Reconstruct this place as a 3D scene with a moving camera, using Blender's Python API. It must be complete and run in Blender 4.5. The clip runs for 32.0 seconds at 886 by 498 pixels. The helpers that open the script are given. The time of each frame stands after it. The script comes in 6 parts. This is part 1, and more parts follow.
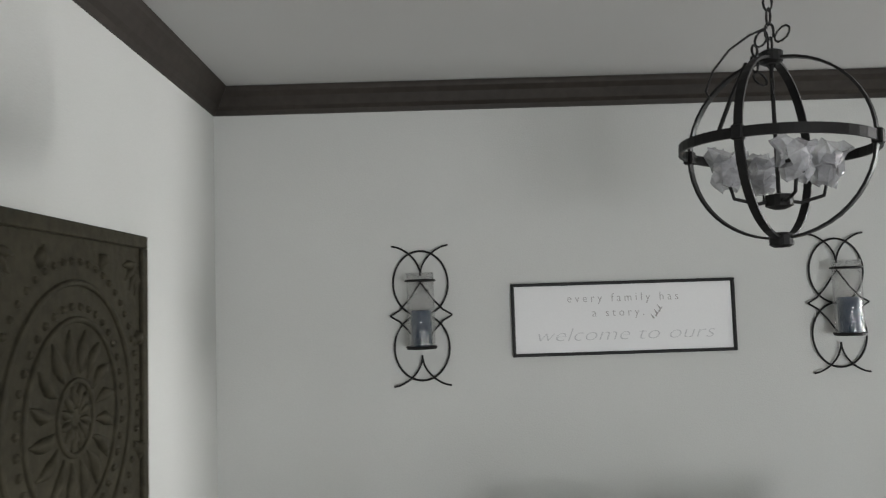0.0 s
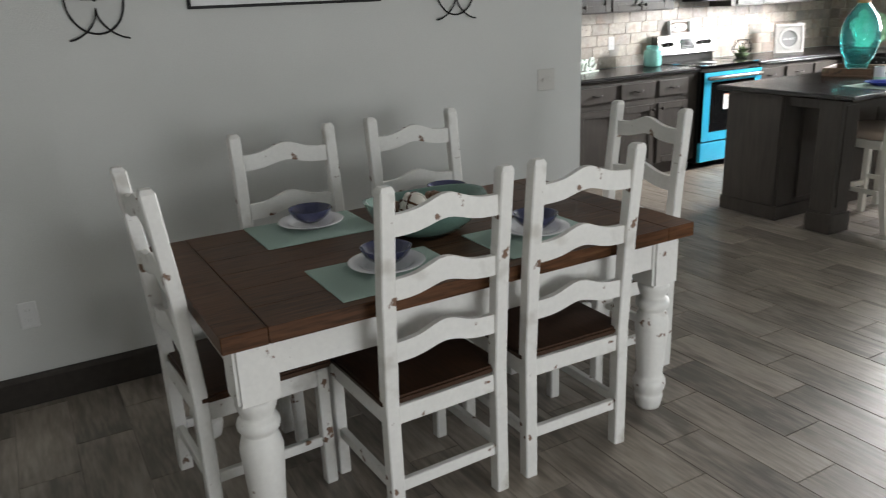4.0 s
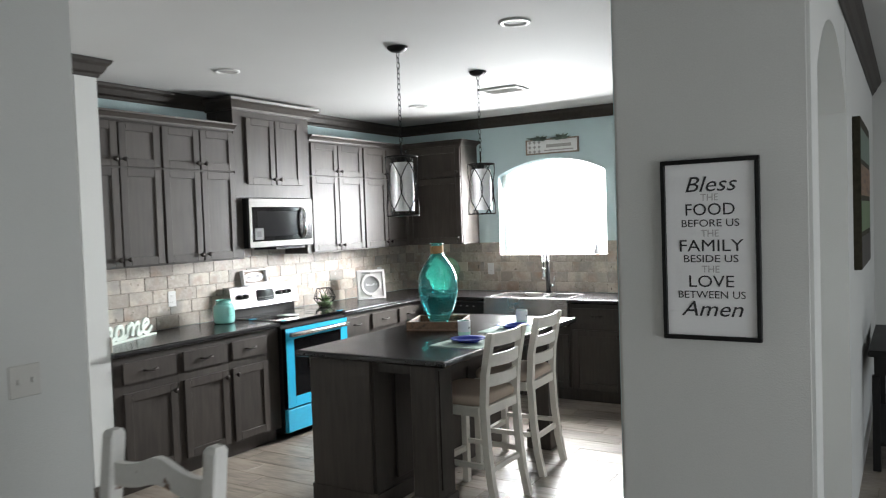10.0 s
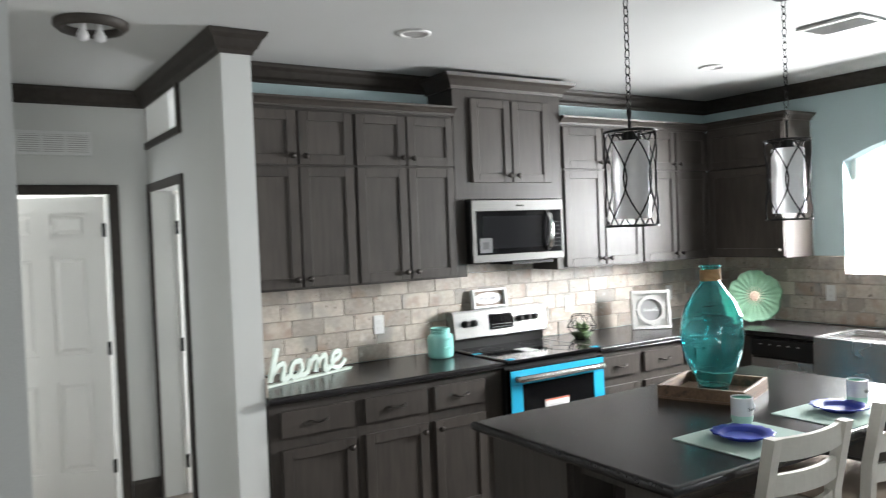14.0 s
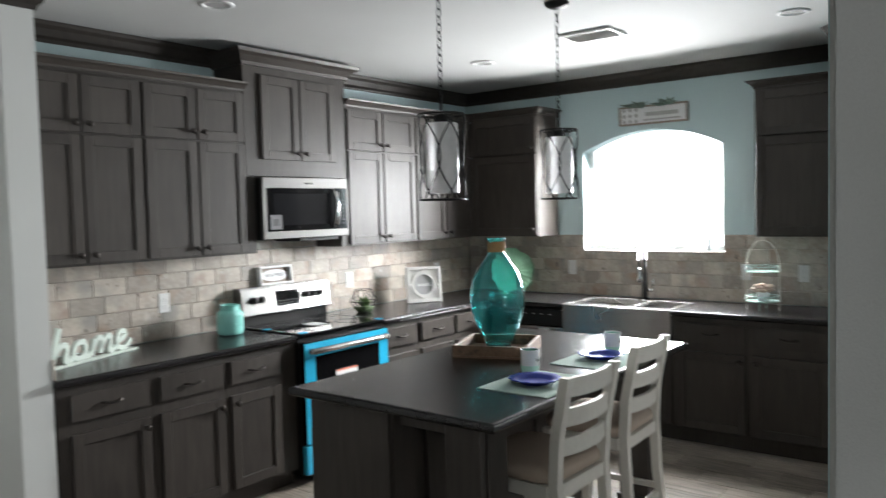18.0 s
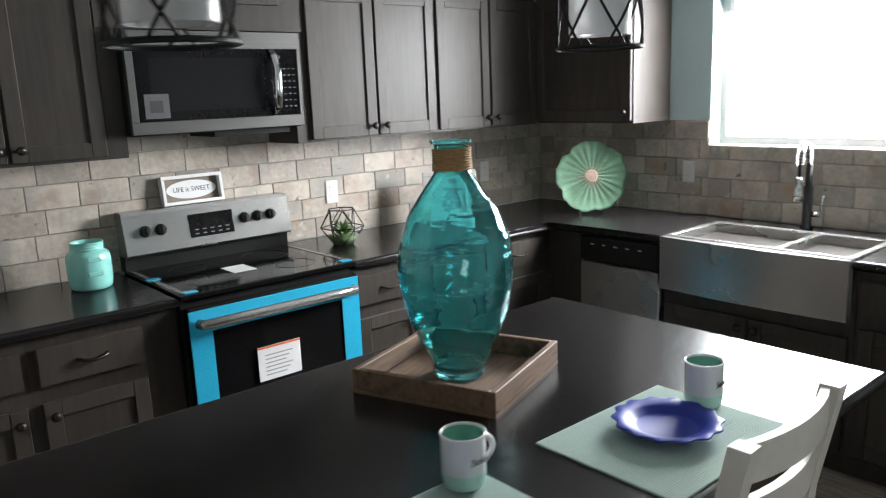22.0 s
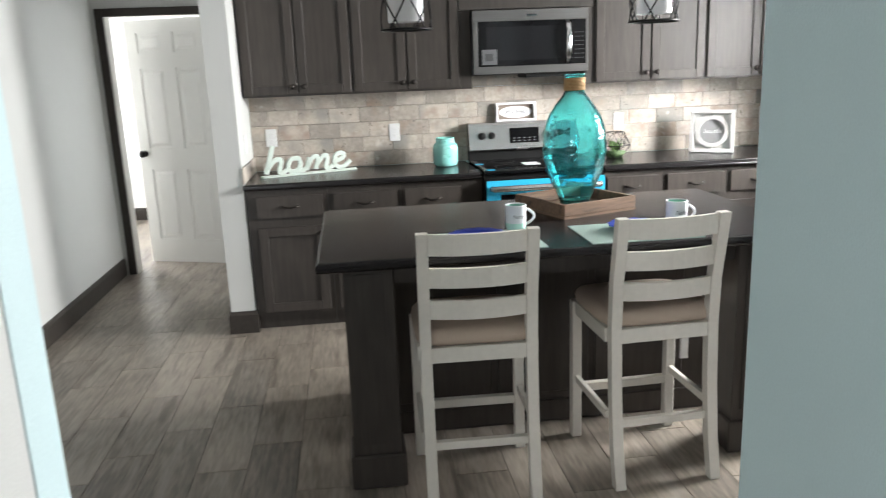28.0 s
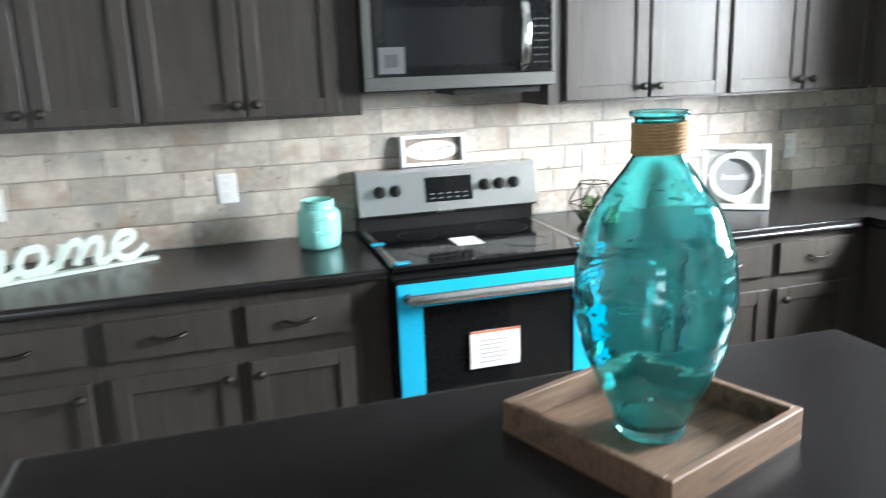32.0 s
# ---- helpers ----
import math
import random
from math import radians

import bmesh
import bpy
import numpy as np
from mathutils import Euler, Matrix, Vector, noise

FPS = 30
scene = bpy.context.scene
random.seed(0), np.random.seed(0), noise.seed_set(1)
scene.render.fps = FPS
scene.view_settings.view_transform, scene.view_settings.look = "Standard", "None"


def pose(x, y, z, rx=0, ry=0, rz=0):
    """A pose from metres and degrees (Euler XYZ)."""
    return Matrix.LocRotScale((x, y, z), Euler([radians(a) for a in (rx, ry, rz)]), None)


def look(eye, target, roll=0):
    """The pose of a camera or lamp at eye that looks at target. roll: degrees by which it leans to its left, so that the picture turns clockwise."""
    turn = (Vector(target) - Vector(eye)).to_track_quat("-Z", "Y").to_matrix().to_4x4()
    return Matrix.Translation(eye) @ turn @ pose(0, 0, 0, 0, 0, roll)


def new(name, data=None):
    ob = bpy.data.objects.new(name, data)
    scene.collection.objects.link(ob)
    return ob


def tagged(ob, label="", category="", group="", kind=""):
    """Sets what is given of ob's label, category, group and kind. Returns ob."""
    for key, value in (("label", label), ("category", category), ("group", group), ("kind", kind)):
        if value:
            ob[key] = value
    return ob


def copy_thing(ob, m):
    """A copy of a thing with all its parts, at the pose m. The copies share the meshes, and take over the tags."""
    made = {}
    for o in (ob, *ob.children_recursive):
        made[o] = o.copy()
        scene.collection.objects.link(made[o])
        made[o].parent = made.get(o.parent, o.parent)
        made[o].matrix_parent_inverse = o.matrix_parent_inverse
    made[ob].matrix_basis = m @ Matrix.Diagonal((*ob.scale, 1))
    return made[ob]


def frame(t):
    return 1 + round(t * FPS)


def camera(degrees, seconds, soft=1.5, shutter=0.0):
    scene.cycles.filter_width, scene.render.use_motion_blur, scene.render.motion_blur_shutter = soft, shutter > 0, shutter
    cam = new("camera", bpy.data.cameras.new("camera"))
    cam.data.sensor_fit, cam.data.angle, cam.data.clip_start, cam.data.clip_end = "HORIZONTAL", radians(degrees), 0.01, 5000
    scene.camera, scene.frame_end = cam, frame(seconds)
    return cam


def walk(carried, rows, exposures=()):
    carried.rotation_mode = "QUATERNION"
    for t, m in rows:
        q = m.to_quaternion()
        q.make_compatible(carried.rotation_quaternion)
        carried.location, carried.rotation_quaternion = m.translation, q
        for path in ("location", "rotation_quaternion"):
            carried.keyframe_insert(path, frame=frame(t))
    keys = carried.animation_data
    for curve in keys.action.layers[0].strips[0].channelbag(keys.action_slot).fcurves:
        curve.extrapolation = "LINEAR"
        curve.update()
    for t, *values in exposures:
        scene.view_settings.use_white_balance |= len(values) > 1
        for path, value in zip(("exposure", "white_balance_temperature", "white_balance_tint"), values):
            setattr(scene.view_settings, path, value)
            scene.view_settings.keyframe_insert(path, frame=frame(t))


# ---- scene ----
cam = camera(60.3, 32.0, soft=1.1, shutter=0.6)
# seconds, place of the eye, yaw, pitch, roll
ROWS = [
    (0.0, 0.006, 0.263, 1.819, -0.59, 3.71, 1.78),
    (0.5, -0.079, 0.153, 1.809, -0.40, 4.50, 1.85),
    (1.0, -0.148, 0.051, 1.789, -3.16, 4.58, 1.83),
    (1.5, -0.234, -0.015, 1.741, -12.78, 4.68, 1.84),
    (2.0, -0.316, -0.079, 1.675, -26.28, 3.56, 1.97),
    (2.5, -0.390, -0.134, 1.601, -30.95, -3.50, 2.01),
    (3.0, -0.414, -0.097, 1.516, -32.15, -12.84, 1.96),
    (3.5, -0.428, -0.131, 1.538, -32.02, -17.32, 1.85),
    (5.5, -0.420, -0.141, 1.664, -19.29, -16.47, 1.89),
    (6.0, -0.429, -0.109, 1.684, -18.35, -10.84, 1.99),
    (6.5, -0.419, -0.131, 1.699, -17.43, -7.64, 2.18),
    (7.0, -0.412, -0.163, 1.730, -17.09, -3.23, 2.32),
    (7.5, -0.372, -0.136, 1.766, -17.78, -1.77, 2.09),
    (8.0, -0.260, 0.047, 1.764, -31.39, -1.92, 1.78),
    (8.5, -0.060, 0.045, 1.738, -42.38, -1.90, 1.80),
    (9.0, 0.133, 0.211, 1.700, -49.75, -1.88, 1.86),
    (9.5, 0.333, 0.434, 1.683, -54.71, -1.96, 1.88),
    (10.0, 0.662, 0.606, 1.650, -58.50, -2.13, 1.99),
    (10.5, 0.967, 0.770, 1.637, -58.69, -2.12, 1.94),
    (11.0, 1.287, 1.015, 1.633, -59.14, -2.10, 1.98),
    (11.5, 1.607, 1.146, 1.646, -59.86, -2.18, 2.03),
    (12.0, 1.912, 1.340, 1.650, -60.00, -2.10, 1.98),
    (12.5, 2.078, 1.523, 1.681, -60.01, -2.06, 2.00),
    (13.0, 2.274, 1.585, 1.686, -52.95, -1.83, 2.44),
    (13.5, 2.302, 1.457, 1.703, -42.06, -1.58, 2.31),
    (14.0, 2.275, 1.164, 1.696, -32.68, -1.36, 2.22),
    (14.5, 2.289, 0.980, 1.714, -29.86, -1.47, 2.16),
    (16.5, 1.847, 0.641, 1.716, -34.79, -2.17, 1.84),
    (17.0, 1.884, 0.809, 1.671, -39.98, -2.17, 1.86),
    (17.5, 1.916, 1.030, 1.646, -45.40, -2.13, 1.83),
    (18.0, 1.908, 1.240, 1.647, -52.20, -2.96, 1.47),
    (18.5, 2.019, 1.374, 1.570, -58.71, -5.64, 1.78),
    (19.0, 2.258, 1.514, 1.581, -59.75, -8.02, 1.78),
    (19.5, 2.478, 1.647, 1.577, -58.88, -8.81, 1.70),
    (20.0, 2.747, 1.896, 1.570, -57.20, -9.42, 1.66),
    (20.5, 3.095, 2.007, 1.580, -54.86, -9.60, 1.82),
    (21.0, 3.385, 2.153, 1.555, -50.97, -9.61, 1.82),
    (21.5, 3.663, 2.167, 1.548, -45.44, -10.91, 1.98),
    (22.0, 3.949, 2.063, 1.605, -40.87, -11.63, 2.26),
    (22.5, 4.194, 1.996, 1.594, -32.03, -11.36, 2.41),
    (23.0, 4.329, 1.781, 1.579, -21.26, -10.97, 2.22),
    (23.5, 4.388, 1.523, 1.575, -14.15, -10.80, 2.20),
    (24.0, 4.304, 1.249, 1.561, -14.25, -10.84, 2.25),
    (24.5, 4.358, 0.990, 1.561, -14.20, -11.02, 2.31),
    (26.5, 4.172, 0.302, 1.505, -19.83, -11.13, 1.98),
    (27.0, 4.136, 0.142, 1.525, -12.93, -11.55, 2.23),
    (27.5, 4.139, 0.095, 1.523, -3.86, -12.93, 2.45),
    (28.0, 4.160, 0.166, 1.542, -7.10, -13.37, 2.23),
    (28.5, 4.138, 0.340, 1.554, -9.77, -13.56, 2.16),
    (29.0, 4.161, 0.568, 1.559, -10.62, -13.53, 2.27),
    (29.5, 4.233, 0.803, 1.567, -10.69, -13.43, 2.22),
    (30.0, 4.242, 1.090, 1.566, -10.81, -13.48, 2.16),
    (30.5, 4.256, 1.363, 1.571, -10.86, -13.40, 2.22),
    (31.0, 4.344, 1.740, 1.573, -11.15, -13.55, 1.95),
    (31.5, 4.353, 2.019, 1.580, -11.60, -14.04, 1.94),
    (32.0, 4.416, 2.291, 1.587, -17.03, -13.85, 1.91),
]
# the clip brightens and darkens by itself: seconds, stops
EXPOSURES = [(0.0, 0.1, 6480, 10.0), (2.0, 0.0, 6480, 10.0), (3.0, -0.15, 6480, 10.0), (3.5, -0.25, 6480, 10.0), (6.0, 0.0, 6480, 10.0), (7.5, -0.08, 6480, 10.0), (8.5, -0.35, 6300, 9.0), (9.0, -0.45, 6300, 9.0), (10.0, -0.45, 6296, 9.0), (11.0, -0.85, 6292, 8.9), (12.5, -1.2, 6287, 8.9), (13.5, -1.15, 6283, 8.8), (14.0, -0.45, 6281, 8.8), (14.5, -0.4, 6279, 8.8), (17.0, -0.55, 6269, 8.7), (18.0, -0.85, 6265, 8.7), (19.0, -0.85, 6262, 8.6), (20.0, -0.9, 6258, 8.6), (21.0, -1.3, 6254, 8.5), (22.0, -1.15, 6250, 8.5), (23.0, -0.2, 6150, 6.0), (24.0, -0.12, 6300, 8.0), (27.0, -0.32, 6430, 10.0), (28.0, -0.4, 6405, 9.8), (30.0, -0.25, 6200, 8.0), (31.0, -0.26, 5950, 6.5), (32.0, -0.18, 5905, 5.1)]
walk(cam, [(t, pose(x, y, z, 90 + pitch, roll, yaw)) for t, x, y, z, yaw, pitch, roll in ROWS], EXPOSURES)

# ---- world, sun and exposure ----
world = bpy.data.worlds.new("world")
scene.world = world
world.use_nodes = True
wn = world.node_tree.nodes
sky = wn.new("ShaderNodeTexSky")
sky.sky_type, sky.sun_disc = "NISHITA", False
sky.sun_elevation, sky.sun_rotation = radians(42), radians(100)
world.node_tree.links.new(sky.outputs["Color"], wn["Background"].inputs["Color"])
wn["Background"].inputs["Strength"].default_value = 0.12


def lamp_in_opening(name, m, w, h, watts, colour=(1, 1, 1)):
    data = bpy.data.lights.new(name, "AREA")
    data.shape, data.size, data.size_y, data.energy, data.color = "RECTANGLE", w, h, watts, colour
    ob = new(name, data)
    ob.matrix_world = m
    return ob


# daylight through the kitchen window, and through the windows on the open south side of the house
lamp_in_opening("window_daylight", look((7.86, 3.61, 1.70), (6.70, 3.63, 0.85)), 1.06, 0.95, 580, (1.0, 0.99, 0.98))
lamp_in_opening("dining_window_daylight", look((1.75, -2.96, 0.98), (1.8, 3.0, 1.3)), 2.4, 1.8, 120, (0.97, 0.99, 1.0))
lamp_in_opening("living_window_daylight", look((6.5, -2.96, 1.65), (5.4, 3.0, 0.9)), 2.2, 1.4, 34, (0.97, 0.99, 1.0))
lamp_in_opening("bedroom_window_daylight", look((1.06, 7.8, 1.35), (4.0, 7.2, 1.2)), 1.5, 1.4, 150, (0.97, 0.99, 1.0))
lamp_in_opening("side_room_window_daylight", look((5.15, 6.8, 1.35), (3.0, 6.4, 1.2)), 1.5, 1.4, 75, (0.97, 0.99, 1.0))


# ---- materials ----
def material(name, colour, rough=0.6, metal=0.0, grain=None, vary=0.12, bump=0.0, bump_scale=120.0, blotch=2.0, per_object=0.0, coat=0.0, dirt=None, spec=0.5):
    """A surface with grain and blotches. grain: stretch of the fine noise (x, y, z). dirt: layers of worn patches (colour, share, scale, softness)."""
    m = bpy.data.materials.new(name)
    m.use_nodes = True
    n, l = m.node_tree.nodes, m.node_tree.links
    b = n["Principled BSDF"]
    b.inputs["Roughness"].default_value, b.inputs["Metallic"].default_value = rough, metal
    b.inputs["Coat Weight"].default_value = coat
    b.inputs["Specular IOR Level"].default_value = spec
    tc = n.new("ShaderNodeTexCoord")
    place = tc.outputs["Object"]
    if per_object:
        info, mul, add = n.new("ShaderNodeObjectInfo"), n.new("ShaderNodeMath"), n.new("ShaderNodeVectorMath")
        mul.operation, add.operation = "MULTIPLY", "ADD"
        mul.inputs[1].default_value = 37.0
        l.new(info.outputs["Random"], mul.inputs[0])
        l.new(place, add.inputs[0])
        l.new(mul.outputs[0], add.inputs[1])
        place = add.outputs[0]
    big = n.new("ShaderNodeTexNoise")
    big.inputs["Scale"].default_value, big.inputs["Detail"].default_value = blotch, 4
    l.new(place, big.inputs["Vector"])
    mp = n.new("ShaderNodeMapping")
    mp.inputs["Scale"].default_value = grain or (1, 1, 1)
    l.new(place, mp.inputs["Vector"])
    fine_in = mp.outputs["Vector"]
    fine = n.new("ShaderNodeTexNoise")
    fine.inputs["Scale"].default_value, fine.inputs["Detail"].default_value = (9.0 if grain else bump_scale), 6
    l.new(fine_in, fine.inputs["Vector"])
    mixf = n.new("ShaderNodeMath")
    mixf.operation = "MULTIPLY_ADD"
    mixf.inputs[1].default_value, mixf.inputs[2].default_value = 0.5, 0.0
    l.new(big.outputs["Fac"], mixf.inputs[0])
    addf = n.new("ShaderNodeMath")
    addf.operation = "MULTIPLY_ADD"
    addf.inputs[1].default_value = 0.5
    l.new(fine.outputs["Fac"], addf.inputs[0])
    l.new(mixf.outputs[0], addf.inputs[2])
    fac = addf.outputs[0]
    if per_object:
        sh = n.new("ShaderNodeMath")
        sh.operation = "MULTIPLY_ADD"
        sh.inputs[1].default_value = per_object
        l.new(info.outputs["Random"], sh.inputs[0])
        l.new(fac, sh.inputs[2])
        sub = n.new("ShaderNodeMath")
        sub.operation = "SUBTRACT"
        sub.inputs[1].default_value = per_object / 2
        l.new(sh.outputs[0], sub.inputs[0])
        fac = sub.outputs[0]
    ramp = n.new("ShaderNodeValToRGB")
    lo, hi = [max(c * (1 - vary), 0) for c in colour], [min(c * (1 + vary), 1) for c in colour]
    ramp.color_ramp.elements[0].position, ramp.color_ramp.elements[1].position = 0.32, 0.68
    ramp.color_ramp.elements[0].color, ramp.color_ramp.elements[1].color = (*lo, 1), (*hi, 1)
    l.new(fac, ramp.inputs["Fac"])
    out = ramp.outputs["Color"]
    for tint, share, scale, soft_edge in dirt or ():
        dn = n.new("ShaderNodeTexNoise")
        dn.inputs["Scale"].default_value, dn.inputs["Detail"].default_value = scale, 8
        l.new(fine_in, dn.inputs["Vector"])
        dr = n.new("ShaderNodeValToRGB")
        dr.color_ramp.elements[0].position, dr.color_ramp.elements[1].position = 1 - share, 1 - share + soft_edge
        dr.color_ramp.elements[0].color, dr.color_ramp.elements[1].color = (0, 0, 0, 1), (1, 1, 1, 1)
        l.new(dn.outputs["Fac"], dr.inputs["Fac"])
        mx = n.new("ShaderNodeMixRGB")
        mx.inputs["Color2"].default_value = (*tint, 1)
        l.new(dr.outputs["Color"], mx.inputs["Fac"])
        l.new(out, mx.inputs["Color1"])
        out = mx.outputs["Color"]
    l.new(out, b.inputs["Base Color"])
    if bump:
        bp = n.new("ShaderNodeBump")
        bp.inputs["Strength"].default_value, bp.inputs["Distance"].default_value = bump, 0.004
        l.new(fine.outputs["Fac"], bp.inputs["Height"])
        l.new(bp.outputs["Normal"], b.inputs["Normal"])
        rr = n.new("ShaderNodeMath")
        rr.operation = "MULTIPLY_ADD"
        rr.inputs[1].default_value, rr.inputs[2].default_value = 0.12, rough - 0.06
        l.new(big.outputs["Fac"], rr.inputs[0])
        l.new(rr.outputs[0], b.inputs["Roughness"])
    return m


def thin_glass(name, share=0.10, colour=(1, 1, 1)):
    """A thin clear sheet: mostly see-through, with a share of mirror."""
    m = bpy.data.materials.new(name)
    m.use_nodes = True
    n, l = m.node_tree.nodes, m.node_tree.links
    n.remove(n["Principled BSDF"])
    tr, gl, mx = n.new("ShaderNodeBsdfTransparent"), n.new("ShaderNodeBsdfGlossy"), n.new("ShaderNodeMixShader")
    tr.inputs["Color"].default_value = (*colour, 1)
    gl.inputs["Roughness"].default_value = 0.03
    lw, sc = n.new("ShaderNodeLayerWeight"), n.new("ShaderNodeMath")
    lw.inputs["Blend"].default_value = 0.25
    sc.operation = "MULTIPLY_ADD"
    sc.inputs[1].default_value, sc.inputs[2].default_value = 0.45, share
    l.new(lw.outputs["Facing"], sc.inputs[0])
    l.new(sc.outputs[0], mx.inputs["Fac"])
    l.new(tr.outputs[0], mx.inputs[1])
    l.new(gl.outputs[0], mx.inputs[2])
    l.new(mx.outputs[0], n["Material Output"].inputs["Surface"])
    return m


def glass(name, colour, rough=0.0, ior=1.45):
    m = bpy.data.materials.new(name)
    m.use_nodes = True
    b = m.node_tree.nodes["Principled BSDF"]
    b.inputs["Base Color"].default_value = (*colour, 1)
    b.inputs["Transmission Weight"].default_value, b.inputs["Roughness"].default_value, b.inputs["IOR"].default_value = 1.0, rough, ior
    return m


M_WALL = material("grey_wall_paint", (0.55, 0.555, 0.535), 0.75, vary=0.04, bump=0.25, bump_scale=180)
M_TEAL = material("pale_teal_wall_paint", (0.51, 0.635, 0.65), 0.7, vary=0.04, bump=0.25, bump_scale=180)
M_CEIL = material("ceiling_paint", (0.51, 0.51, 0.50), 0.85, vary=0.04, bump=0.5, bump_scale=260)
M_TRIM = material("dark_stained_trim", (0.037, 0.0315, 0.027), 0.5, grain=(3, 3, 3), vary=0.3, bump=0.1, spec=0.2)
M_CAB = material("grey_brown_stained_cabinet_wood", (0.0410, 0.0346, 0.0298), 0.46, grain=(5, 5, 0.5), vary=0.32, bump=0.06, per_object=0.15, spec=0.31)
M_COUNTER = material("dark_laminate_worktop", (0.012, 0.0108, 0.0112), 0.24, grain=(0.8, 7, 7), vary=0.4, bump=0.03, spec=0.34)
M_WHITE = material("white_painted_door", (0.78, 0.77, 0.74), 0.45, vary=0.03)
M_FLOOR = material("grey_brown_wood_look_tile", (0.225, 0.193, 0.160), 0.36, grain=(7, 0.9, 7), vary=0.55, bump=0.12, per_object=0.2, dirt=[((0.32, 0.282, 0.24), 0.45, 1.3, 0.2), ((0.115, 0.096, 0.078), 0.45, 2.1, 0.14)])
M_GROUT = material("grey_grout", (0.17, 0.15, 0.128), 0.85, vary=0.1)
M_STEEL = material("brushed_stainless_steel", (0.38, 0.375, 0.365), 0.27, 0.78, grain=(0.6, 30, 30), vary=0.06, bump=0.02)
M_BLACKGLASS = material("black_glass", (0.006, 0.006, 0.0065), 0.08, vary=0.05, spec=0.22)
M_BLACK = material("black_metal", (0.008, 0.0077, 0.0075), 0.5, vary=0.2, bump=0.1, spec=0.22)
M_PALEWOOD = material("whitewashed_stool_paint", (0.60, 0.57, 0.51), 0.55, grain=(6, 6, 6), vary=0.05, bump=0.08)
M_CHAIRWHITE = material("distressed_white_paint", (0.70, 0.69, 0.66), 0.5, vary=0.06, bump=0.12, bump_scale=60, dirt=[((0.16, 0.09, 0.055), 0.34, 16.0, 0.03), ((0.52, 0.50, 0.46), 0.40, 7.0, 0.12)])
M_TABLEWOOD = material("dark_stained_table_wood", (0.078, 0.034, 0.0145), 0.38, grain=(0.9, 9, 9), vary=0.8, bump=0.12, spec=0.16, dirt=[((0.13, 0.065, 0.028), 0.40, 5.0, 0.16), ((0.028, 0.014, 0.008), 0.38, 7.0, 0.1)])
M_BACKDROP = bpy.data.materials.new("bright_overcast_distance")
M_BACKDROP.use_nodes = True
bb = M_BACKDROP.node_tree.nodes["Principled BSDF"]
bb.inputs["Base Color"].default_value = (0.8, 0.82, 0.84, 1)
bb.inputs["Emission Color"].default_value, bb.inputs["Emission Strength"].default_value = (0.95, 0.98, 1.0, 1), 7.0


# ---- building helpers ----
def box(bm, x0, x1, y0, y1, z0, z1, bevel=0.0, seg=1):
    """Adds a box to bm, with bevelled edges if asked."""
    vs = [bm.verts.new((x, y, z)) for x in (x0, x1) for y in (y0, y1) for z in (z0, z1)]
    fs = [bm.faces.new([vs[i] for i in q]) for q in ((0, 1, 3, 2), (4, 6, 7, 5), (0, 4, 5, 1), (2, 3, 7, 6), (0, 2, 6, 4), (1, 5, 7, 3))]
    if bevel:
        es = list({e for f in fs for e in f.edges})
        bmesh.ops.bevel(bm, geom=es, offset=bevel, segments=seg, affect="EDGES", clamp_overlap=True)
    return vs


def tube(bm, pts, r, sides=8, closed=False, flat=None):
    """A tube of radius r (a number, or one for each point) along pts. flat: (width, thickness axis scale) for strips."""
    pts = [Vector(p) for p in pts]
    k = len(pts)
    rings = []
    up = Vector((0.123, 0.456, 0.88)).normalized()
    for i, p in enumerate(pts):
        a = pts[i - 1] if (i or closed) else pts[0]
        b = pts[(i + 1) % k] if (i < k - 1 or closed) else pts[-1]
        d = (b - a).normalized()
        s = d.cross(up)
        if s.length < 0.05:
            s = d.cross(Vector((1, 0, 0)))
        s.normalize()
        t = s.cross(d).normalized()
        rr = r[i] if isinstance(r, (list, tuple)) else r
        rings.append([bm.verts.new(p + (s * math.cos(2 * math.pi * j / sides) + t * math.sin(2 * math.pi * j / sides)) * rr) for j in range(sides)])
    for i in range(k if closed else k - 1):
        A, B = rings[i], rings[(i + 1) % k]
        for j in range(sides):
            bm.faces.new((A[j], A[(j + 1) % sides], B[(j + 1) % sides], B[j]))
    if not closed:
        bm.faces.new(rings[0][::-1])
        bm.faces.new(rings[-1])


def lathe(bm, profile, cx=0, cy=0, seg=24, cap=True):
    """Turns a profile of (radius, height) about the upright axis at cx, cy."""
    rings = [[bm.verts.new((cx + r * math.cos(2 * math.pi * j / seg), cy + r * math.sin(2 * math.pi * j / seg), z)) for j in range(seg)] for r, z in profile]
    for A, B in zip(rings, rings[1:]):
        for j in range(seg):
            bm.faces.new((A[j], A[(j + 1) % seg], B[(j + 1) % seg], B[j]))
    if cap:
        bm.faces.new(rings[0][::-1])
        bm.faces.new(rings[-1])


def prism(bm, outline, z0, z1):
    """An upright prism over an outline of (x, y), counter-clockwise."""
    a = [bm.verts.new((x, y, z0)) for x, y in outline]
    b = [bm.verts.new((x, y, z1)) for x, y in outline]
    k = len(outline)
    for i in range(k):
        bm.faces.new((a[i], a[(i + 1) % k], b[(i + 1) % k], b[i]))
    bm.faces.new(a[::-1])
    bm.faces.new(b)


def finish(name, bm, mat, smooth=False):
    bmesh.ops.recalc_face_normals(bm, faces=bm.faces)
    me = bpy.data.meshes.new(name)
    bm.to_mesh(me)
    bm.free()
    me.materials.append(mat)
    if smooth:
        me.polygons.foreach_set("use_smooth", [True] * len(me.polygons))
    return me


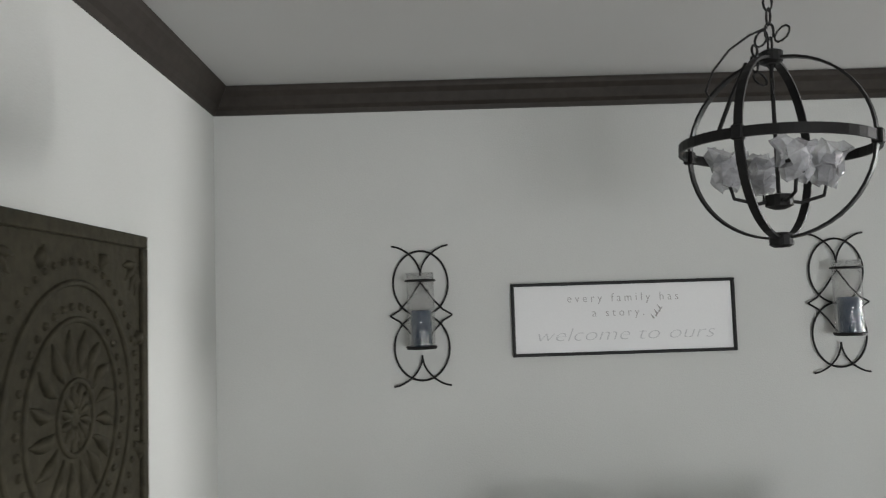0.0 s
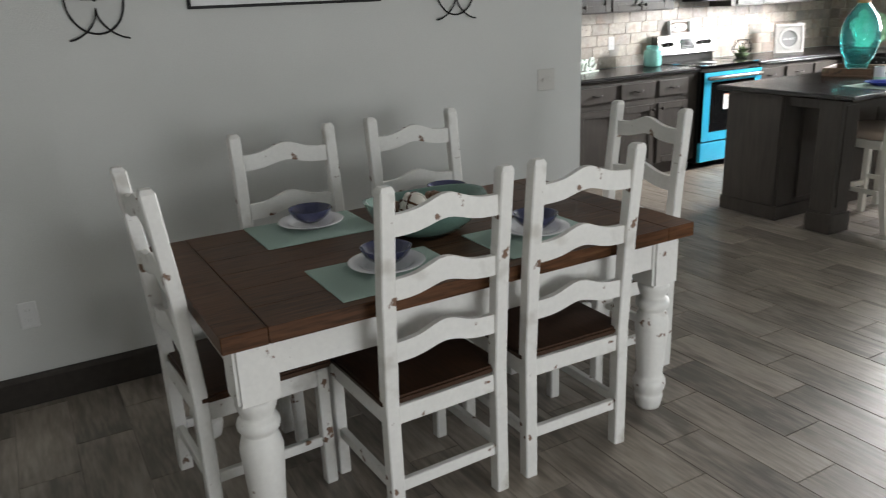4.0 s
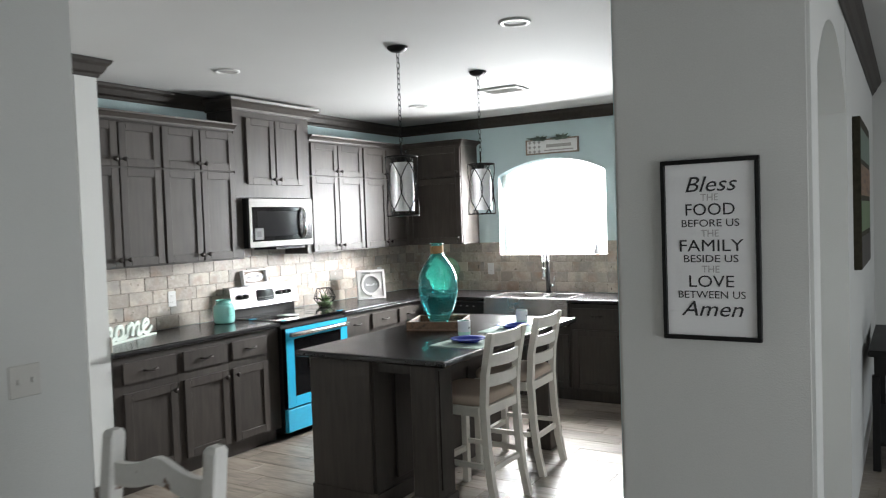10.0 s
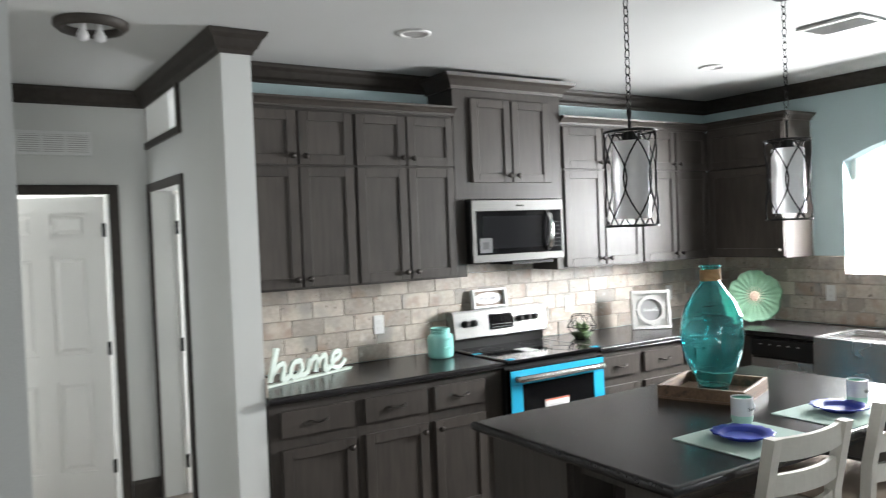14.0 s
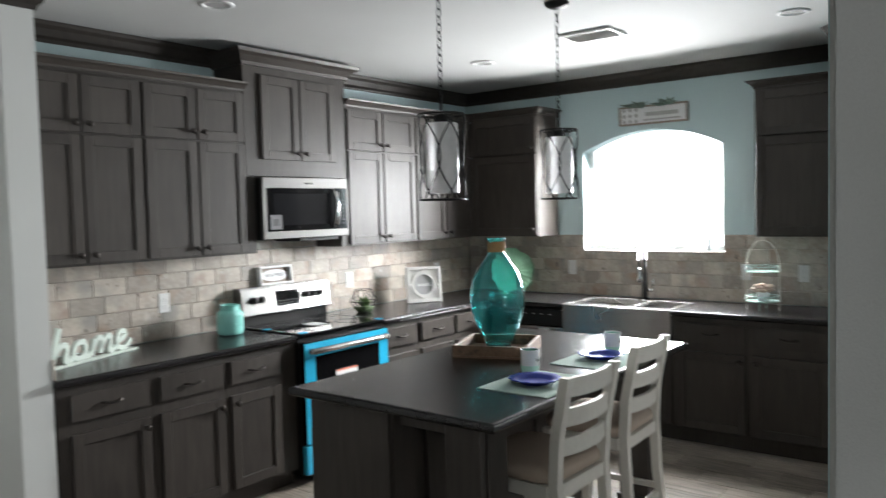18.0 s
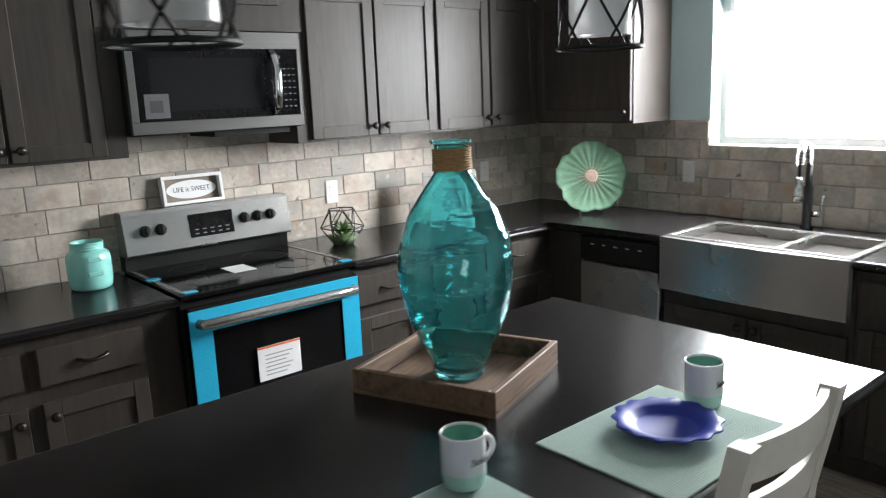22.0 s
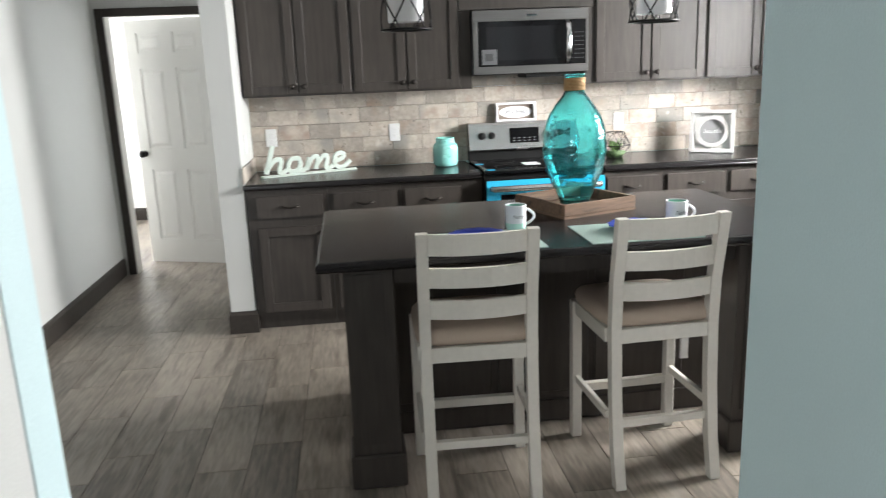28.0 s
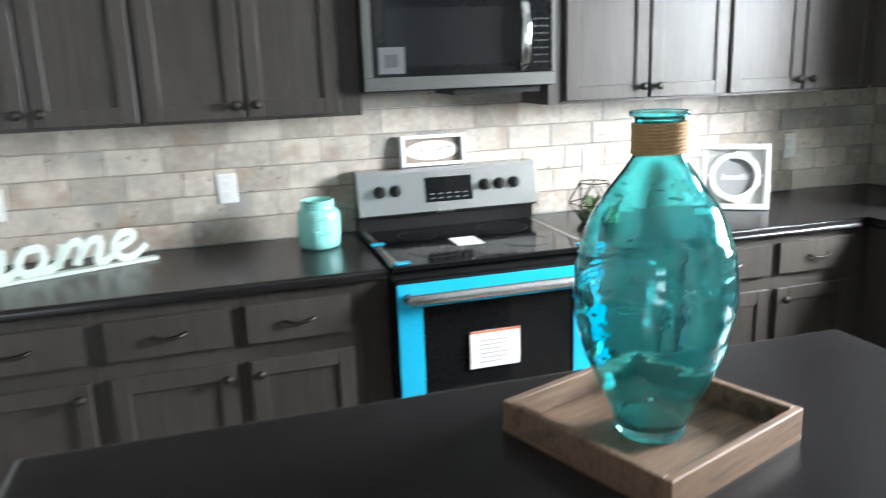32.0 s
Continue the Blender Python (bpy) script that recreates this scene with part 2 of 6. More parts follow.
def part(name, bm, mat, parent, label="", smooth=False):
    ob = new(name, finish(name, bm, mat, smooth))
    ob.parent = parent
    if label:
        ob["label"] = label
    return ob


def whole(name, bm, mat, label, category, m=None, group="", kind="", smooth=False):
    ob = new(name, finish(name, bm, mat, smooth))
    if m is not None:
        ob.matrix_world = m
    return tagged(ob, label, category, group, kind)


def thing(name, label, category, m=None, group="", kind=""):
    ob = new(name)
    ob.empty_display_size = 0.1
    if m is not None:
        ob.matrix_basis = m
    return tagged(ob, label, category, group, kind)


def bx(*a, bevel=0.0, seg=1):
    bm = bmesh.new()
    box(bm, *a, bevel=bevel, seg=seg)
    return bm


def structure(name, boxes, mat, label, category, bevel=0.0):
    bm = bmesh.new()
    for b in boxes:
        box(bm, *b, bevel=bevel)
    return whole(name, bm, mat, label, category, kind="structure")


# ---- the large structure ----
CEIL = 2.68
XW, YB = 7.60, 5.36          # window wall, back wall of the kitchen
YD, XL, XH, XE = 3.29, -0.86, 2.27, 2.41  # dining wall, left wall, hall wall
structure("ground", [(-30, 60, -30, 40, -0.5, -0.35)], M_GROUT, "flat pale ground outside the house", "ground")
structure("floor_base", [(-1.1, 8.2, -3.2, 9.2, -0.3, -0.0025)], M_GROUT, "grey grout bed under the plank tiles", "floor")
structure("ceiling", [(-1.1, 8.2, -3.2, 9.2, CEIL, CEIL + 0.15)], M_CEIL, "textured off-white painted ceiling", "ceiling")
structure("wall_dining", [(XL - 0.12, XE, YD, YD + 0.12, 0, CEIL)], M_WALL, "pale grey painted dining room wall", "wall")
structure("wall_left", [(XL - 0.12, XL, -3.0, YD, 0, CEIL)], M_WALL, "pale grey painted side wall", "wall")
structure("wall_hall", [(XH - 0.12, XH, YD + 0.12, 6.46, 0, CEIL)], M_WALL, "pale grey painted hall wall", "wall")
structure("wall_hall_end", [(XH, 2.36, 6.46, 6.58, 0, CEIL), (2.36, 3.13, 6.46, 6.58, 2.03, CEIL), (3.13, 3.37, 6.46, 6.58, 0, CEIL)], M_WALL, "pale grey wall at the hall's end with a doorway", "wall")
structure("wall_hall_side", [(3.37, 3.515, 4.75, 5.58, 0, CEIL), (3.37, 3.515, 5.58, 6.42, 2.03, 2.33), (3.37, 3.515, 6.42, 6.58, 0, CEIL)], M_WALL, "pale grey wall between hall and kitchen with a doorway", "wall")
structure("wall_back", [(3.515, XW + 0.15, YB, YB + 0.15, 0, CEIL)], M_TEAL, "pale teal kitchen wall behind the cabinets", "wall")
# the window wall, with an arched opening
W0, W1, WS, WT, WP = 3.045, 4.18, 1.282, 2.08, 2.225
bm = bmesh.new()
for b in ((XW, XW + 0.15, 1.0, W0, 0, CEIL), (XW, XW + 0.15, W1, YB, 0, CEIL), (XW, XW + 0.15, W0, W1, 0, WS), (XW, XW + 0.15, W0, W1, WP, CEIL)):
    box(bm, *b)
half, rise = (W1 - W0) / 2, WP - WT
rad = (half * half + rise * rise) / (2 * rise)
arc = [((W0 + W1) / 2 + half * s, WP - rad + math.sqrt(rad * rad - (half * s) ** 2)) for s in [i / 12 - 1 for i in range(25)]]
for (ya, za), (yb, zb) in zip(arc, arc[1:]):
    v = [bm.verts.new(p) for p in ((XW, ya, za), (XW, yb, zb), (XW, yb, WP), (XW, ya, WP), (XW + 0.15, ya, za), (XW + 0.15, yb, zb), (XW + 0.15, yb, WP), (XW + 0.15, ya, WP))]
    for q in ((0, 1, 2, 3), (4, 7, 6, 5), (0, 4, 5, 1)):
        bm.faces.new([v[i] for i in q])
whole("wall_window", bm, M_TEAL, "pale teal wall with an arched window opening", "wall", kind="structure")
# the short wall with the framed prayer, the arch beside it and the pier by the refrigerator
bm = bmesh.new()
box(bm, 3.371, 3.600, 0.875, 1.525, 0, CEIL, bevel=0.012, seg=2)
pr = whole("wall_partition", bm, M_WALL, "short pale grey wall end between dining room and kitchen", "wall", kind="structure")
structure("wall_partition_kitchen_face", [(3.600, 3.603, 1.39, 1.513, 0, CEIL), (3.383, 3.588, 1.525, 1.528, 0, CEIL)], M_TEAL, "pale teal kitchen side of the short wall", "wall")
structure("wall_pier", [(5.0, 5.12, 1.123, 1.665, 0, CEIL), (5.12, 6.5, 1.123, 1.14, 0, CEIL)], M_TEAL, "pale teal wall beside the refrigerator", "wall")
structure("wall_living_side", [(5.0, 8.2, 0.875, 1.12, 0, CEIL)], M_WALL, "pale grey wall on the living room side", "wall")
# arch head between them
bm = bmesh.new()
A0, A1, AZ, AP = 3.60, 5.0, 2.12, 2.42
ahalf, arise = (A1 - A0) / 2, AP - AZ
arad = (ahalf * ahalf + arise * arise) / (2 * arise)
aarc = [((A0 + A1) / 2 + ahalf * s, AP - arad + math.sqrt(arad * arad - (ahalf * s) ** 2)) for s in [i / 12 - 1 for i in range(25)]]
for (xa, za), (xb, zb) in zip(aarc, aarc[1:]):
    v = [bm.verts.new(p) for p in ((xa, 0.878, za), (xb, 0.878, zb), (xb, 0.878, CEIL), (xa, 0.878, CEIL), (xa, 1.12, za), (xb, 1.12, zb), (xb, 1.12, CEIL), (xa, 1.12, CEIL))]
    for q in ((0, 1, 2, 3), (4, 7, 6, 5), (0, 4, 5, 1)):
        bm.faces.new([v[i] for i in q])
whole("wall_arch_head", bm, M_WALL, "pale grey wall over the arched opening", "wall", kind="structure")
# south and far walls that close the house
structure("wall_south", [(XL - 0.12, 0.5, -3.12, -3.0, 0, CEIL), (0.5, 3.0, -3.12, -3.0, 2.05, CEIL), (3.0, 5.3, -3.12, -3.0, 0, CEIL), (5.3, 7.7, -3.12, -3.0, 0, 0.9), (5.3, 7.7, -3.12, -3.0, 2.4, CEIL), (7.7, 8.2, -3.12, -3.0, 0, CEIL)], M_WALL, "pale grey wall with two wide windows", "wall")
structure("wall_east_living", [(8.08, 8.2, -3.0, 0.875, 0, CEIL)], M_WALL, "pale grey living room wall", "wall")
structure("wall_bedroom", [(1.0, 1.12, 6.58, 7.0, 0, CEIL), (1.0, 1.12, 7.0, 8.6, 0, 0.6), (1.0, 1.12, 7.0, 8.6, 2.1, CEIL), (1.0, 1.12, 8.6, 9.1, 0, CEIL), (1.0, 5.2, 9.0, 9.12, 0, CEIL), (5.1, 5.2, 5.51, 6.0, 0, CEIL), (5.1, 5.2, 6.0, 7.6, 0, 0.6), (5.1, 5.2, 6.0, 7.6, 2.1, CEIL), (5.1, 5.2, 7.6, 9.0, 0, CEIL), (1.0, 2.15, 6.46, 6.58, 0, CEIL)], M_WHITE, "bright white walls of the room behind the hall", "wall")
structure("wall_pantry", [(6.5, 6.62, 1.123, 1.14, 0, CEIL)], M_TEAL, "pale teal wall", "wall")
structure("backdrop", [(11.0, 11.1, -2, 10, -0.3, 7)], M_BACKDROP, "blown-out bright daylight outside the window", "backdrop")

# ---- more materials ----
M_MORTAR = material("pale_tile_mortar", (0.27, 0.24, 0.21), 0.85, vary=0.15)
M_TILE = material("aged_brick_tile", (0.39, 0.345, 0.295), 0.48, vary=0.26, bump=0.4, bump_scale=45, blotch=9, per_object=0.36, dirt=[((0.30, 0.205, 0.15), 0.46, 6.0, 0.22), ((0.24, 0.235, 0.215), 0.48, 4.0, 0.2), ((0.58, 0.55, 0.50), 0.36, 11.0, 0.16), ((0.15, 0.13, 0.11), 0.34, 30.0, 0.05)])
M_SEATWOOD = material("dark_chair_seat_wood", (0.045, 0.023, 0.013), 0.40, grain=(9, 0.9, 9), vary=0.5, bump=0.06, spec=0.2)
M_BRONZE = material("dark_bronze", (0.05, 0.045, 0.041), 0.42, 1.0, vary=0.2)
M_LINEN = material("beige_linen", (0.40, 0.32, 0.255), 0.9, vary=0.08, bump=0.4, bump_scale=320)
M_MAT = material("mint_woven_mat", (0.36, 0.47, 0.42), 0.85, vary=0.10, bump=0.6, bump_scale=260)
M_BLUE = material("cobalt_glazed_ceramic", (0.020, 0.042, 0.32), 0.42, vary=0.1, spec=0.2)
M_NAVY = material("dark_violet_blue_glaze", (0.045, 0.050, 0.115), 0.18, vary=0.2, coat=0.4)
M_CHINA = material("white_glazed_china", (0.74, 0.74, 0.76), 0.18, vary=0.03, coat=0.3)
M_MINT = material("mint_green_glaze", (0.26, 0.62, 0.56), 0.22, vary=0.06, coat=0.4)
M_MINTIN = material("sea_green_glaze", (0.20, 0.46, 0.36), 0.25, vary=0.06, coat=0.3)
M_PALEMINT = material("pale_mint_glaze", (0.46, 0.70, 0.62), 0.22, vary=0.06, coat=0.3)
M_STAND = material("pale_grey_green_enamel", (0.36, 0.50, 0.46), 0.4, vary=0.12, coat=0.2)
M_CELADON = material("celadon_bowl_glaze", (0.15, 0.25, 0.215), 0.2, vary=0.14, coat=0.4)
M_TEALGLASS = glass("teal_glass", (0.38, 0.95, 0.97), 0.0, 1.45)
M_TEALGLASS.node_tree.nodes["Principled BSDF"].inputs["Transmission Weight"].default_value = 0.975
gn, gl_ = M_TEALGLASS.node_tree.nodes, M_TEALGLASS.node_tree.links
gtc, gmp, gno, gbp = gn.new("ShaderNodeTexCoord"), gn.new("ShaderNodeMapping"), gn.new("ShaderNodeTexNoise"), gn.new("ShaderNodeBump")
gmp.inputs["Scale"].default_value = (5, 5, 17)
gno.inputs["Scale"].default_value, gno.inputs["Detail"].default_value = 1.0, 2.2
gbp.inputs["Strength"].default_value, gbp.inputs["Distance"].default_value = 0.85, 0.013
gl_.new(gtc.outputs["Object"], gmp.inputs["Vector"])
gl_.new(gmp.outputs["Vector"], gno.inputs["Vector"])
gl_.new(gno.outputs["Fac"], gbp.inputs["Height"])
gl_.new(gbp.outputs["Normal"], gn["Principled BSDF"].inputs["Normal"])
M_CLEAR = thin_glass("clear_glass", 0.07)
M_CYLINDER = thin_glass("hammered_cylinder_glass", 0.06)
cn, cl_ = M_CYLINDER.node_tree.nodes, M_CYLINDER.node_tree.links
ham, hb, hc = cn.new("ShaderNodeTexVoronoi"), cn.new("ShaderNodeBump"), cn.new("ShaderNodeTexCoord")
ham.feature, ham.inputs["Scale"].default_value = "SMOOTH_F1", 75.0
hb.inputs["Strength"].default_value, hb.inputs["Distance"].default_value = 0.9, 0.006
cl_.new(hc.outputs["Object"], ham.inputs["Vector"])
cl_.new(ham.outputs["Distance"], hb.inputs["Height"])
cl_.new(hb.outputs["Normal"], cn["Glossy BSDF"].inputs["Normal"])
M_FROST = material("seeded_glass_shade", (0.80, 0.79, 0.79), 0.30, vary=0.08, bump=0.5, bump_scale=40, coat=0.3)
M_FROST.node_tree.nodes["Principled BSDF"].inputs["Transmission Weight"].default_value = 0.45
M_WRAP = material("crumpled_clear_plastic", (0.40, 0.40, 0.42), 0.18, vary=0.2, coat=0.4)
M_WRAP.node_tree.nodes["Principled BSDF"].inputs["Alpha"].default_value = 0.62
M_ROPE = material("natural_rope", (0.36, 0.22, 0.10), 0.85, vary=0.2, bump=0.5)
M_TRAYWOOD = material("rustic_tray_wood", (0.17, 0.10, 0.06), 0.6, grain=(1.2, 9, 9), vary=0.4, bump=0.2, dirt=[((0.07, 0.045, 0.03), 0.47, 3.0, 0.12)])
M_FILM = material("blue_protective_film", (0.035, 0.40, 0.62), 0.22, vary=0.12, coat=0.3)
M_SWITCH = material("almond_switch_plastic", (0.50, 0.49, 0.46), 0.45, vary=0.03)
M_PAPER = material("white_card", (0.76, 0.76, 0.76), 0.8, vary=0.02)
M_ORANGE = material("orange_print", (0.62, 0.13, 0.05), 0.7)
M_INK = material("black_print", (0.03, 0.03, 0.032), 0.8)
M_GREYINK = material("grey_print", (0.38, 0.37, 0.36), 0.8)
M_DIM = material("dim_grey_print_and_vent_shade", (0.13, 0.13, 0.135), 0.6)
M_KEYPRINT = material("faint_key_print", (0.028, 0.028, 0.030), 0.6)
M_STICKER = material("grey_paper_sticker", (0.075, 0.075, 0.078), 0.7)
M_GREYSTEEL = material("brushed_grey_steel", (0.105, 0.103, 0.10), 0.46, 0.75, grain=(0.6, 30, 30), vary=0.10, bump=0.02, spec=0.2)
M_MESH = material("dark_grey_screen", (0.011, 0.011, 0.012), 0.1, vary=0.1, spec=0.2)
M_PALEINK = material("pale_grey_print", (0.52, 0.52, 0.53), 0.8)
M_CANDLE = material("navy_blue_candle_wax", (0.016, 0.034, 0.062), 0.45, vary=0.1)
M_LEAF = material("green_leaf", (0.07, 0.12, 0.045), 0.5, vary=0.4)
M_SUCC = material("succulent_leaf", (0.10, 0.17, 0.05), 0.45, vary=0.4, per_object=0.3)
M_GREYLEAF = material("grey_green_leaf", (0.09, 0.13, 0.10), 0.55, vary=0.3)
M_GREENGLASS = material("pale_green_glass_platter", (0.45, 0.74, 0.53), 0.14, vary=0.22, bump=0.2, coat=0.4)
M_GREENGLASS.node_tree.nodes["Principled BSDF"].inputs["Transmission Weight"].default_value = 0.45
M_PINK = material("peach_paper_flower", (0.58, 0.44, 0.35), 0.8, vary=0.15)
M_PLASTIC = material("white_plastic", (0.64, 0.64, 0.63), 0.4, vary=0.02)
M_CARVED = material("dark_carved_wood", (0.032, 0.0285, 0.0185), 0.7, vary=0.5, bump=1.0, bump_scale=34, spec=0.15)
M_HOME = material("pale_mint_painted_wood", (0.52, 0.59, 0.53), 0.6, vary=0.04)
M_SIGNWOOD = material("weathered_frame_wood", (0.24, 0.19, 0.15), 0.7, grain=(1, 9, 9), vary=0.3)
M_CHROME = material("polished_chrome", (0.72, 0.72, 0.72), 0.1, 1.0, vary=0.03)
M_DARKSTEEL = material("dark_stainless_steel", (0.42, 0.43, 0.445), 0.38, 0.6, grain=(30, 30, 0.6), vary=0.08, bump=0.02)
M_LAMP = bpy.data.materials.new("recessed_lamp_lens")
M_LAMP.use_nodes = True
M_LAMP.node_tree.nodes["Principled BSDF"].inputs["Base Color"].default_value = (0.75, 0.75, 0.75, 1)


def lettering(name, text, size, mat, parent, m, depth=0.001, shear=0.0, width=None, label="", thin=0.0, gap=1.0):
    """Raised letters in the built-in font, centred, lying in the local x-z plane that m sets up (facing -y)."""
    cu = bpy.data.curves.new(name, "FONT")
    cu.body, cu.size, cu.align_x, cu.align_y, cu.extrude, cu.shear = text, size, "CENTER", "CENTER", depth, shear
    cu.resolution_u = 3
    cu.offset = -thin
    cu.space_character = gap
    tmp = bpy.data.objects.new("tmp_text", cu)
    me = bpy.data.meshes.new_from_object(tmp)
    bpy.data.objects.remove(tmp)
    if width and me.vertices:
        xs = [v.co.x for v in me.vertices]
        k = width / (max(xs) - min(xs))
        for v in me.vertices:
            v.co.x *= k
    me.materials.clear()
    me.materials.append(mat)
    ob = new(name, me)
    ob.parent = parent
    ob.matrix_basis = m @ pose(0, 0, 0, 90)
    if label:
        ob["label"] = label
    return ob


def sweep(bm, path, profile):
    """Sweeps a profile of (offset to the right of travel, height) along a plan path with mitred corners."""
    pts = [Vector(p) for p in path]
    rings = []
    for i, p in enumerate(pts):
        d0 = (pts[i] - pts[i - 1]).normalized() if i else (pts[1] - pts[0]).normalized()
        d1 = (pts[i + 1] - pts[i]).normalized() if i < len(pts) - 1 else d0
        n0, n1 = Vector((d0.y, -d0.x)), Vector((d1.y, -d1.x))
        mit = (n0 + n1)
        mit = mit / max(mit.length_squared / 2, 0.2)
        rings.append([bm.verts.new((p.x + mit.x * o, p.y + mit.y * o, z)) for o, z in profile])
    k = len(profile)
    for A, B in zip(rings, rings[1:]):
        for j in range(k):
            bm.faces.new((A[j], A[(j + 1) % k], B[(j + 1) % k], B[j]))
    bm.faces.new(rings[0])
    bm.faces.new(rings[-1][::-1])


CROWN = [(0.0, CEIL - 0.105), (0.010, CEIL - 0.105), (0.016, CEIL - 0.088), (0.030, CEIL - 0.075), (0.046, CEIL - 0.040), (0.062, CEIL - 0.022), (0.066, CEIL - 0.012), (0.072, CEIL - 0.002), (0.0, CEIL - 0.002)]
BASE = [(0.0, 0.0), (0.016, 0.0), (0.016, 0.115), (0.010, 0.128), (0.008, 0.138), (0.0, 0.138)]


def trim(name, path, profile, label):
    bm = bmesh.new()
    sweep(bm, path, profile)
    return whole(name, bm, M_TRIM, label, "moulding", kind="structure")


P0 = (7.0, 2.2)
P1 = (6.30, 1.50)
trim("trim_crown", [(XL, -3.0), (XL, YD), (XE, YD), (XE, YD + 0.12), (XH, YD + 0.12), (XH, 6.46), (3.37, 6.46), (3.37, 4.75), (3.515, 4.75), (3.515, YB), (XW, YB), (XW, 2.2), P0, P1, (6.30, 1.12)], CROWN, "dark stained wooden crown moulding")
trim("trim_crown_partition", [(3.60, 1.123), (3.60, 1.525), (3.371, 1.525), (3.371, 0.875), (8.08, 0.875)], CROWN, "dark stained wooden crown moulding")
trim("baseboard", [(XL, -3.0), (XL, YD), (XE, YD), (XE, YD + 0.12), (XH, YD + 0.12), (XH, 6.46)], BASE, "dark stained wooden baseboard")
trim("baseboard_hall", [(3.37, 5.55), (3.37, 4.75), (3.515, 4.75), (3.515, 4.77)], BASE, "dark stained wooden baseboard")
trim("baseboard_hall_end", [(3.19, 6.46), (3.37, 6.46), (3.37, 6.44)], BASE, "dark stained wooden baseboard")
trim("baseboard_bedroom", [(1.12, 6.58), (1.12, 9.0), (5.1, 9.0), (5.1, 5.6)], BASE, "dark stained wooden baseboard")
trim("baseboard_partition", [(3.60, 0.875), (3.60, 1.525), (3.371, 1.525), (3.371, 0.875), (3.60, 0.875)], BASE, "dark stained wooden baseboard")

# pantry: a return wall, a diagonal wall with a door
structure("wall_pantry_return", [(7.0, XW, 2.08, 2.2, 0, CEIL)], M_TEAL, "pale teal wall end beside the cabinets", "wall")
bm = bmesh.new()
dl = math.hypot(P0[0] - P1[0], P0[1] - P1[1])
box(bm, 0, 0.09, 0, 0.1, 0, CEIL)
box(bm, 0.09, 0.81, 0, 0.1, 2.04, CEIL)
box(bm, 0.81, dl, 0, 0.1, 0, CEIL)
DIAG = pose(P0[0], P0[1], 0, 0, 0, 225)
whole("wall_pantry_diagonal", bm, M_TEAL, "pale teal diagonal wall with the pantry doorway", "wall", DIAG, kind="structure")


def panel_door(w, h, t=0.035, name="door", label="", m=None, knob_x=0.06, mat=M_WHITE, both=True):
    """A six-panel door, local x 0..w, thickness about y = 0."""
    d = thing(name, label, "door", m, kind="structure")
    st, mid = 0.105, 0.10
    pw = (w - 2 * st - mid) / 2
    zs = [(0.20, 0.80), (0.97, 1.62), (1.74, h - 0.10)]
    part("leaf", bx(0, w, -t / 2 + 0.010, t / 2 - 0.010, 0, h), mat, d)
    for s in (-1, 1):
        y0, y1 = sorted((s * (t / 2 - 0.0102), s * t / 2))
        for xa, xb in ((0, st), (w - st, w), (st + pw, w - st - pw)):
            part("stile", bx(xa, xb, y0, y1, 0, h), mat, d)
        zb = [0] + [z for p in zs for z in p] + [h]
        for za, zc in zip(zb[::2], zb[1::2]):
            for x0 in (st, st + pw + mid):
                part("rail", bx(x0, x0 + pw, y0, y1, za, zc), mat, d)
    for s in (-1, 1):
        for z0, z1 in zs:
            for x0 in (st, st + pw + mid):
                bm = bmesh.new()
                rings = []
                for inset, deep in ((0.010, 0.0098), (0.022, 0.0098), (0.046, 0.0025), (0.050, 0.0025)):
                    rings.append([bm.verts.new((x, s * (t / 2 - deep), z)) for x, z in ((x0 + inset, z0 + inset), (x0 + pw - inset, z0 + inset), (x0 + pw - inset, z1 - inset), (x0 + inset, z1 - inset))])
                for A, C in zip(rings, rings[1:]):
                    for q in range(4):
                        bm.faces.new((A[q], A[(q + 1) % 4], C[(q + 1) % 4], C[q]))
                bm.faces.new(rings[-1])
                part("raised_panel", bm, mat, d)
    for s in (-1, 1):
        bm = bmesh.new()
        lathe(bm, [(0.027, 0.0), (0.027, 0.006), (0.010, 0.010), (0.010, 0.030), (0.024, 0.036), (0.030, 0.050), (0.024, 0.063), (0.008, 0.068)], seg=16)
        k = part("door_knob", bm, M_BLACK, d, "round black door knob", smooth=True)
        k.matrix_basis = pose(knob_x, s * t / 2, 0.93, 90 if s < 0 else -90)
    hx = 0.0 if knob_x > w / 2 else w
    for z in (0.22, 1.0, h - 0.22):
        bm = bmesh.new()
        lathe(bm, [(0.007, -0.045), (0.007, 0.045)], hx, -t / 2 - 0.004, 8)
        box(bm, hx - 0.014, hx + 0.014, -t / 2 - 0.003, -t / 2 - 0.001, -0.044, 0.044)
        hg = part("hinge", bm, M_BLACK, d, "black steel hinge")
        hg.matrix_basis = pose(0, 0, z)
        if name == "door_hall":
            hg.matrix_basis = pose(0, t + 0.008, z)
    ex = w if knob_x > w / 2 else 0.0
    part("latch_plate", bx(ex - 0.001, ex + 0.0015, -0.012, 0.012, 0.90, 0.96), M_BLACK, d)
    return d


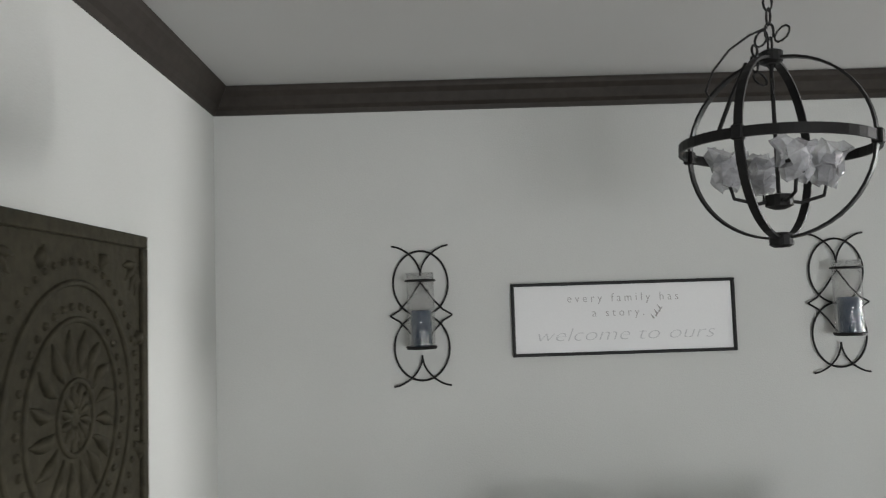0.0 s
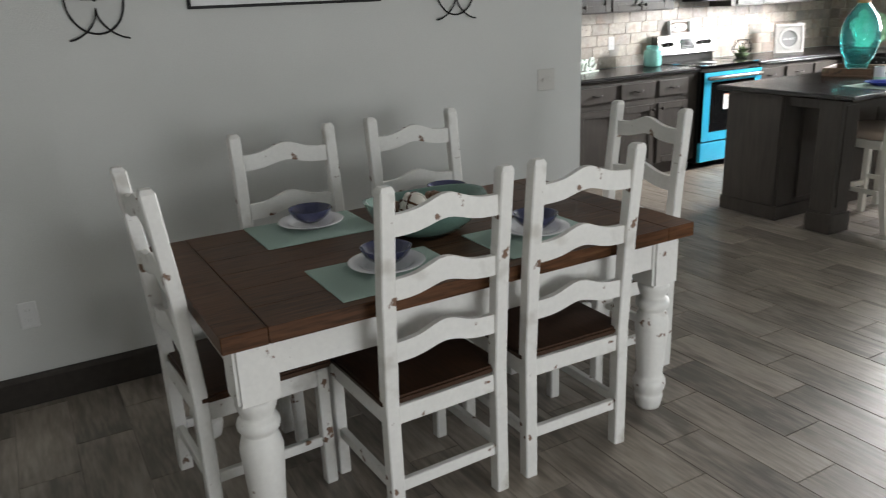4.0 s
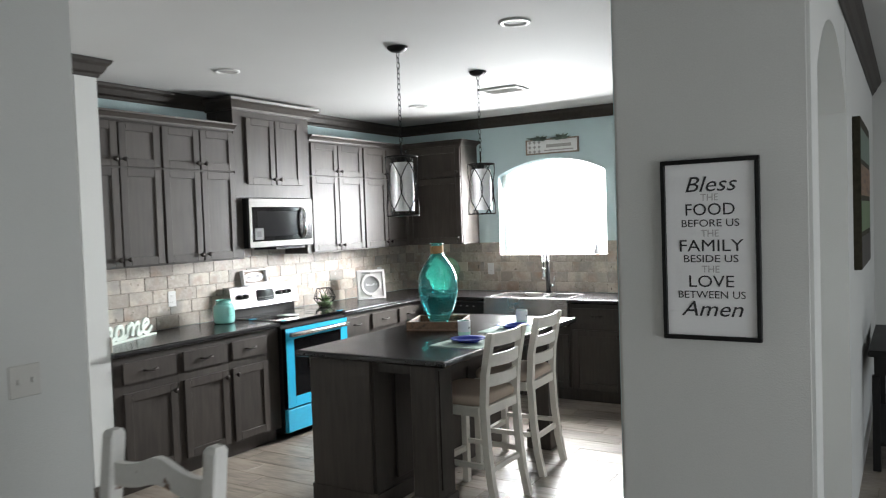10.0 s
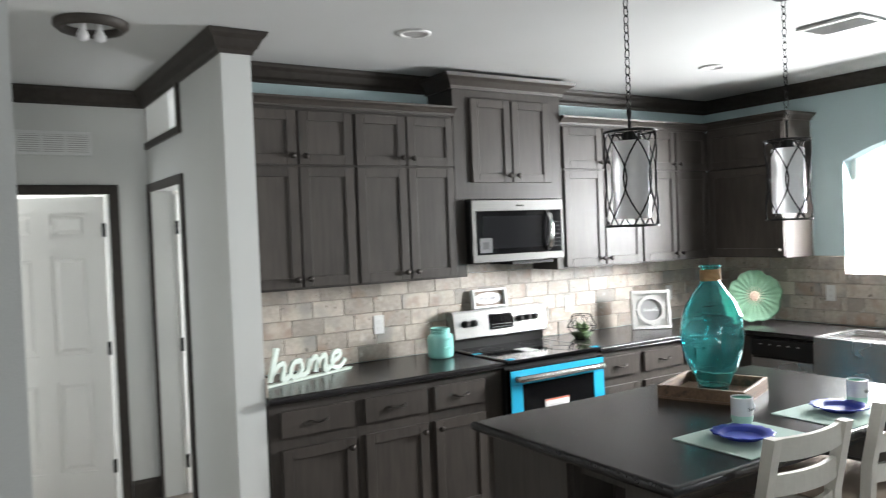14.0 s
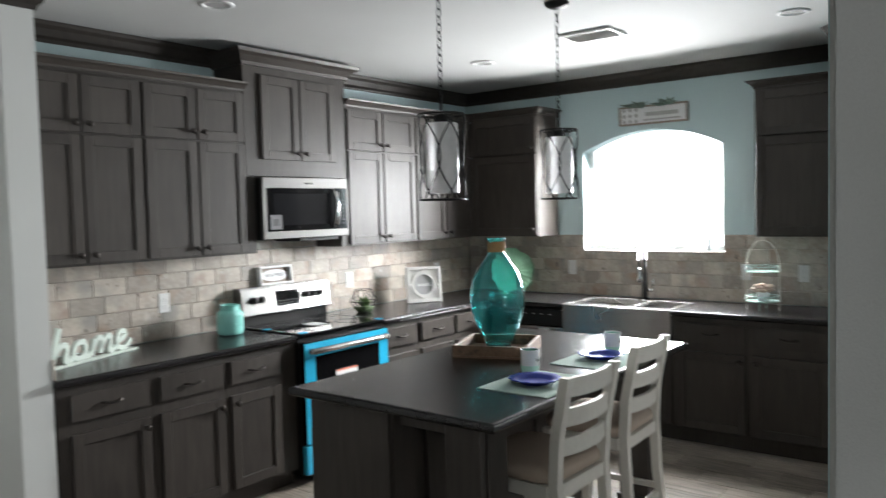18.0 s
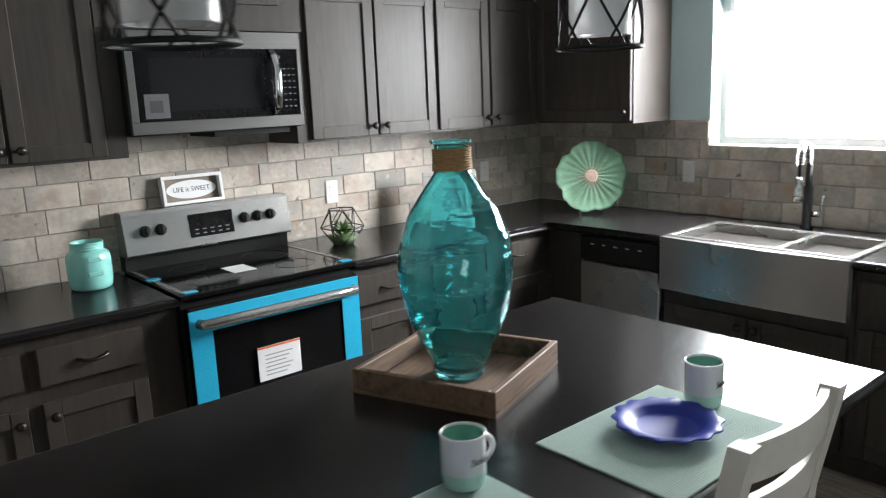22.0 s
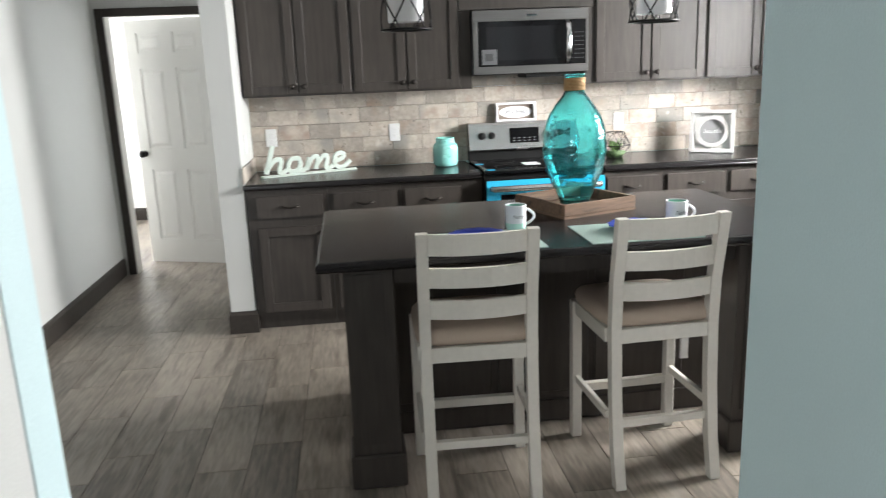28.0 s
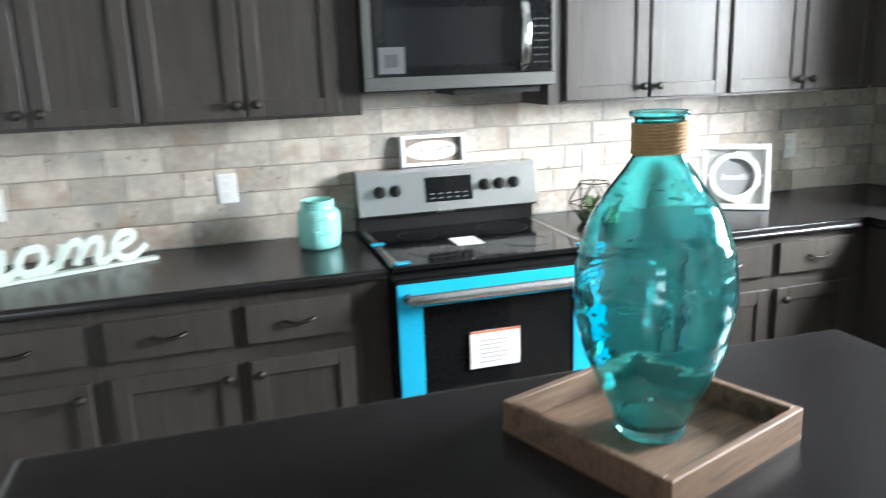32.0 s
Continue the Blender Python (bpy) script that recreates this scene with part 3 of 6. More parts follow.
panel_door(0.71, 2.02, label="white six-panel pantry door with a black knob", name="door_pantry", m=DIAG @ pose(0.095, 0.03, 0.008), knob_x=0.06)
bm = bmesh.new()
box(bm, 0.035, 0.865, -0.018, 0.0, 2.045, 2.11, bevel=0.004)
box(bm, 0.02, 0.88, -0.03, 0.0, 2.11, 2.125)
whole("trim_pantry_head", bm, M_TRIM, "dark stained head casing over the pantry door", "moulding", DIAG, kind="structure")
bm = bmesh.new()
box(bm, 0.035, 0.09, -0.016, 0.0, 0, 2.045, bevel=0.004)
box(bm, 0.81, 0.865, -0.016, 0.0, 0, 2.045, bevel=0.004)
whole("trim_pantry_casing", bm, M_TEAL, "pale teal side casing of the pantry door", "moulding", DIAG, kind="structure")

# hall door, casings, side door and its high opening
for nm, bs in (("trim_hall_door", [(2.305, 2.365, 6.442, 6.462, 0, 2.075), (3.125, 3.185, 6.442, 6.462, 0, 2.075), (2.365, 3.125, 6.442, 6.462, 2.015, 2.075)]),
               ("trim_side_door", [(3.352, 3.372, 5.53, 5.585, 0, 2.075), (3.352, 3.372, 6.38, 6.425, 0, 2.075), (3.352, 3.372, 5.585, 6.38, 2.02, 2.075)]),
               ("trim_high_opening", [(3.352, 3.372, 5.53, 5.585, 2.30, CEIL - 0.1), (3.352, 3.372, 5.585, 6.425, 2.30, 2.345)])):
    structure(nm, bs, M_TRIM, "dark stained door casing", "moulding", bevel=0.004)
structure("trim_hall_jamb", [(2.36, 2.372, 6.462, 6.59, 0, 2.03), (3.118, 3.13, 6.462, 6.59, 0, 2.03), (2.372, 3.118, 6.462, 6.59, 2.018, 2.03)], M_WHITE, "white painted door jamb", "moulding")
panel_door(0.765, 2.0, name="door_hall", label="white six-panel door standing half open", m=pose(3.118, 6.60, 0.008, 0, 0, 159), knob_x=0.705)
panel_door(0.74, 2.0, name="door_side", label="white six-panel door opened into the side room", m=pose(3.52, 6.40, 0.008, 0, 0, 20), knob_x=0.68)
structure("side_room_wall", [(3.52, 5.1, 5.515, 5.57, 0, CEIL)], M_WHITE, "white wall of the side room", "wall")
structure("wall_bedroom_divider", [(3.40, 3.5, 6.75, 9.0, 0, CEIL)], M_WHITE, "white wall between the rooms", "wall")

# ---- kitchen cabinets ----
def pull(parent, x, z, y=-0.022, w=0.10):
    bm = bmesh.new()
    pts = [(x - w / 2, y + 0.012, z), (x - w / 2 + 0.004, y - 0.010, z + 0.002), (x - w / 4, y - 0.018, z - 0.004), (x, y - 0.020, z - 0.006), (x + w / 4, y - 0.018, z - 0.004), (x + w / 2 - 0.004, y - 0.010, z + 0.002), (x + w / 2, y + 0.012, z)]
    tube(bm, pts, [0.0075, 0.0072, 0.006, 0.0055, 0.006, 0.0072, 0.0075], 6)
    part("handle", bm, M_BRONZE, parent, "dark bronze bow handle", smooth=True)


def knob(parent, x, z, y=-0.022):
    bm = bmesh.new()
    lathe(bm, [(0.007, 0.0), (0.006, 0.012), (0.015, 0.017), (0.017, 0.024), (0.012, 0.031), (0.003, 0.033)], seg=12)
    for v in bm.verts:
        v.co = Vector((x + v.co.x, y - v.co.z, z + v.co.y))
    part("knob", bm, M_BRONZE, parent, "dark bronze round knob", smooth=True)


def shaker(parent, x0, x1, z0, z1, side=None, low=False, name="door"):
    """A shaker door on a cabinet's front (local front y = 0), with a knob."""
    s = 0.055
    d = part(name, bx(x0 + s - 0.002, x1 - s + 0.002, -0.011, -0.0025, z0 + s - 0.002, z1 - s + 0.002), M_CAB, parent)
    part("stile", bx(x0, x0 + s, -0.021, -0.002, z0, z1, bevel=0.0025), M_CAB, d)
    part("stile", bx(x1 - s, x1, -0.021, -0.002, z0, z1, bevel=0.0025), M_CAB, d)
    part("rail", bx(x0 + s, x1 - s, -0.0205, -0.002, z0, z0 + s, bevel=0.0015), M_CAB, d)
    part("rail", bx(x0 + s, x1 - s, -0.0205, -0.002, z1 - s, z1, bevel=0.0015), M_CAB, d)
    if side:
        kx = x1 - 0.03 if side == "r" else x0 + 0.03
        knob(d, kx, z0 + 0.045 if low else z1 - 0.045)
    return d


def drawer(parent, x0, x1, z0, z1):
    bm = bmesh.new()
    box(bm, x0, x1, -0.021, -0.002, z0, z1, bevel=0.004, seg=2)
    d = part("drawer_front", bm, M_CAB, parent)
    pull(d, (x0 + x1) / 2, (z0 + z1) / 2)


def base_unit(m, w, d=0.60, doors=1, label="", drawers=1, hinge="r", plain=False, left=0.018, right=0.018):
    c = thing("base_cabinet", label or "grey-brown stained base cabinet with drawer over a shaker door", "cabinet", m, "kitchen base cabinets")
    bm = bmesh.new()
    box(bm, 0, w, 0, d, 0.10, 0.876)
    part("body", bm, M_CAB, c)
    part("toe_kick", bx(0.0, w, 0.06, d, 0.0, 0.098), M_CAB, c)
    if plain:
        return c
    if drawers:
        drawer(c, left, w - right, 0.706, 0.838)
    ztop = 0.648 if drawers else 0.60
    step = (w - left - right + 0.012) / doors
    for i in range(doors):
        side = ("r" if i % 2 == 0 else "l") if doors > 1 else hinge
        shaker(c, left + i * step, left + (i + 1) * step - 0.012, 0.122, ztop, side)
    return c


def upper_unit(m, w, z0, z1, d=0.33, doors=2, split=None, label="", crown=True, flush=True):
    c = thing("wall_cabinet", label or "grey-brown stained wall cabinet with stacked shaker doors", "cabinet", m, "kitchen wall cabinets")
    part("body", bx(0, w, 0, d, z0, z1), M_CAB, c)
    step = w / doors
    for i in range(doors):
        side = ("r" if i % 2 == 0 else "l") if doors > 1 else "r"
        g0, g1 = (0.010, 0.006) if i % 2 == 0 else (0.006, 0.010)
        top = split - 0.006 if split else z1 - 0.02
        shaker(c, i * step + g0, (i + 1) * step - g1, z0 + 0.012, top, side, low=True)
        if split:
            shaker(c, i * step + g0, (i + 1) * step - g1, split + 0.006, z1 - 0.02, side, low=True, name="upper_door")
    return c


CABCROWN = [(0, 0), (0.010, 0), (0.012, 0.012), (0.030, 0.030), (0.046, 0.040), (0.050, 0.052), (0, 0.052)]


def cabinet_crown(path, z, k=1.0):
    bm = bmesh.new()
    sweep(bm, path, [(o * k, z + h * k) for o, h in CABCROWN])
    whole("cabinet_cornice", bm, M_CAB, "grey-brown moulded cornice along the cabinet tops", "cornice")


YF = 4.75
# unit start, width, hinge side, face-frame margins
for x, w, h, ma, mb in ((3.525, 0.481, "r", 0.055, 0.028), (4.007, 0.435, "r", 0.029, 0.022), (4.443, 0.501, "l", 0.022, 0.132), (5.72, 0.384, "r", 0.012, 0.036), (6.105, 0.42, "l", 0.020, 0.020), (6.526, 0.421, "l", 0.019, 0.026)):
    base_unit(pose(x, YF, 0), w, hinge=h, left=ma, right=mb)
base_unit(pose(6.948, YF + 0.001, 0), 0.045, plain=True, label="grey-brown stained corner filler of the base cabinets")
WF = 6.99
R = -90
base_unit(pose(WF, 4.748, 0, 0, 0, R), 0.215, plain=True, label="grey-brown stained corner cabinet panel")
base_unit(pose(WF, 4.04, 0, 0, 0, R), 0.85, doors=2, drawers=0, label="dark base cabinet with two doors below the sink")
base_unit(pose(WF, 3.188, 0, 0, 0, R), 0.49, label="dark base cabinet with drawer and shaker door near the pantry", hinge="r")
base_unit(pose(WF, 2.697, 0, 0, 0, R), 0.494, label="dark base cabinet with drawer and shaker door near the pantry", hinge="l")
# dishwasher
dwm = thing("dishwasher", "stainless dishwasher with a black control strip, under the worktop", "dishwasher", pose(WF, 4.525, 0, 0, 0, R))
part("body", bx(0.005, 0.478, 0.0, 0.58, 0.10, 0.87), M_BLACK, dwm)
part("toe_kick", bx(0.005, 0.478, 0.05, 0.58, 0.0, 0.098), M_BLACK, dwm)
part("door_panel", bx(0.008, 0.475, -0.03, -0.001, 0.12, 0.735, bevel=0.006), M_STEEL, dwm, "brushed stainless door")
part("control_panel", bx(0.008, 0.475, -0.035, -0.001, 0.742, 0.865, bevel=0.006), M_BLACK, dwm, "black control strip")
for i in range(5):
    part("button", bx(0.08 + i * 0.07, 0.10 + i * 0.07, -0.0365, -0.0345, 0.825, 0.832), M_GREYINK, dwm)

# worktops: a rounded edge of 38 mm
def slab(name, outline, label):
    bm = bmesh.new()
    prism(bm, outline, 0.877, 0.915)
    bmesh.ops.bevel(bm, geom=[e for e in bm.edges if abs(e.verts[0].co.z - e.verts[1].co.z) < 0.01], offset=0.015, segments=6, profile=0.5, affect="EDGES")
    return whole(name, bm, M_COUNTER, label, "worktop")


slab("worktop", [(3.517, 4.715), (4.945, 4.715), (4.945, 5.358), (3.517, 5.358)], "dark wood-grain laminate worktop with a rounded edge")
slab("worktop", [(5.716, 4.715), (6.955, 4.715), (6.955, 4.03), (7.42, 4.03), (7.42, 3.20), (6.955, 3.20), (6.955, 2.203), (7.597, 2.203), (7.597, 5.358), (5.716, 5.358)], "dark wood-grain laminate corner worktop with a sink cut-out")

# wall cabinets
UF = 5.08
upper_unit(pose(3.522, UF, 0), 0.680, 1.405, 2.40, d=0.278, split=2.08)
upper_unit(pose(4.203, UF, 0), 0.680, 1.405, 2.40, d=0.278, split=2.08)
cabinet_crown([(3.522, UF), (4.895, UF)], 2.40)
h = upper_unit(pose(4.885, 5.074, 0), 0.868, 1.885, 2.60, d=0.284, doors=1, label="tall grey-brown stained cabinet over the microwave")
for x0, x1 in ((-0.001, 0.070), (0.812, 0.869)):
    part("filler_stile", bx(x0, x1, 0.006, 0.27, 1.405, 1.884), M_CAB, h)
for o in [o for o in h.children if o.name.startswith("door")]:
    for c in list(o.children):
        bpy.data.objects.remove(c)
    bpy.data.objects.remove(o)
shaker(h, 0.122, 0.431, 1.99, 2.515, "r", low=True)
shaker(h, 0.443, 0.752, 1.99, 2.515, "l", low=True)
cabinet_crown([(4.885, YB), (4.885, 5.074), (5.753, 5.074), (5.753, YB)], 2.565, 1.7)
upper_unit(pose(5.755, UF, 0), 0.752, 1.405, 2.39, d=0.278, split=2.08)
upper_unit(pose(6.508, UF, 0), 0.752, 1.405, 2.39, d=0.278, split=2.08)
cabinet_crown([(5.755, UF), (7.26, UF)], 2.39)
upper_unit(pose(7.27, 5.078, 0, 0, 0, R), 0.656, 1.41, 2.40, doors=1, split=2.08, label="dark wall cabinet in the corner beside the window")
cabinet_crown([(7.27, 5.078), (7.27, 4.422), (7.6, 4.422)][::1], 2.40)
upper_unit(pose(7.27, 2.735, 0, 0, 0, R), 0.53, 1.41, 2.40, doors=1, split=2.08, label="dark wall cabinet between window and pantry")
cabinet_crown([(7.6, 2.735), (7.27, 2.735), (7.27, 2.205)][::1], 2.40)

# microwave
mw = thing("microwave", "stainless over-the-range microwave with a dark glass door", "microwave", pose(4.957, 5.026, 0))
W = 0.738
part("body", bx(0, W, 0.01, 0.325, 1.484, 1.876, bevel=0.003), M_BLACK, mw, "dark painted case")
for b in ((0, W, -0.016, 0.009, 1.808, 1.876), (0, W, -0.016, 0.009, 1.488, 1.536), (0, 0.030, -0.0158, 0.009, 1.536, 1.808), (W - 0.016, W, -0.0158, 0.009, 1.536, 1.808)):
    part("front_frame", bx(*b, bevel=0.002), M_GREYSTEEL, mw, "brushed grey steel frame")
part("door_glass", bx(0.030, 0.632, -0.013, 0.008, 1.536, 1.808), M_BLACKGLASS, mw, "dark glass window")
part("viewing_mesh", bx(0.085, 0.560, -0.0138, -0.0129, 1.572, 1.774), M_MESH, mw, "grey perforated screen behind the glass")
part("control_panel", bx(0.634, W - 0.016, -0.0125, 0.008, 1.536, 1.808), M_BLACKGLASS, mw)
for r_ in range(7):
    for c_ in range(3):
        part("key", bx(0.652 + c_ * 0.022, 0.664 + c_ * 0.022, -0.0136, -0.0122, 1.57 + r_ * 0.026, 1.575 + r_ * 0.026), M_KEYPRINT, mw)
bm = bmesh.new()
tube(bm, [(0.604, -0.012, 1.552), (0.604, -0.040, 1.575), (0.604, -0.052, 1.63), (0.604, -0.055, 1.675), (0.604, -0.052, 1.72), (0.604, -0.040, 1.775), (0.604, -0.012, 1.798)], 0.015, 10)
for v in bm.verts:
    v.co.x = 0.604 + (v.co.x - 0.604) * 1.25
part("handle", bm, M_CHROME, mw, "bowed stainless handle", smooth=True)
part("badge", bx(0.345, 0.405, -0.018, -0.0155, 1.835, 1.845), M_CHROME, mw)
part("sticker", bx(0.055, 0.150, -0.0146, -0.0139, 1.548, 1.640), M_STICKER, mw, "grey paper sticker")
part("sticker_print", bx(0.075, 0.125, -0.0152, -0.0147, 1.570, 1.615), M_KEYPRINT, mw)
part("vent_grille", bx(0.35, 0.70, 0.05, 0.30, 1.461, 1.4835), M_BLACK, mw)

# range
rg = thing("range", "stainless electric range with blue protective film on its oven door", "range", pose(4.953, 4.70, 0))
part("body", bx(0, 0.757, 0.03, 0.63, 0.05, 0.90), M_BLACK, rg, "black sides")
part("cooktop", bx(-0.002, 0.759, 0.0, 0.60, 0.90, 0.922, bevel=0.004), M_BLACKGLASS, rg, "black glass cooktop")
for b in ((0.012, 0.030, 0.03, 0.58, 0.9215, 0.924), (0.727, 0.745, 0.03, 0.58, 0.9215, 0.924)):
    part("cooktop_edge", bx(*b), M_STEEL, rg)
for cx, cy, rr in ((0.20, 0.17, 0.10), (0.56, 0.17, 0.085), (0.20, 0.43, 0.075), (0.56, 0.43, 0.10)):
    bm = bmesh.new()
    tube(bm, [(cx + rr * math.cos(a * math.pi / 16), cy + rr * math.sin(a * math.pi / 16), 0.9222) for a in range(32)], 0.0012, 4, closed=True)
    part("burner_ring", bm, M_BLACK, rg)
part("label_sheet", bx(0.30, 0.40, 0.20, 0.33, 0.9222, 0.9234), M_PAPER, rg, "paper label")
for xx, yy in ((0.03, 0.02), (0.71, 0.02), (0.01, 0.33)):
    part("tape", bx(xx - 0.01, xx + 0.04, yy, yy + 0.03, 0.9225, 0.926), M_FILM, rg, "blue tape")
part("oven_door", bx(0.01, 0.747, -0.012, 0.029, 0.245, 0.87, bevel=0.004), M_BLACKGLASS, rg, "black glass oven door")
for b in ((0.008, 0.749, -0.018, -0.0125, 0.775, 0.862), (0.008, 0.095, -0.018, -0.0125, 0.25, 0.7745), (0.662, 0.749, -0.018, -0.0125, 0.25, 0.7745), (0.0955, 0.6615, -0.018, -0.0125, 0.25, 0.33)):
    part("film_strip", bx(*b, bevel=0.002), M_FILM, rg, "blue protective film")
bm = bmesh.new()
tube(bm, [(0.04, -0.03, 0.815), (0.05, -0.058, 0.815), (0.16, -0.066, 0.818), (0.60, -0.066, 0.818), (0.707, -0.058, 0.815), (0.717, -0.03, 0.815)], 0.019, 10)
part("handle", bm, M_STEEL, rg, "stainless bar handle", smooth=True)
part("warming_drawer", bx(0.01, 0.747, -0.012, 0.029, 0.06, 0.235, bevel=0.004), M_FILM, rg, "drawer covered with blue film")
part("card", bx(0.262, 0.448, -0.021, -0.0185, 0.525, 0.663), M_PAPER, rg, "white printed card")
part("card_band", bx(0.262, 0.448, -0.0225, -0.0212, 0.655, 0.663), M_ORANGE, rg)
for i in range(6):
    part("print_line", bx(0.292, 0.292 + 0.12 - 0.015 * (i % 3), -0.0222, -0.0212, 0.624 - i * 0.016, 0.629 - i * 0.016), M_GREYINK, rg)
bm = bmesh.new()
prism(bm, [(0.575, 0.0), (0.64, 0.0), (0.64, 0.757), (0.575, 0.757)], 0.92, 0.99)
for v in bm.verts:
    v.co = Vector((v.co.y, v.co.x, v.co.z))
part("backguard_base", bm, M_BLACK, rg)
bm = bmesh.new()
vs = [bm.verts.new((x, y, z)) for x in (-0.002, 0.759) for y, z in ((0.53, 0.995), (0.56, 1.155), (0.565, 1.168), (0.64, 1.168), (0.64, 0.985), (0.545, 0.985))]
for i in range(6):
    bm.faces.new((vs[i], vs[(i + 1) % 6], vs[6 + (i + 1) % 6], vs[6 + i]))
bm.faces.new(vs[:6])
bm.faces.new(vs[6:][::-1])
part("control_console", bm, M_STEEL, rg, "slanted stainless control console")
tilt = pose(0, 0.545, 1.075, -10.6)
for kx in (0.085, 0.15, 0.53, 0.595, 0.66):
    bm = bmesh.new()
    lathe(bm, [(0.024, 0.0), (0.024, 0.006), (0.019, 0.010), (0.017, 0.028), (0.004, 0.030)], seg=14)
    box(bm, -0.004, 0.004, -0.018, 0.018, 0.02, 0.034)
    k = part("control_knob", bm, M_BLACK, rg)
    k.matrix_basis = tilt @ pose(kx, -0.001, 0.01, 90)
dsp = part("display", bx(0.275, 0.475, -0.004, 0.004, -0.045, 0.055), M_BLACKGLASS, rg, "black display")
dsp.matrix_basis = tilt
for i in range(10):
    p_ = part("print_line", bx(0.295 + (i % 5) * 0.035, 0.312 + (i % 5) * 0.035, -0.0052, -0.0042, -0.015 - (i // 5) * 0.018, -0.010 - (i // 5) * 0.018), M_DIM, rg)
    p_.matrix_basis = tilt

# refrigerator
fr = thing("refrigerator", "dark stainless refrigerator with bowed handles beside the wall end", "refrigerator", pose(5.89, 1.785, 0, 0, 0, 180))
part("case", bx(0.0, 0.755, 0.06, 0.64, 0.02, 1.655, bevel=0.004), M_BLACK, fr, "black textured side")
for x0, x1 in ((0.0, 0.315), (0.320, 0.755)):
    d = part("refrigerator_door", bx(x0, x1, -0.015, 0.055, 0.06, 1.66, bevel=0.012, seg=2), M_DARKSTEEL, fr)
    hx = 0.285 if x0 == 0 else 0.352
    bm = bmesh.new()
    tube(bm, [(hx, -0.012, 0.84), (hx, -0.026, 0.90), (hx, -0.044, 1.02), (hx, -0.048, 1.10), (hx, -0.042, 1.20), (hx, -0.026, 1.32), (hx, -0.012, 1.38)], 0.011, 8)
    part("handle", bm, M_DARKSTEEL, d, "bowed stainless handle", smooth=True)
part("hinge_cover", bx(0.66, 0.745, 0.0, 0.10, 1.662, 1.682, bevel=0.004), M_BLACK, fr)
bm = bmesh.new()
lathe(bm, [(0.008, 1.46), (0.024, 1.48), (0.028, 1.51), (0.022, 1.54), (0.006, 1.56)], 0.60, -0.03, 10)
for v in bm.verts:
    v.co += Vector((noise.noise(v.co * 45), noise.noise(v.co * 47), noise.noise(v.co * 43))) * 0.012
part("packing_film", bm, M_WRAP, fr, "scrap of clear packing film")
part("kick_grille", bx(0.02, 0.735, 0.02, 0.06, 0.0, 0.055), M_BLACK, fr)

# sink
sk = thing("apron_sink", "stainless farmhouse sink with two bowls and a curved apron", "sink", pose(6.93, 4.028, 0, 0, 0, R))
SW_ = 0.826
bm = bmesh.new()
n_ = 12
front = [(SW_ * i / n_, -0.02 * math.sin(math.pi * i / n_)) for i in range(n_ + 1)]
prism(bm, front + [(SW_, 0.03), (0, 0.03)], 0.675, 0.918)
part("apron", bm, M_STEEL, sk, "curved stainless apron")
bm = bmesh.new()
for b in ((0, SW_, 0.031, 0.060, 0.70, 0.9225), (0, SW_, 0.45, 0.488, 0.70, 0.9225), (0, 0.03, 0.060, 0.45, 0.70, 0.9225), (SW_ - 0.03, SW_, 0.060, 0.45, 0.70, 0.9225), (0.50, 0.53, 0.060, 0.45, 0.70, 0.9205), (0.03, SW_ - 0.03, 0.060, 0.45, 0.69, 0.70)):
    part("basin_wall", bx(*b, bevel=0.003), M_STEEL, sk)
bm.free()
for cx in (0.265, 0.665):
    bm = bmesh.new()
    lathe(bm, [(0.045, 0.70), (0.045, 0.704), (0.03, 0.702), (0.002, 0.702)], cx, 0.25, 18)
    part("drain", bm, M_CHROME, sk)

fc = thing("kitchen_faucet", "black and chrome spring-neck faucet behind the sink", "faucet", pose(7.50, 3.62, 0.915, 0, 0, R))
bm = bmesh.new()
lathe(bm, [(0.03, 0), (0.03, 0.01), (0.021, 0.016), (0.021, 0.20), (0.016, 0.21), (0.016, 0.30)], seg=16)
part("column", bm, M_BLACK, fc, smooth=True)
bm = bmesh.new()
tube(bm, [(0.0, -0.01 - 0.09 * (1 - math.cos(a)) / 2, 0.30 + 0.10 * math.sin(a)) for a in [math.pi * i / 14 for i in range(15)]] + [(0, -0.10, 0.24)], 0.007, 8)
part("hose", bm, M_BLACK, fc, smooth=True)
bm = bmesh.new()
tube(bm, [(0.0165 * math.cos(a * 0.9), 0.0165 * math.sin(a * 0.9) - 0.01 - 0.09 * (1 - math.cos(math.pi * a / 150)) / 2, 0.30 + 0.10 * math.sin(math.pi * a / 150)) for a in range(0, 151)], 0.0030, 5)
part("spring", bm, M_CHROME, fc, "chrome coil spring", smooth=True)
bm = bmesh.new()
lathe(bm, [(0.010, 0.25), (0.016, 0.245), (0.018, 0.20), (0.023, 0.17), (0.023, 0.14), (0.012, 0.138)], 0, -0.10, 14)
part("spray_head", bm, M_CHROME, fc, smooth=True)
bm = bmesh.new()
tube(bm, [(0, 0, 0.205), (0, -0.10, 0.215)], 0.007, 8)
part("holder_arm", bm, M_CHROME, fc, smooth=True)
bm = bmesh.new()
tube(bm, [(0.02, 0, 0.07), (0.06, 0, 0.07)], 0.013, 8)
tube(bm, [(0.055, 0, 0.07), (0.07, 0.0, 0.16)], 0.006, 8)
part("lever", bm, M_CHROME, fc, smooth=True)

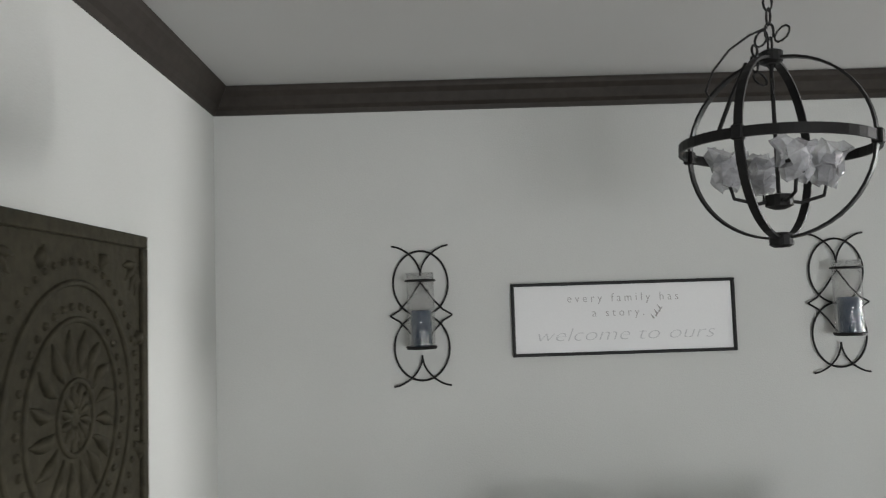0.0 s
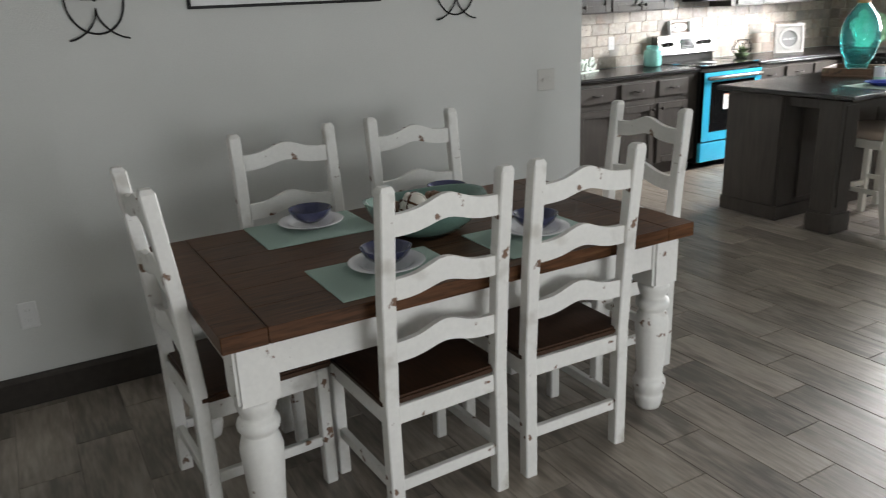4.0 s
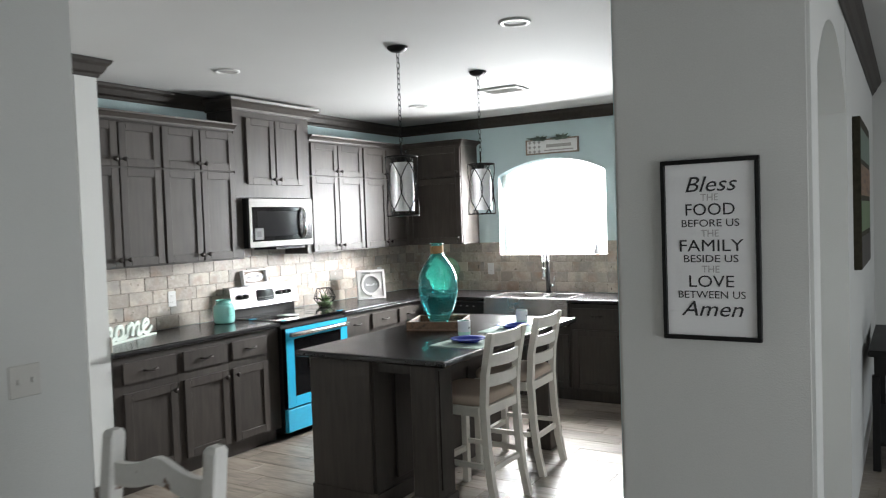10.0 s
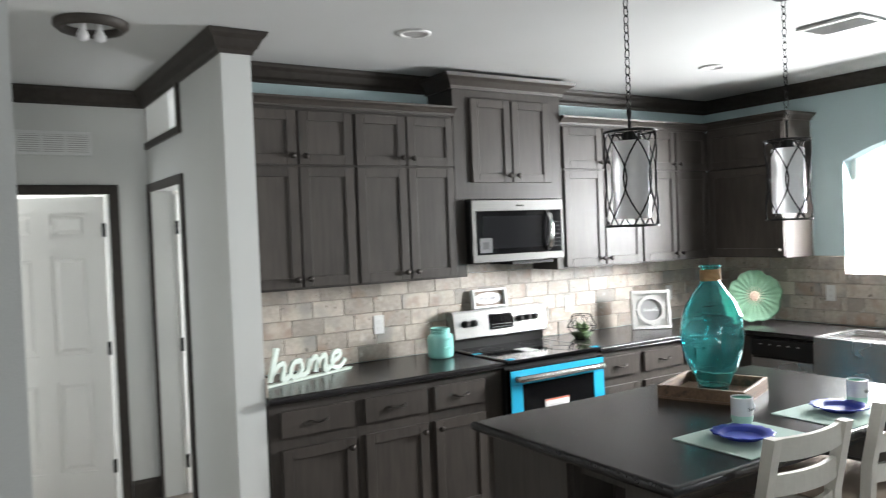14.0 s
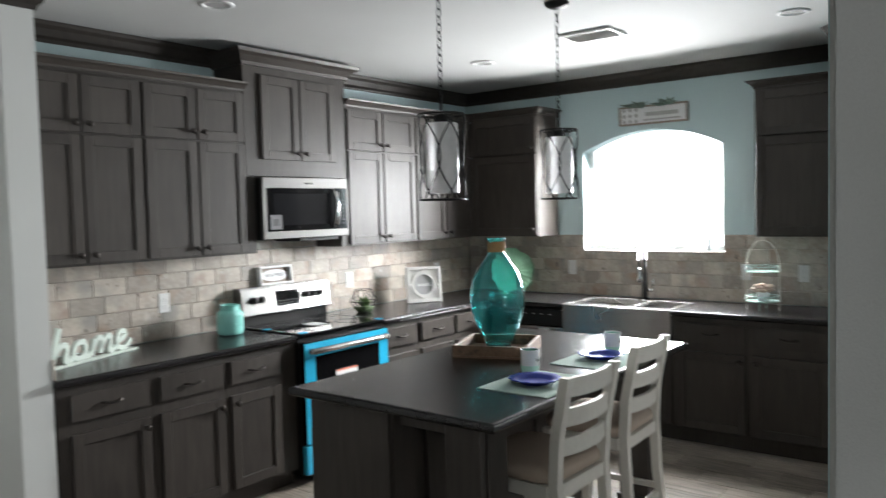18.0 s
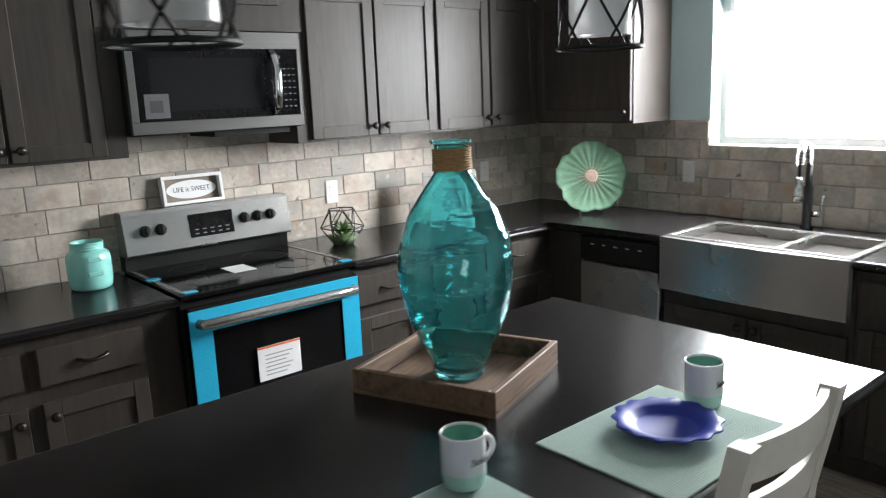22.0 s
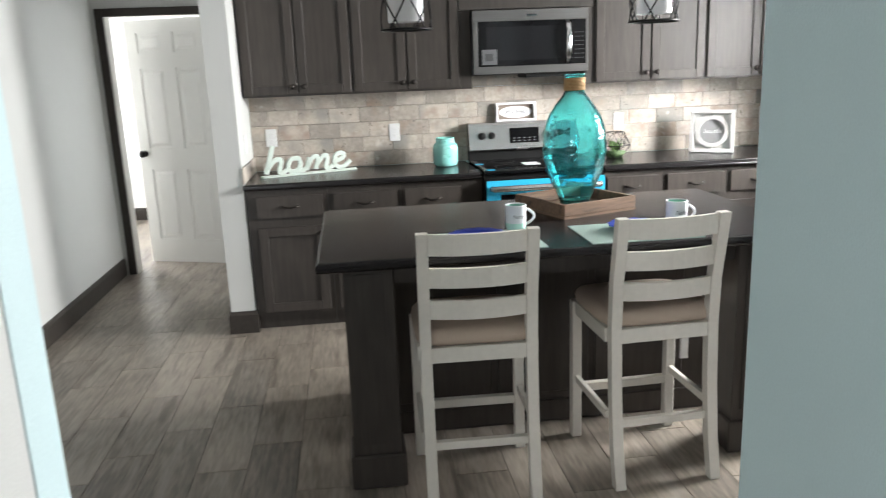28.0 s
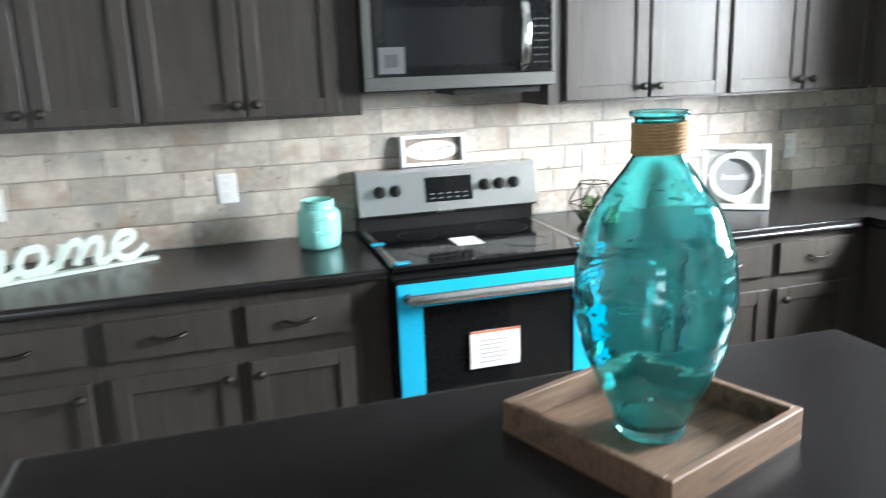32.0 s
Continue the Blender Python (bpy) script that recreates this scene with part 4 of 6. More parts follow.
# ---- island ----
isl = thing("kitchen_island", "dark grey-brown island cabinet with corner posts at the seating side", "island", pose(0, 0, 0))
part("body", bx(4.11, 5.755, 3.22, 3.69, 0.0, 0.876), M_CAB, isl)
part("plinth", bx(4.10, 5.765, 3.21, 3.70, 0.0, 0.10, bevel=0.004), M_CAB, isl)
part("end_panel", bx(4.092, 4.109, 3.235, 3.675, 0.105, 0.87), M_CAB, isl)
for x0 in (4.10, 5.585):
    p_ = part("corner_post", bx(x0, x0 + 0.18, 2.80, 2.96, 0.0, 0.876, bevel=0.003), M_CAB, isl)
    part("post_base", bx(x0 - 0.014, x0 + 0.194, 2.786, 2.974, 0.0, 0.135, bevel=0.006), M_CAB, p_)
    part("post_face", bx(x0 + 0.035, x0 + 0.145, 2.792, 2.799, 0.18, 0.84), M_CAB, p_)
    part("side_rail", bx(x0 + 0.05, x0 + 0.075, 2.96, 3.22, 0.80, 0.876), M_CAB, isl)
part("front_rail", bx(4.28, 5.585, 2.83, 2.86, 0.79, 0.876), M_CAB, isl)
for i in range(3):
    x0 = 4.30 + i * 0.43
    part("back_panel", bx(x0, x0 + 0.40, 3.205, 3.219, 0.14, 0.82, bevel=0.004), M_CAB, isl)
part("outlet_plate", bx(5.545, 5.58, 3.19, 3.204, 0.25, 0.36), M_PLASTIC, isl, "white outlet with a plug")
slab("island_worktop", [(4.015, 2.68), (5.85, 2.68), (5.85, 3.725), (4.015, 3.725)], "dark wood-grain laminate island worktop with a rounded edge")

# ---- bar stools ----
def bar_stool(m):
    s = thing("bar_stool", "whitewashed ladder-back counter stool with a beige padded seat", "stool", m, "stools at the island")
    # local: back at y = 0, seat towards +y
    for sx in (-1, 1):
        bm = bmesh.new()
        prof = [(-0.022, 0.0), (0.012, 0.16), (0.034, 0.36), (0.045, 0.60), (0.034, 0.78), (-0.012, 1.017)]
        for (ya, za), (yb, zb) in zip(prof, prof[1:]):
            x0, x1 = sorted((sx * 0.166, sx * 0.205))
            v = [bm.verts.new(p) for p in ((x0, ya - 0.02, za), (x1, ya - 0.02, za), (x1, ya + 0.02, za), (x0, ya + 0.02, za), (x0, yb - 0.02, zb), (x1, yb - 0.02, zb), (x1, yb + 0.02, zb), (x0, yb + 0.02, zb))]
            for q in ((0, 1, 5, 4), (1, 2, 6, 5), (2, 3, 7, 6), (3, 0, 4, 7), (0, 3, 2, 1), (4, 5, 6, 7)):
                bm.faces.new([v[i] for i in q])
        bmesh.ops.remove_doubles(bm, verts=bm.verts, dist=0.0005)
        part("back_leg", bm, M_PALEWOOD, s)
        x0, x1 = sorted((sx * 0.185, sx * 0.225))
        part("front_leg", bx(x0, x1, 0.40, 0.44, 0.0, 0.60, bevel=0.003), M_PALEWOOD, s)
        x0, x1 = sorted((sx * 0.195, sx * 0.215))
        part("side_rail", bx(x0, x1, 0.065, 0.40, 0.545, 0.60, bevel=0.002), M_PALEWOOD, s)
        part("side_stretcher", bx(x0, x1, 0.05, 0.40, 0.25, 0.28, bevel=0.002), M_PALEWOOD, s)
    part("front_rail", bx(-0.185, 0.185, 0.405, 0.43, 0.545, 0.60, bevel=0.002), M_PALEWOOD, s)
    part("rear_rail", bx(-0.167, 0.167, 0.03, 0.055, 0.545, 0.60, bevel=0.002), M_PALEWOOD, s)
    part("foot_rest", bx(-0.185, 0.185, 0.405, 0.435, 0.20, 0.235, bevel=0.002), M_PALEWOOD, s)
    part("rear_stretcher", bx(-0.167, 0.167, 0.02, 0.045, 0.22, 0.25, bevel=0.002), M_PALEWOOD, s)
    for z0, z1, dy in ((0.940, 1.012, -0.004), (0.824, 0.892, 0.017), (0.709, 0.775, 0.033)):
        bm = bmesh.new()
        n = 8
        outer = []
        for i in range(n + 1):
            x = -0.168 + 0.336 * i / n
            bow = -0.028 * (1 - (2 * i / n - 1) ** 2)
            outer.append((x, dy + bow))
        prism(bm, [(x, y - 0.009) for x, y in outer] + [(x, y + 0.009) for x, y in outer[::-1]], z0, z1)
        part("back_slat", bm, M_PALEWOOD, s)
    bm = bmesh.new()
    rings = []
    for z, inset in ((0.602, 0.014), (0.610, 0.003), (0.628, 0.0), (0.645, 0.004), (0.656, 0.014), (0.662, 0.032), (0.666, 0.075), (0.668, 0.14)):
        ring = []
        for k in range(40):
            a = 2 * math.pi * k / 40
            ca, sa = math.cos(a), math.sin(a)
            ring.append(bm.verts.new((math.copysign(abs(ca) ** 0.35, ca) * (0.222 - inset), 0.245 + math.copysign(abs(sa) ** 0.35, sa) * (0.210 - inset), z)))
        rings.append(ring)
    for A, C in zip(rings, rings[1:]):
        for k in range(40):
            bm.faces.new((A[k], A[(k + 1) % 40], C[(k + 1) % 40], C[k]))
    bm.faces.new(rings[0][::-1])
    bm.faces.new(rings[-1])
    part("seat_cushion", bm, M_LINEN, s, "beige upholstered seat", smooth=True)
    bm = bmesh.new()
    rings = []
    for i in range(5):
        f = i / 4
        rings.append([bm.verts.new((-0.10 + 0.15 * q / 5 * (1 - 0.75 * f) + 0.05 * f, 0.10 + 0.012 * math.sin(5 * q + 3 * f) + 0.02 * f, 0.598 - 0.085 * f)) for q in range(6)])
    for A, C in zip(rings, rings[1:]):
        for q in range(5):
            bm.faces.new((A[q], A[q + 1], C[q + 1], C[q]))
    bmesh.ops.solidify(bm, geom=list(bm.faces), thickness=0.0015)
    part("packing_film", bm, M_WRAP, s, "scrap of clear packing film")
    return s


st = bar_stool(pose(4.556, 2.60, 0, 0, 0, -2))
copy_thing(st, pose(5.25, 2.65, 0, 0, 0, 2))

# ---- pendants ----
def pendant(x, y):
    p = thing("pendant_lamp", "black wire drum pendant with a white glass shade on a chain", "pendant lamp", pose(x, y, 0), "pendants over the island")
    bm = bmesh.new()
    lathe(bm, [(0.062, CEIL - 0.002), (0.060, CEIL - 0.012), (0.040, CEIL - 0.028), (0.010, CEIL - 0.034)], seg=20)
    part("ceiling_cap", bm, M_BLACK, p, smooth=True)
    z = CEIL - 0.03
    i = 0
    while z > 2.12:
        bm = bmesh.new()
        tube(bm, [((0.010 if i % 2 else 0) * math.cos(a), (0 if i % 2 else 0.010) * math.cos(a), z - 0.017 + 0.019 * math.sin(a)) for a in [2 * math.pi * k / 10 for k in range(10)]], 0.0024, 4, closed=True)
        part("chain_link", bm, M_BLACK, p)
        z -= 0.031
        i += 1
    bm = bmesh.new()
    tube(bm, [(0, 0, 2.12), (0, 0, 2.00)], 0.006, 8)
    lathe(bm, [(0.03, 2.0), (0.03, 2.035), (0.008, 2.04)], seg=12)
    part("stem", bm, M_BLACK, p)
    r = 0.094
    for z in (1.688, 2.035):
        bm = bmesh.new()
        tube(bm, [(r * math.cos(a * math.pi / 16), r * math.sin(a * math.pi / 16), z) for a in range(32)], 0.0045, 6, closed=True)
        part("ring", bm, M_BLACK, p)
    for k in range(4):
        bm = bmesh.new()
        a = k * math.pi / 2
        tube(bm, [(0, 0, 2.03), (r * math.cos(a), r * math.sin(a), 2.035)], 0.003, 5)
        part("spoke", bm, M_BLACK, p)
    for k in range(6):
        for s in (-1, 1):
            bm = bmesh.new()
            pts = []
            for q in range(13):
                f = q / 12
                a = 2 * math.pi * k / 6 + s * (math.pi / 6) * 1.12 * math.sin(math.pi * (f * 1.24 - 0.12))
                pts.append((r * math.cos(a), r * math.sin(a), 1.69 + 0.343 * f))
            tube(bm, pts, 0.0032, 5)
            part("wire", bm, M_BLACK, p, smooth=True)
    bm = bmesh.new()
    lathe(bm, [(0.066, 1.715), (0.068, 1.72), (0.068, 1.995), (0.064, 2.0)], seg=28, cap=False)
    part("shade", bm, M_FROST, p, "white glass cylinder", smooth=True)
    return p


pd = pendant(4.40, 3.17)
copy_thing(pd, pose(5.377, 3.17, 0))

# ---- on the island ----
tr = thing("serving_tray", "square rustic wooden tray under the glass bottle", "tray", pose(5.123, 3.40, 0.915, 0, 0, 20.3))
a_ = 0.187
part("bottom", bx(-a_, a_, -a_, a_, 0.0, 0.010), M_TRAYWOOD, tr)
for b in ((-a_, a_, -a_, -a_ + 0.016, 0.011, 0.06), (-a_, a_, a_ - 0.016, a_, 0.011, 0.06), (-a_, -a_ + 0.016, -a_ + 0.016, a_ - 0.016, 0.011, 0.06), (a_ - 0.016, a_, -a_ + 0.016, a_ - 0.016, 0.011, 0.06)):
    part("side", bx(*b, bevel=0.002), M_TRAYWOOD, tr)
vz = thing("glass_demijohn", "large teal glass bottle with a rope-wrapped neck, standing on the tray", "vase", pose(5.125, 3.40, 0.926))
outer = [(0.056, 0.0), (0.064, 0.006), (0.066, 0.024), (0.085, 0.062), (0.113, 0.117), (0.135, 0.18), (0.1455, 0.25), (0.139, 0.325), (0.117, 0.385), (0.084, 0.433), (0.057, 0.465), (0.044, 0.483), (0.040, 0.498), (0.040, 0.546), (0.048, 0.551), (0.048, 0.558)]
def curve_profile(p, n=3):
    """A smooth profile through the points of p."""
    out = []
    for i in range(len(p) - 1):
        p0, p1, p2, p3 = (Vector(p[max(i - 1, 0)]), Vector(p[i]), Vector(p[i + 1]), Vector(p[min(i + 2, len(p) - 1)]))
        for k in range(n):
            t = k / n
            q = 0.5 * ((2 * p1) + (p2 - p0) * t + (2 * p0 - 5 * p1 + 4 * p2 - p3) * t * t + (3 * p1 - p0 - 3 * p2 + p3) * t ** 3)
            out.append((max(q.x, 0.001), q.y))
    return out + [p[-1]]
outer = [(r * (0.95 if r > 0.075 else 1), z * 1.022) for r, z in outer]
op = curve_profile(outer)
ip = [(max(r - 0.005, 0.001), z + (0.018 if z < 0.02 else 0)) for r, z in op][::-1]
bm = bmesh.new()
lathe(bm, op + ip, seg=48, cap=False)
bm.verts.ensure_lookup_table()
k = len(op) + len(ip)
bm.faces.new([bm.verts[j] for j in range(48)][::-1])
bm.faces.new([bm.verts[(k - 1) * 48 + j] for j in range(48)])
for v in bm.verts:
    rr = math.hypot(v.co.x, v.co.y)
    far = 9.0 if v.index >= len(op) * 48 else 0.0
    nz = noise.noise(Vector((v.co.x * 14 + far, v.co.y * 14, v.co.z * 28))) * 0.0024 + noise.noise(Vector((v.co.x * 34 + far, v.co.y * 34, v.co.z * 75))) * 0.0019
    if rr > 0.01:
        v.co.x *= 1 + nz / rr
        v.co.y *= 1 + nz / rr
g = part("bottle", bm, M_TEALGLASS, vz, "wavy teal glass", smooth=True)
bm = bmesh.new()
tube(bm, [(0.0435 * math.cos(a * math.pi / 10), 0.0435 * math.sin(a * math.pi / 10), 0.500 + 0.0515 * a / 180) for a in range(0, 181)], 0.0034, 5)
part("rope_wrap", bm, M_ROPE, vz, "tan rope", smooth=True)


def mug(m):
    g = thing("mug", "white coffee mug with mint inside and script lettering", "mug", m, "mugs on the island")
    bm = bmesh.new()
    lathe(bm, [(0.032, 0.0), (0.036, 0.003), (0.040, 0.02), (0.0405, 0.095), (0.0415, 0.1), (0.039, 0.101), (0.0375, 0.097), (0.037, 0.012), (0.002, 0.010)], seg=28)
    part("cup", bm, M_CHINA, g, smooth=True)
    bm = bmesh.new()
    lathe(bm, [(0.0368, 0.096), (0.0364, 0.014), (0.002, 0.013)], seg=24, cap=False)
    part("inner_glaze", bm, M_MINTIN, g, "mint green inside", smooth=True)
    bm = bmesh.new()
    lathe(bm, [(0.0362, 0.003), (0.0403, 0.02), (0.0408, 0.032)], seg=28, cap=False)
    part("foot_glaze", bm, M_PALEMINT, g, "mint band", smooth=True)
    bm = bmesh.new()
    tube(bm, [(0.038 + 0.034 * math.sin(math.pi * i / 10) ** 0.8, 0, 0.083 - 0.062 * i / 10) for i in range(11)], 0.0055, 8)
    part("handle", bm, M_CHINA, g, smooth=True)
    lettering("lettering", "Thankful", 0.02, M_INK, g, pose(0.0, -0.0418, 0.058), 0.0004, 0.35, width=0.045, thin=0.0002)
    return g


m1 = mug(pose(4.773, 2.998, 0.921))
copy_thing(m1, pose(5.37, 2.885, 0.921))


def plate(m, name="plate", mat=None, label="cobalt blue plate with a scalloped rim on a woven mat", r=0.107, group="plates on the island", wave=0.045):
    bm = bmesh.new()
    prof = [(0.55, 0.0), (0.60, 0.004), (0.72, 0.012), (0.97, 0.020), (1.0, 0.023), (0.97, 0.0245), (0.76, 0.020), (0.70, 0.0175), (0.60, 0.0075), (0.56, 0.0065), (0.02, 0.0065)]
    seg = 72
    rings = [[bm.verts.new((r * q * (1 + (wave * math.cos(14 * 2 * math.pi * j / seg) if q > 0.9 else 0)) * math.cos(2 * math.pi * j / seg), r * q * (1 + (wave * math.cos(14 * 2 * math.pi * j / seg) if q > 0.9 else 0)) * math.sin(2 * math.pi * j / seg), z)) for j in range(seg)] for q, z in prof]
    for A, C in zip(rings, rings[1:]):
        for j in range(seg):
            bm.faces.new((A[j], A[(j + 1) % seg], C[(j + 1) % seg], C[j]))
    bm.faces.new(rings[0][::-1])
    bm.faces.new(rings[-1])
    return whole(name, bm, mat or M_BLUE, label, "plate", m, group, smooth=True)


def placemat(x0, x1, y0, y1, z, group, rot=0):
    m = thing("placemat", "pale mint woven placemat lying flat", "placemat", pose((x0 + x1) / 2, (y0 + y1) / 2, z, 0, 0, rot), group)
    w, d = (x1 - x0) / 2, (y1 - y0) / 2
    part("cloth", bx(-w, w, -d, d, 0.0, 0.003), M_MAT, m)
    bm = bmesh.new()
    k = 60
    for i in range(k):
        y = -d + 2 * d * (i + 0.5) / k
        box(bm, -w, w, y - d / k * 0.7, y + d / k * 0.7, 0.0031, 0.0037)
    tagged(part("woven_ribs", bm, M_MAT, m), kind="stuff")
    return m


placemat(4.415, 4.825, 2.705, 3.03, 0.9155, "placemats on the island")
placemat(4.985, 5.40, 2.70, 3.02, 0.9155, "placemats on the island")
plate(pose(4.60, 2.87, 0.921))
plate(pose(5.21, 2.87, 0.921))

# ---- on the kitchen worktops ----
jar = thing("mason_jar", "mint green ceramic mason jar on the worktop", "jar", pose(4.775, 5.14, 0.915))
bm = bmesh.new()
lathe(bm, curve_profile([(0.055, 0.0), (0.072, 0.005), (0.080, 0.03), (0.081, 0.115), (0.074, 0.142), (0.060, 0.152), (0.060, 0.178), (0.062, 0.182), (0.055, 0.182), (0.055, 0.15)], 2), seg=32)
part("body", bm, M_MINT, jar, smooth=True)
for z in (0.158, 0.168):
    bm = bmesh.new()
    tube(bm, [(0.061 * math.cos(a * math.pi / 16), 0.061 * math.sin(a * math.pi / 16), z) for a in range(32)], 0.002, 5, closed=True)
    part("thread", bm, M_MINT, jar, smooth=True)
for z, w in ((0.115, 0.05), (0.06, 0.055)):
    part("embossing", bx(-w / 2, w / 2, -0.0835, -0.0795, z, z + 0.016, bevel=0.002), M_MINT, jar)


def stroke(bm, pts, w):
    """A flat board-like pen stroke of width w through smoothed points, in x and z, 18 mm thick."""
    p = curve_profile3(pts)
    tube(bm, [(x, 0, z) for x, z in p], w / 2, 8)


def curve_profile3(p, n=5):
    out = []
    for i in range(len(p) - 1):
        p0, p1, p2, p3 = (Vector(p[max(i - 1, 0)]), Vector(p[i]), Vector(p[i + 1]), Vector(p[min(i + 2, len(p) - 1)]))
        for k in range(n):
            t = k / n
            q = 0.5 * ((2 * p1) + (p2 - p0) * t + (2 * p0 - 5 * p1 + 4 * p2 - p3) * t * t + (3 * p1 - p0 - 3 * p2 + p3) * t ** 3)
            out.append((q.x, q.y))
    return out + [tuple(p[-1])]


hm = thing("home_sign", "pale mint wooden script letters reading home on a narrow base", "letters", pose(3.60, 4.99, 0.915, 0, 0, 20.5))
part("base", bx(0.0, 0.625, -0.02, 0.02, 0.0, 0.013, bevel=0.002), M_HOME, hm)
LET = {
    "letter_h": [[(0.085, 0.195), (0.06, 0.12), (0.03, 0.022)], [(0.04, 0.05), (0.085, 0.10), (0.125, 0.105), (0.125, 0.07), (0.115, 0.03), (0.135, 0.022), (0.17, 0.04)]],
    "letter_o": [[(0.235, 0.105), (0.195, 0.10), (0.172, 0.06), (0.185, 0.026), (0.225, 0.026), (0.252, 0.06), (0.245, 0.10), (0.225, 0.107)], [(0.235, 0.03), (0.265, 0.025), (0.30, 0.045)]],
    "letter_m": [[(0.315, 0.105), (0.305, 0.07), (0.29, 0.025)], [(0.30, 0.05), (0.335, 0.10), (0.365, 0.105), (0.365, 0.07), (0.352, 0.025)], [(0.36, 0.05), (0.40, 0.10), (0.43, 0.105), (0.43, 0.07), (0.42, 0.03), (0.44, 0.022), (0.47, 0.04)]],
    "letter_e": [[(0.475, 0.06), (0.52, 0.075), (0.548, 0.095), (0.53, 0.115), (0.495, 0.105), (0.478, 0.065), (0.495, 0.03), (0.54, 0.025), (0.59, 0.062)]],
}
for nm, strokes in LET.items():
    bm = bmesh.new()
    for s_ in strokes:
        stroke(bm, [(x, z + 0.002) for x, z in s_], 0.030)
    for v in bm.verts:
        v.co.y = max(-0.009, min(0.009, v.co.y * 1.6))
    part(nm, bm, M_HOME, hm)

ls = thing("life_is_sweet_sign", "small white framed sign reading life is sweet, propped on the range", "sign", pose(5.15, 5.315, 1.169, -8))
for b in ((0, 0.275, -0.02, 0.02, 0, 0.014), (0, 0.275, -0.02, 0.02, 0.112, 0.126), (0, 0.014, -0.02, 0.02, 0.014, 0.112), (0.261, 0.275, -0.02, 0.02, 0.014, 0.112)):
    part("frame_side", bx(*b, bevel=0.001), M_PAPER, ls)
part("backing", bx(0.012, 0.263, 0.008, 0.014, 0.012, 0.114), M_SIGNWOOD, ls, "dark board")
bm = bmesh.new()
prism(bm, [(0.1375 + 0.112 * math.cos(a * math.pi / 20), 0.063 + 0.040 * math.sin(a * math.pi / 20)) for a in range(40)], 0, 0.005)
for v in bm.verts:
    v.co = Vector((v.co.x, 0.0075 - v.co.z, v.co.y))
part("oval_plate", bm, M_PAPER, ls, "white enamel oval")
lettering("lettering", "LIFE is SWEET", 0.03, M_INK, ls, pose(0.1375, 0.002, 0.063), 0.0004, width=0.165)

M_FRET = material("off_white_frame_paint", (0.55, 0.54, 0.52), 0.7, vary=0.05, bump=0.1)
ff = thing("fretwork_frame", "white fretwork frame with a grey plaque reading beautiful, on the worktop", "frame", pose(6.447, 5.135, 0.916, -7, 0, -33) @ Matrix.Scale(0.945, 4))
S_ = 0.30
for b in ((0, S_, -0.016, 0.018, 0, 0.026), (0, S_, -0.016, 0.018, S_ - 0.026, S_), (0, 0.026, -0.016, 0.018, 0.026, S_ - 0.026), (S_ - 0.026, S_, -0.016, 0.018, 0.026, S_ - 0.026)):
    part("frame_side", bx(*b, bevel=0.002), M_FRET, ff)
bm = bmesh.new()
rings = [[bm.verts.new((0.15 + r * math.cos(a * math.pi / 24), y, 0.15 + r * math.sin(a * math.pi / 24))) for a in range(48)] for r, y in ((0.085, -0.012), (0.112, -0.012), (0.112, 0.006), (0.085, 0.006))]
for k in range(4):
    for a in range(48):
        bm.faces.new((rings[k][a], rings[k][(a + 1) % 48], rings[(k + 1) % 4][(a + 1) % 48], rings[(k + 1) % 4][a]))
part("ring", bm, M_FRET, ff)
part("back_board", bx(0.026, S_ - 0.026, 0.009, 0.014, 0.026, S_ - 0.026), M_FRET, ff)
for q in range(4):
    bm = bmesh.new()
    a = math.pi / 2 * q
    tube(bm, [(0.15 + 0.108 * math.cos(a), -0.003, 0.15 + 0.108 * math.sin(a)), (0.15 + 0.13 * math.cos(a), -0.003, 0.15 + 0.13 * math.sin(a))], 0.009, 6)
    part("spoke", bm, M_FRET, ff)
bm = bmesh.new()
prism(bm, [(0.15 + 0.0845 * math.cos(a * math.pi / 20), 0.15 + 0.0845 * math.sin(a * math.pi / 20)) for a in range(40)], 0, 0.006)
for v in bm.verts:
    v.co = Vector((v.co.x, 0.008 - v.co.z, v.co.y))
part("plaque", bm, material("pale_grey_plaque", (0.30, 0.30, 0.30), 0.9, spec=0.1), ff, "pale grey plaque")
lettering("lettering", "beautiful", 0.042, M_PAPER, ff, pose(0.15, 0.0012, 0.15), 0.0004, 0.35, width=0.125)

gt = thing("geometric_terrarium", "small black wire terrarium with a green succulent", "terrarium", pose(5.905, 5.09, 0.915) @ Matrix.Scale(1.42, 4))
rr0 = [(0.035, 0.0), (0.072, 0.055), (0.045, 0.115)]
pts3 = [[Vector((r * math.cos(2 * math.pi * (k + 0.5 * (j % 2)) / 6), r * math.sin(2 * math.pi * (k + 0.5 * (j % 2)) / 6), z + 0.003)) for k in range(6)] for j, (r, z) in enumerate(rr0)]
bm = bmesh.new()
for j in range(3):
    for k in range(6):
        tube(bm, [pts3[j][k], pts3[j][(k + 1) % 6]], 0.0018, 4)
        if j < 2:
            o = 0 if j == 0 else 1
            tube(bm, [pts3[j][k], pts3[j + 1][k]], 0.0018, 4)
            tube(bm, [pts3[j][k], pts3[j + 1][(k - 1 + 2 * (j % 2)) % 6 if j else (k - 1) % 6]], 0.0018, 4)
part("wire_frame", bm, M_BLACK, gt)
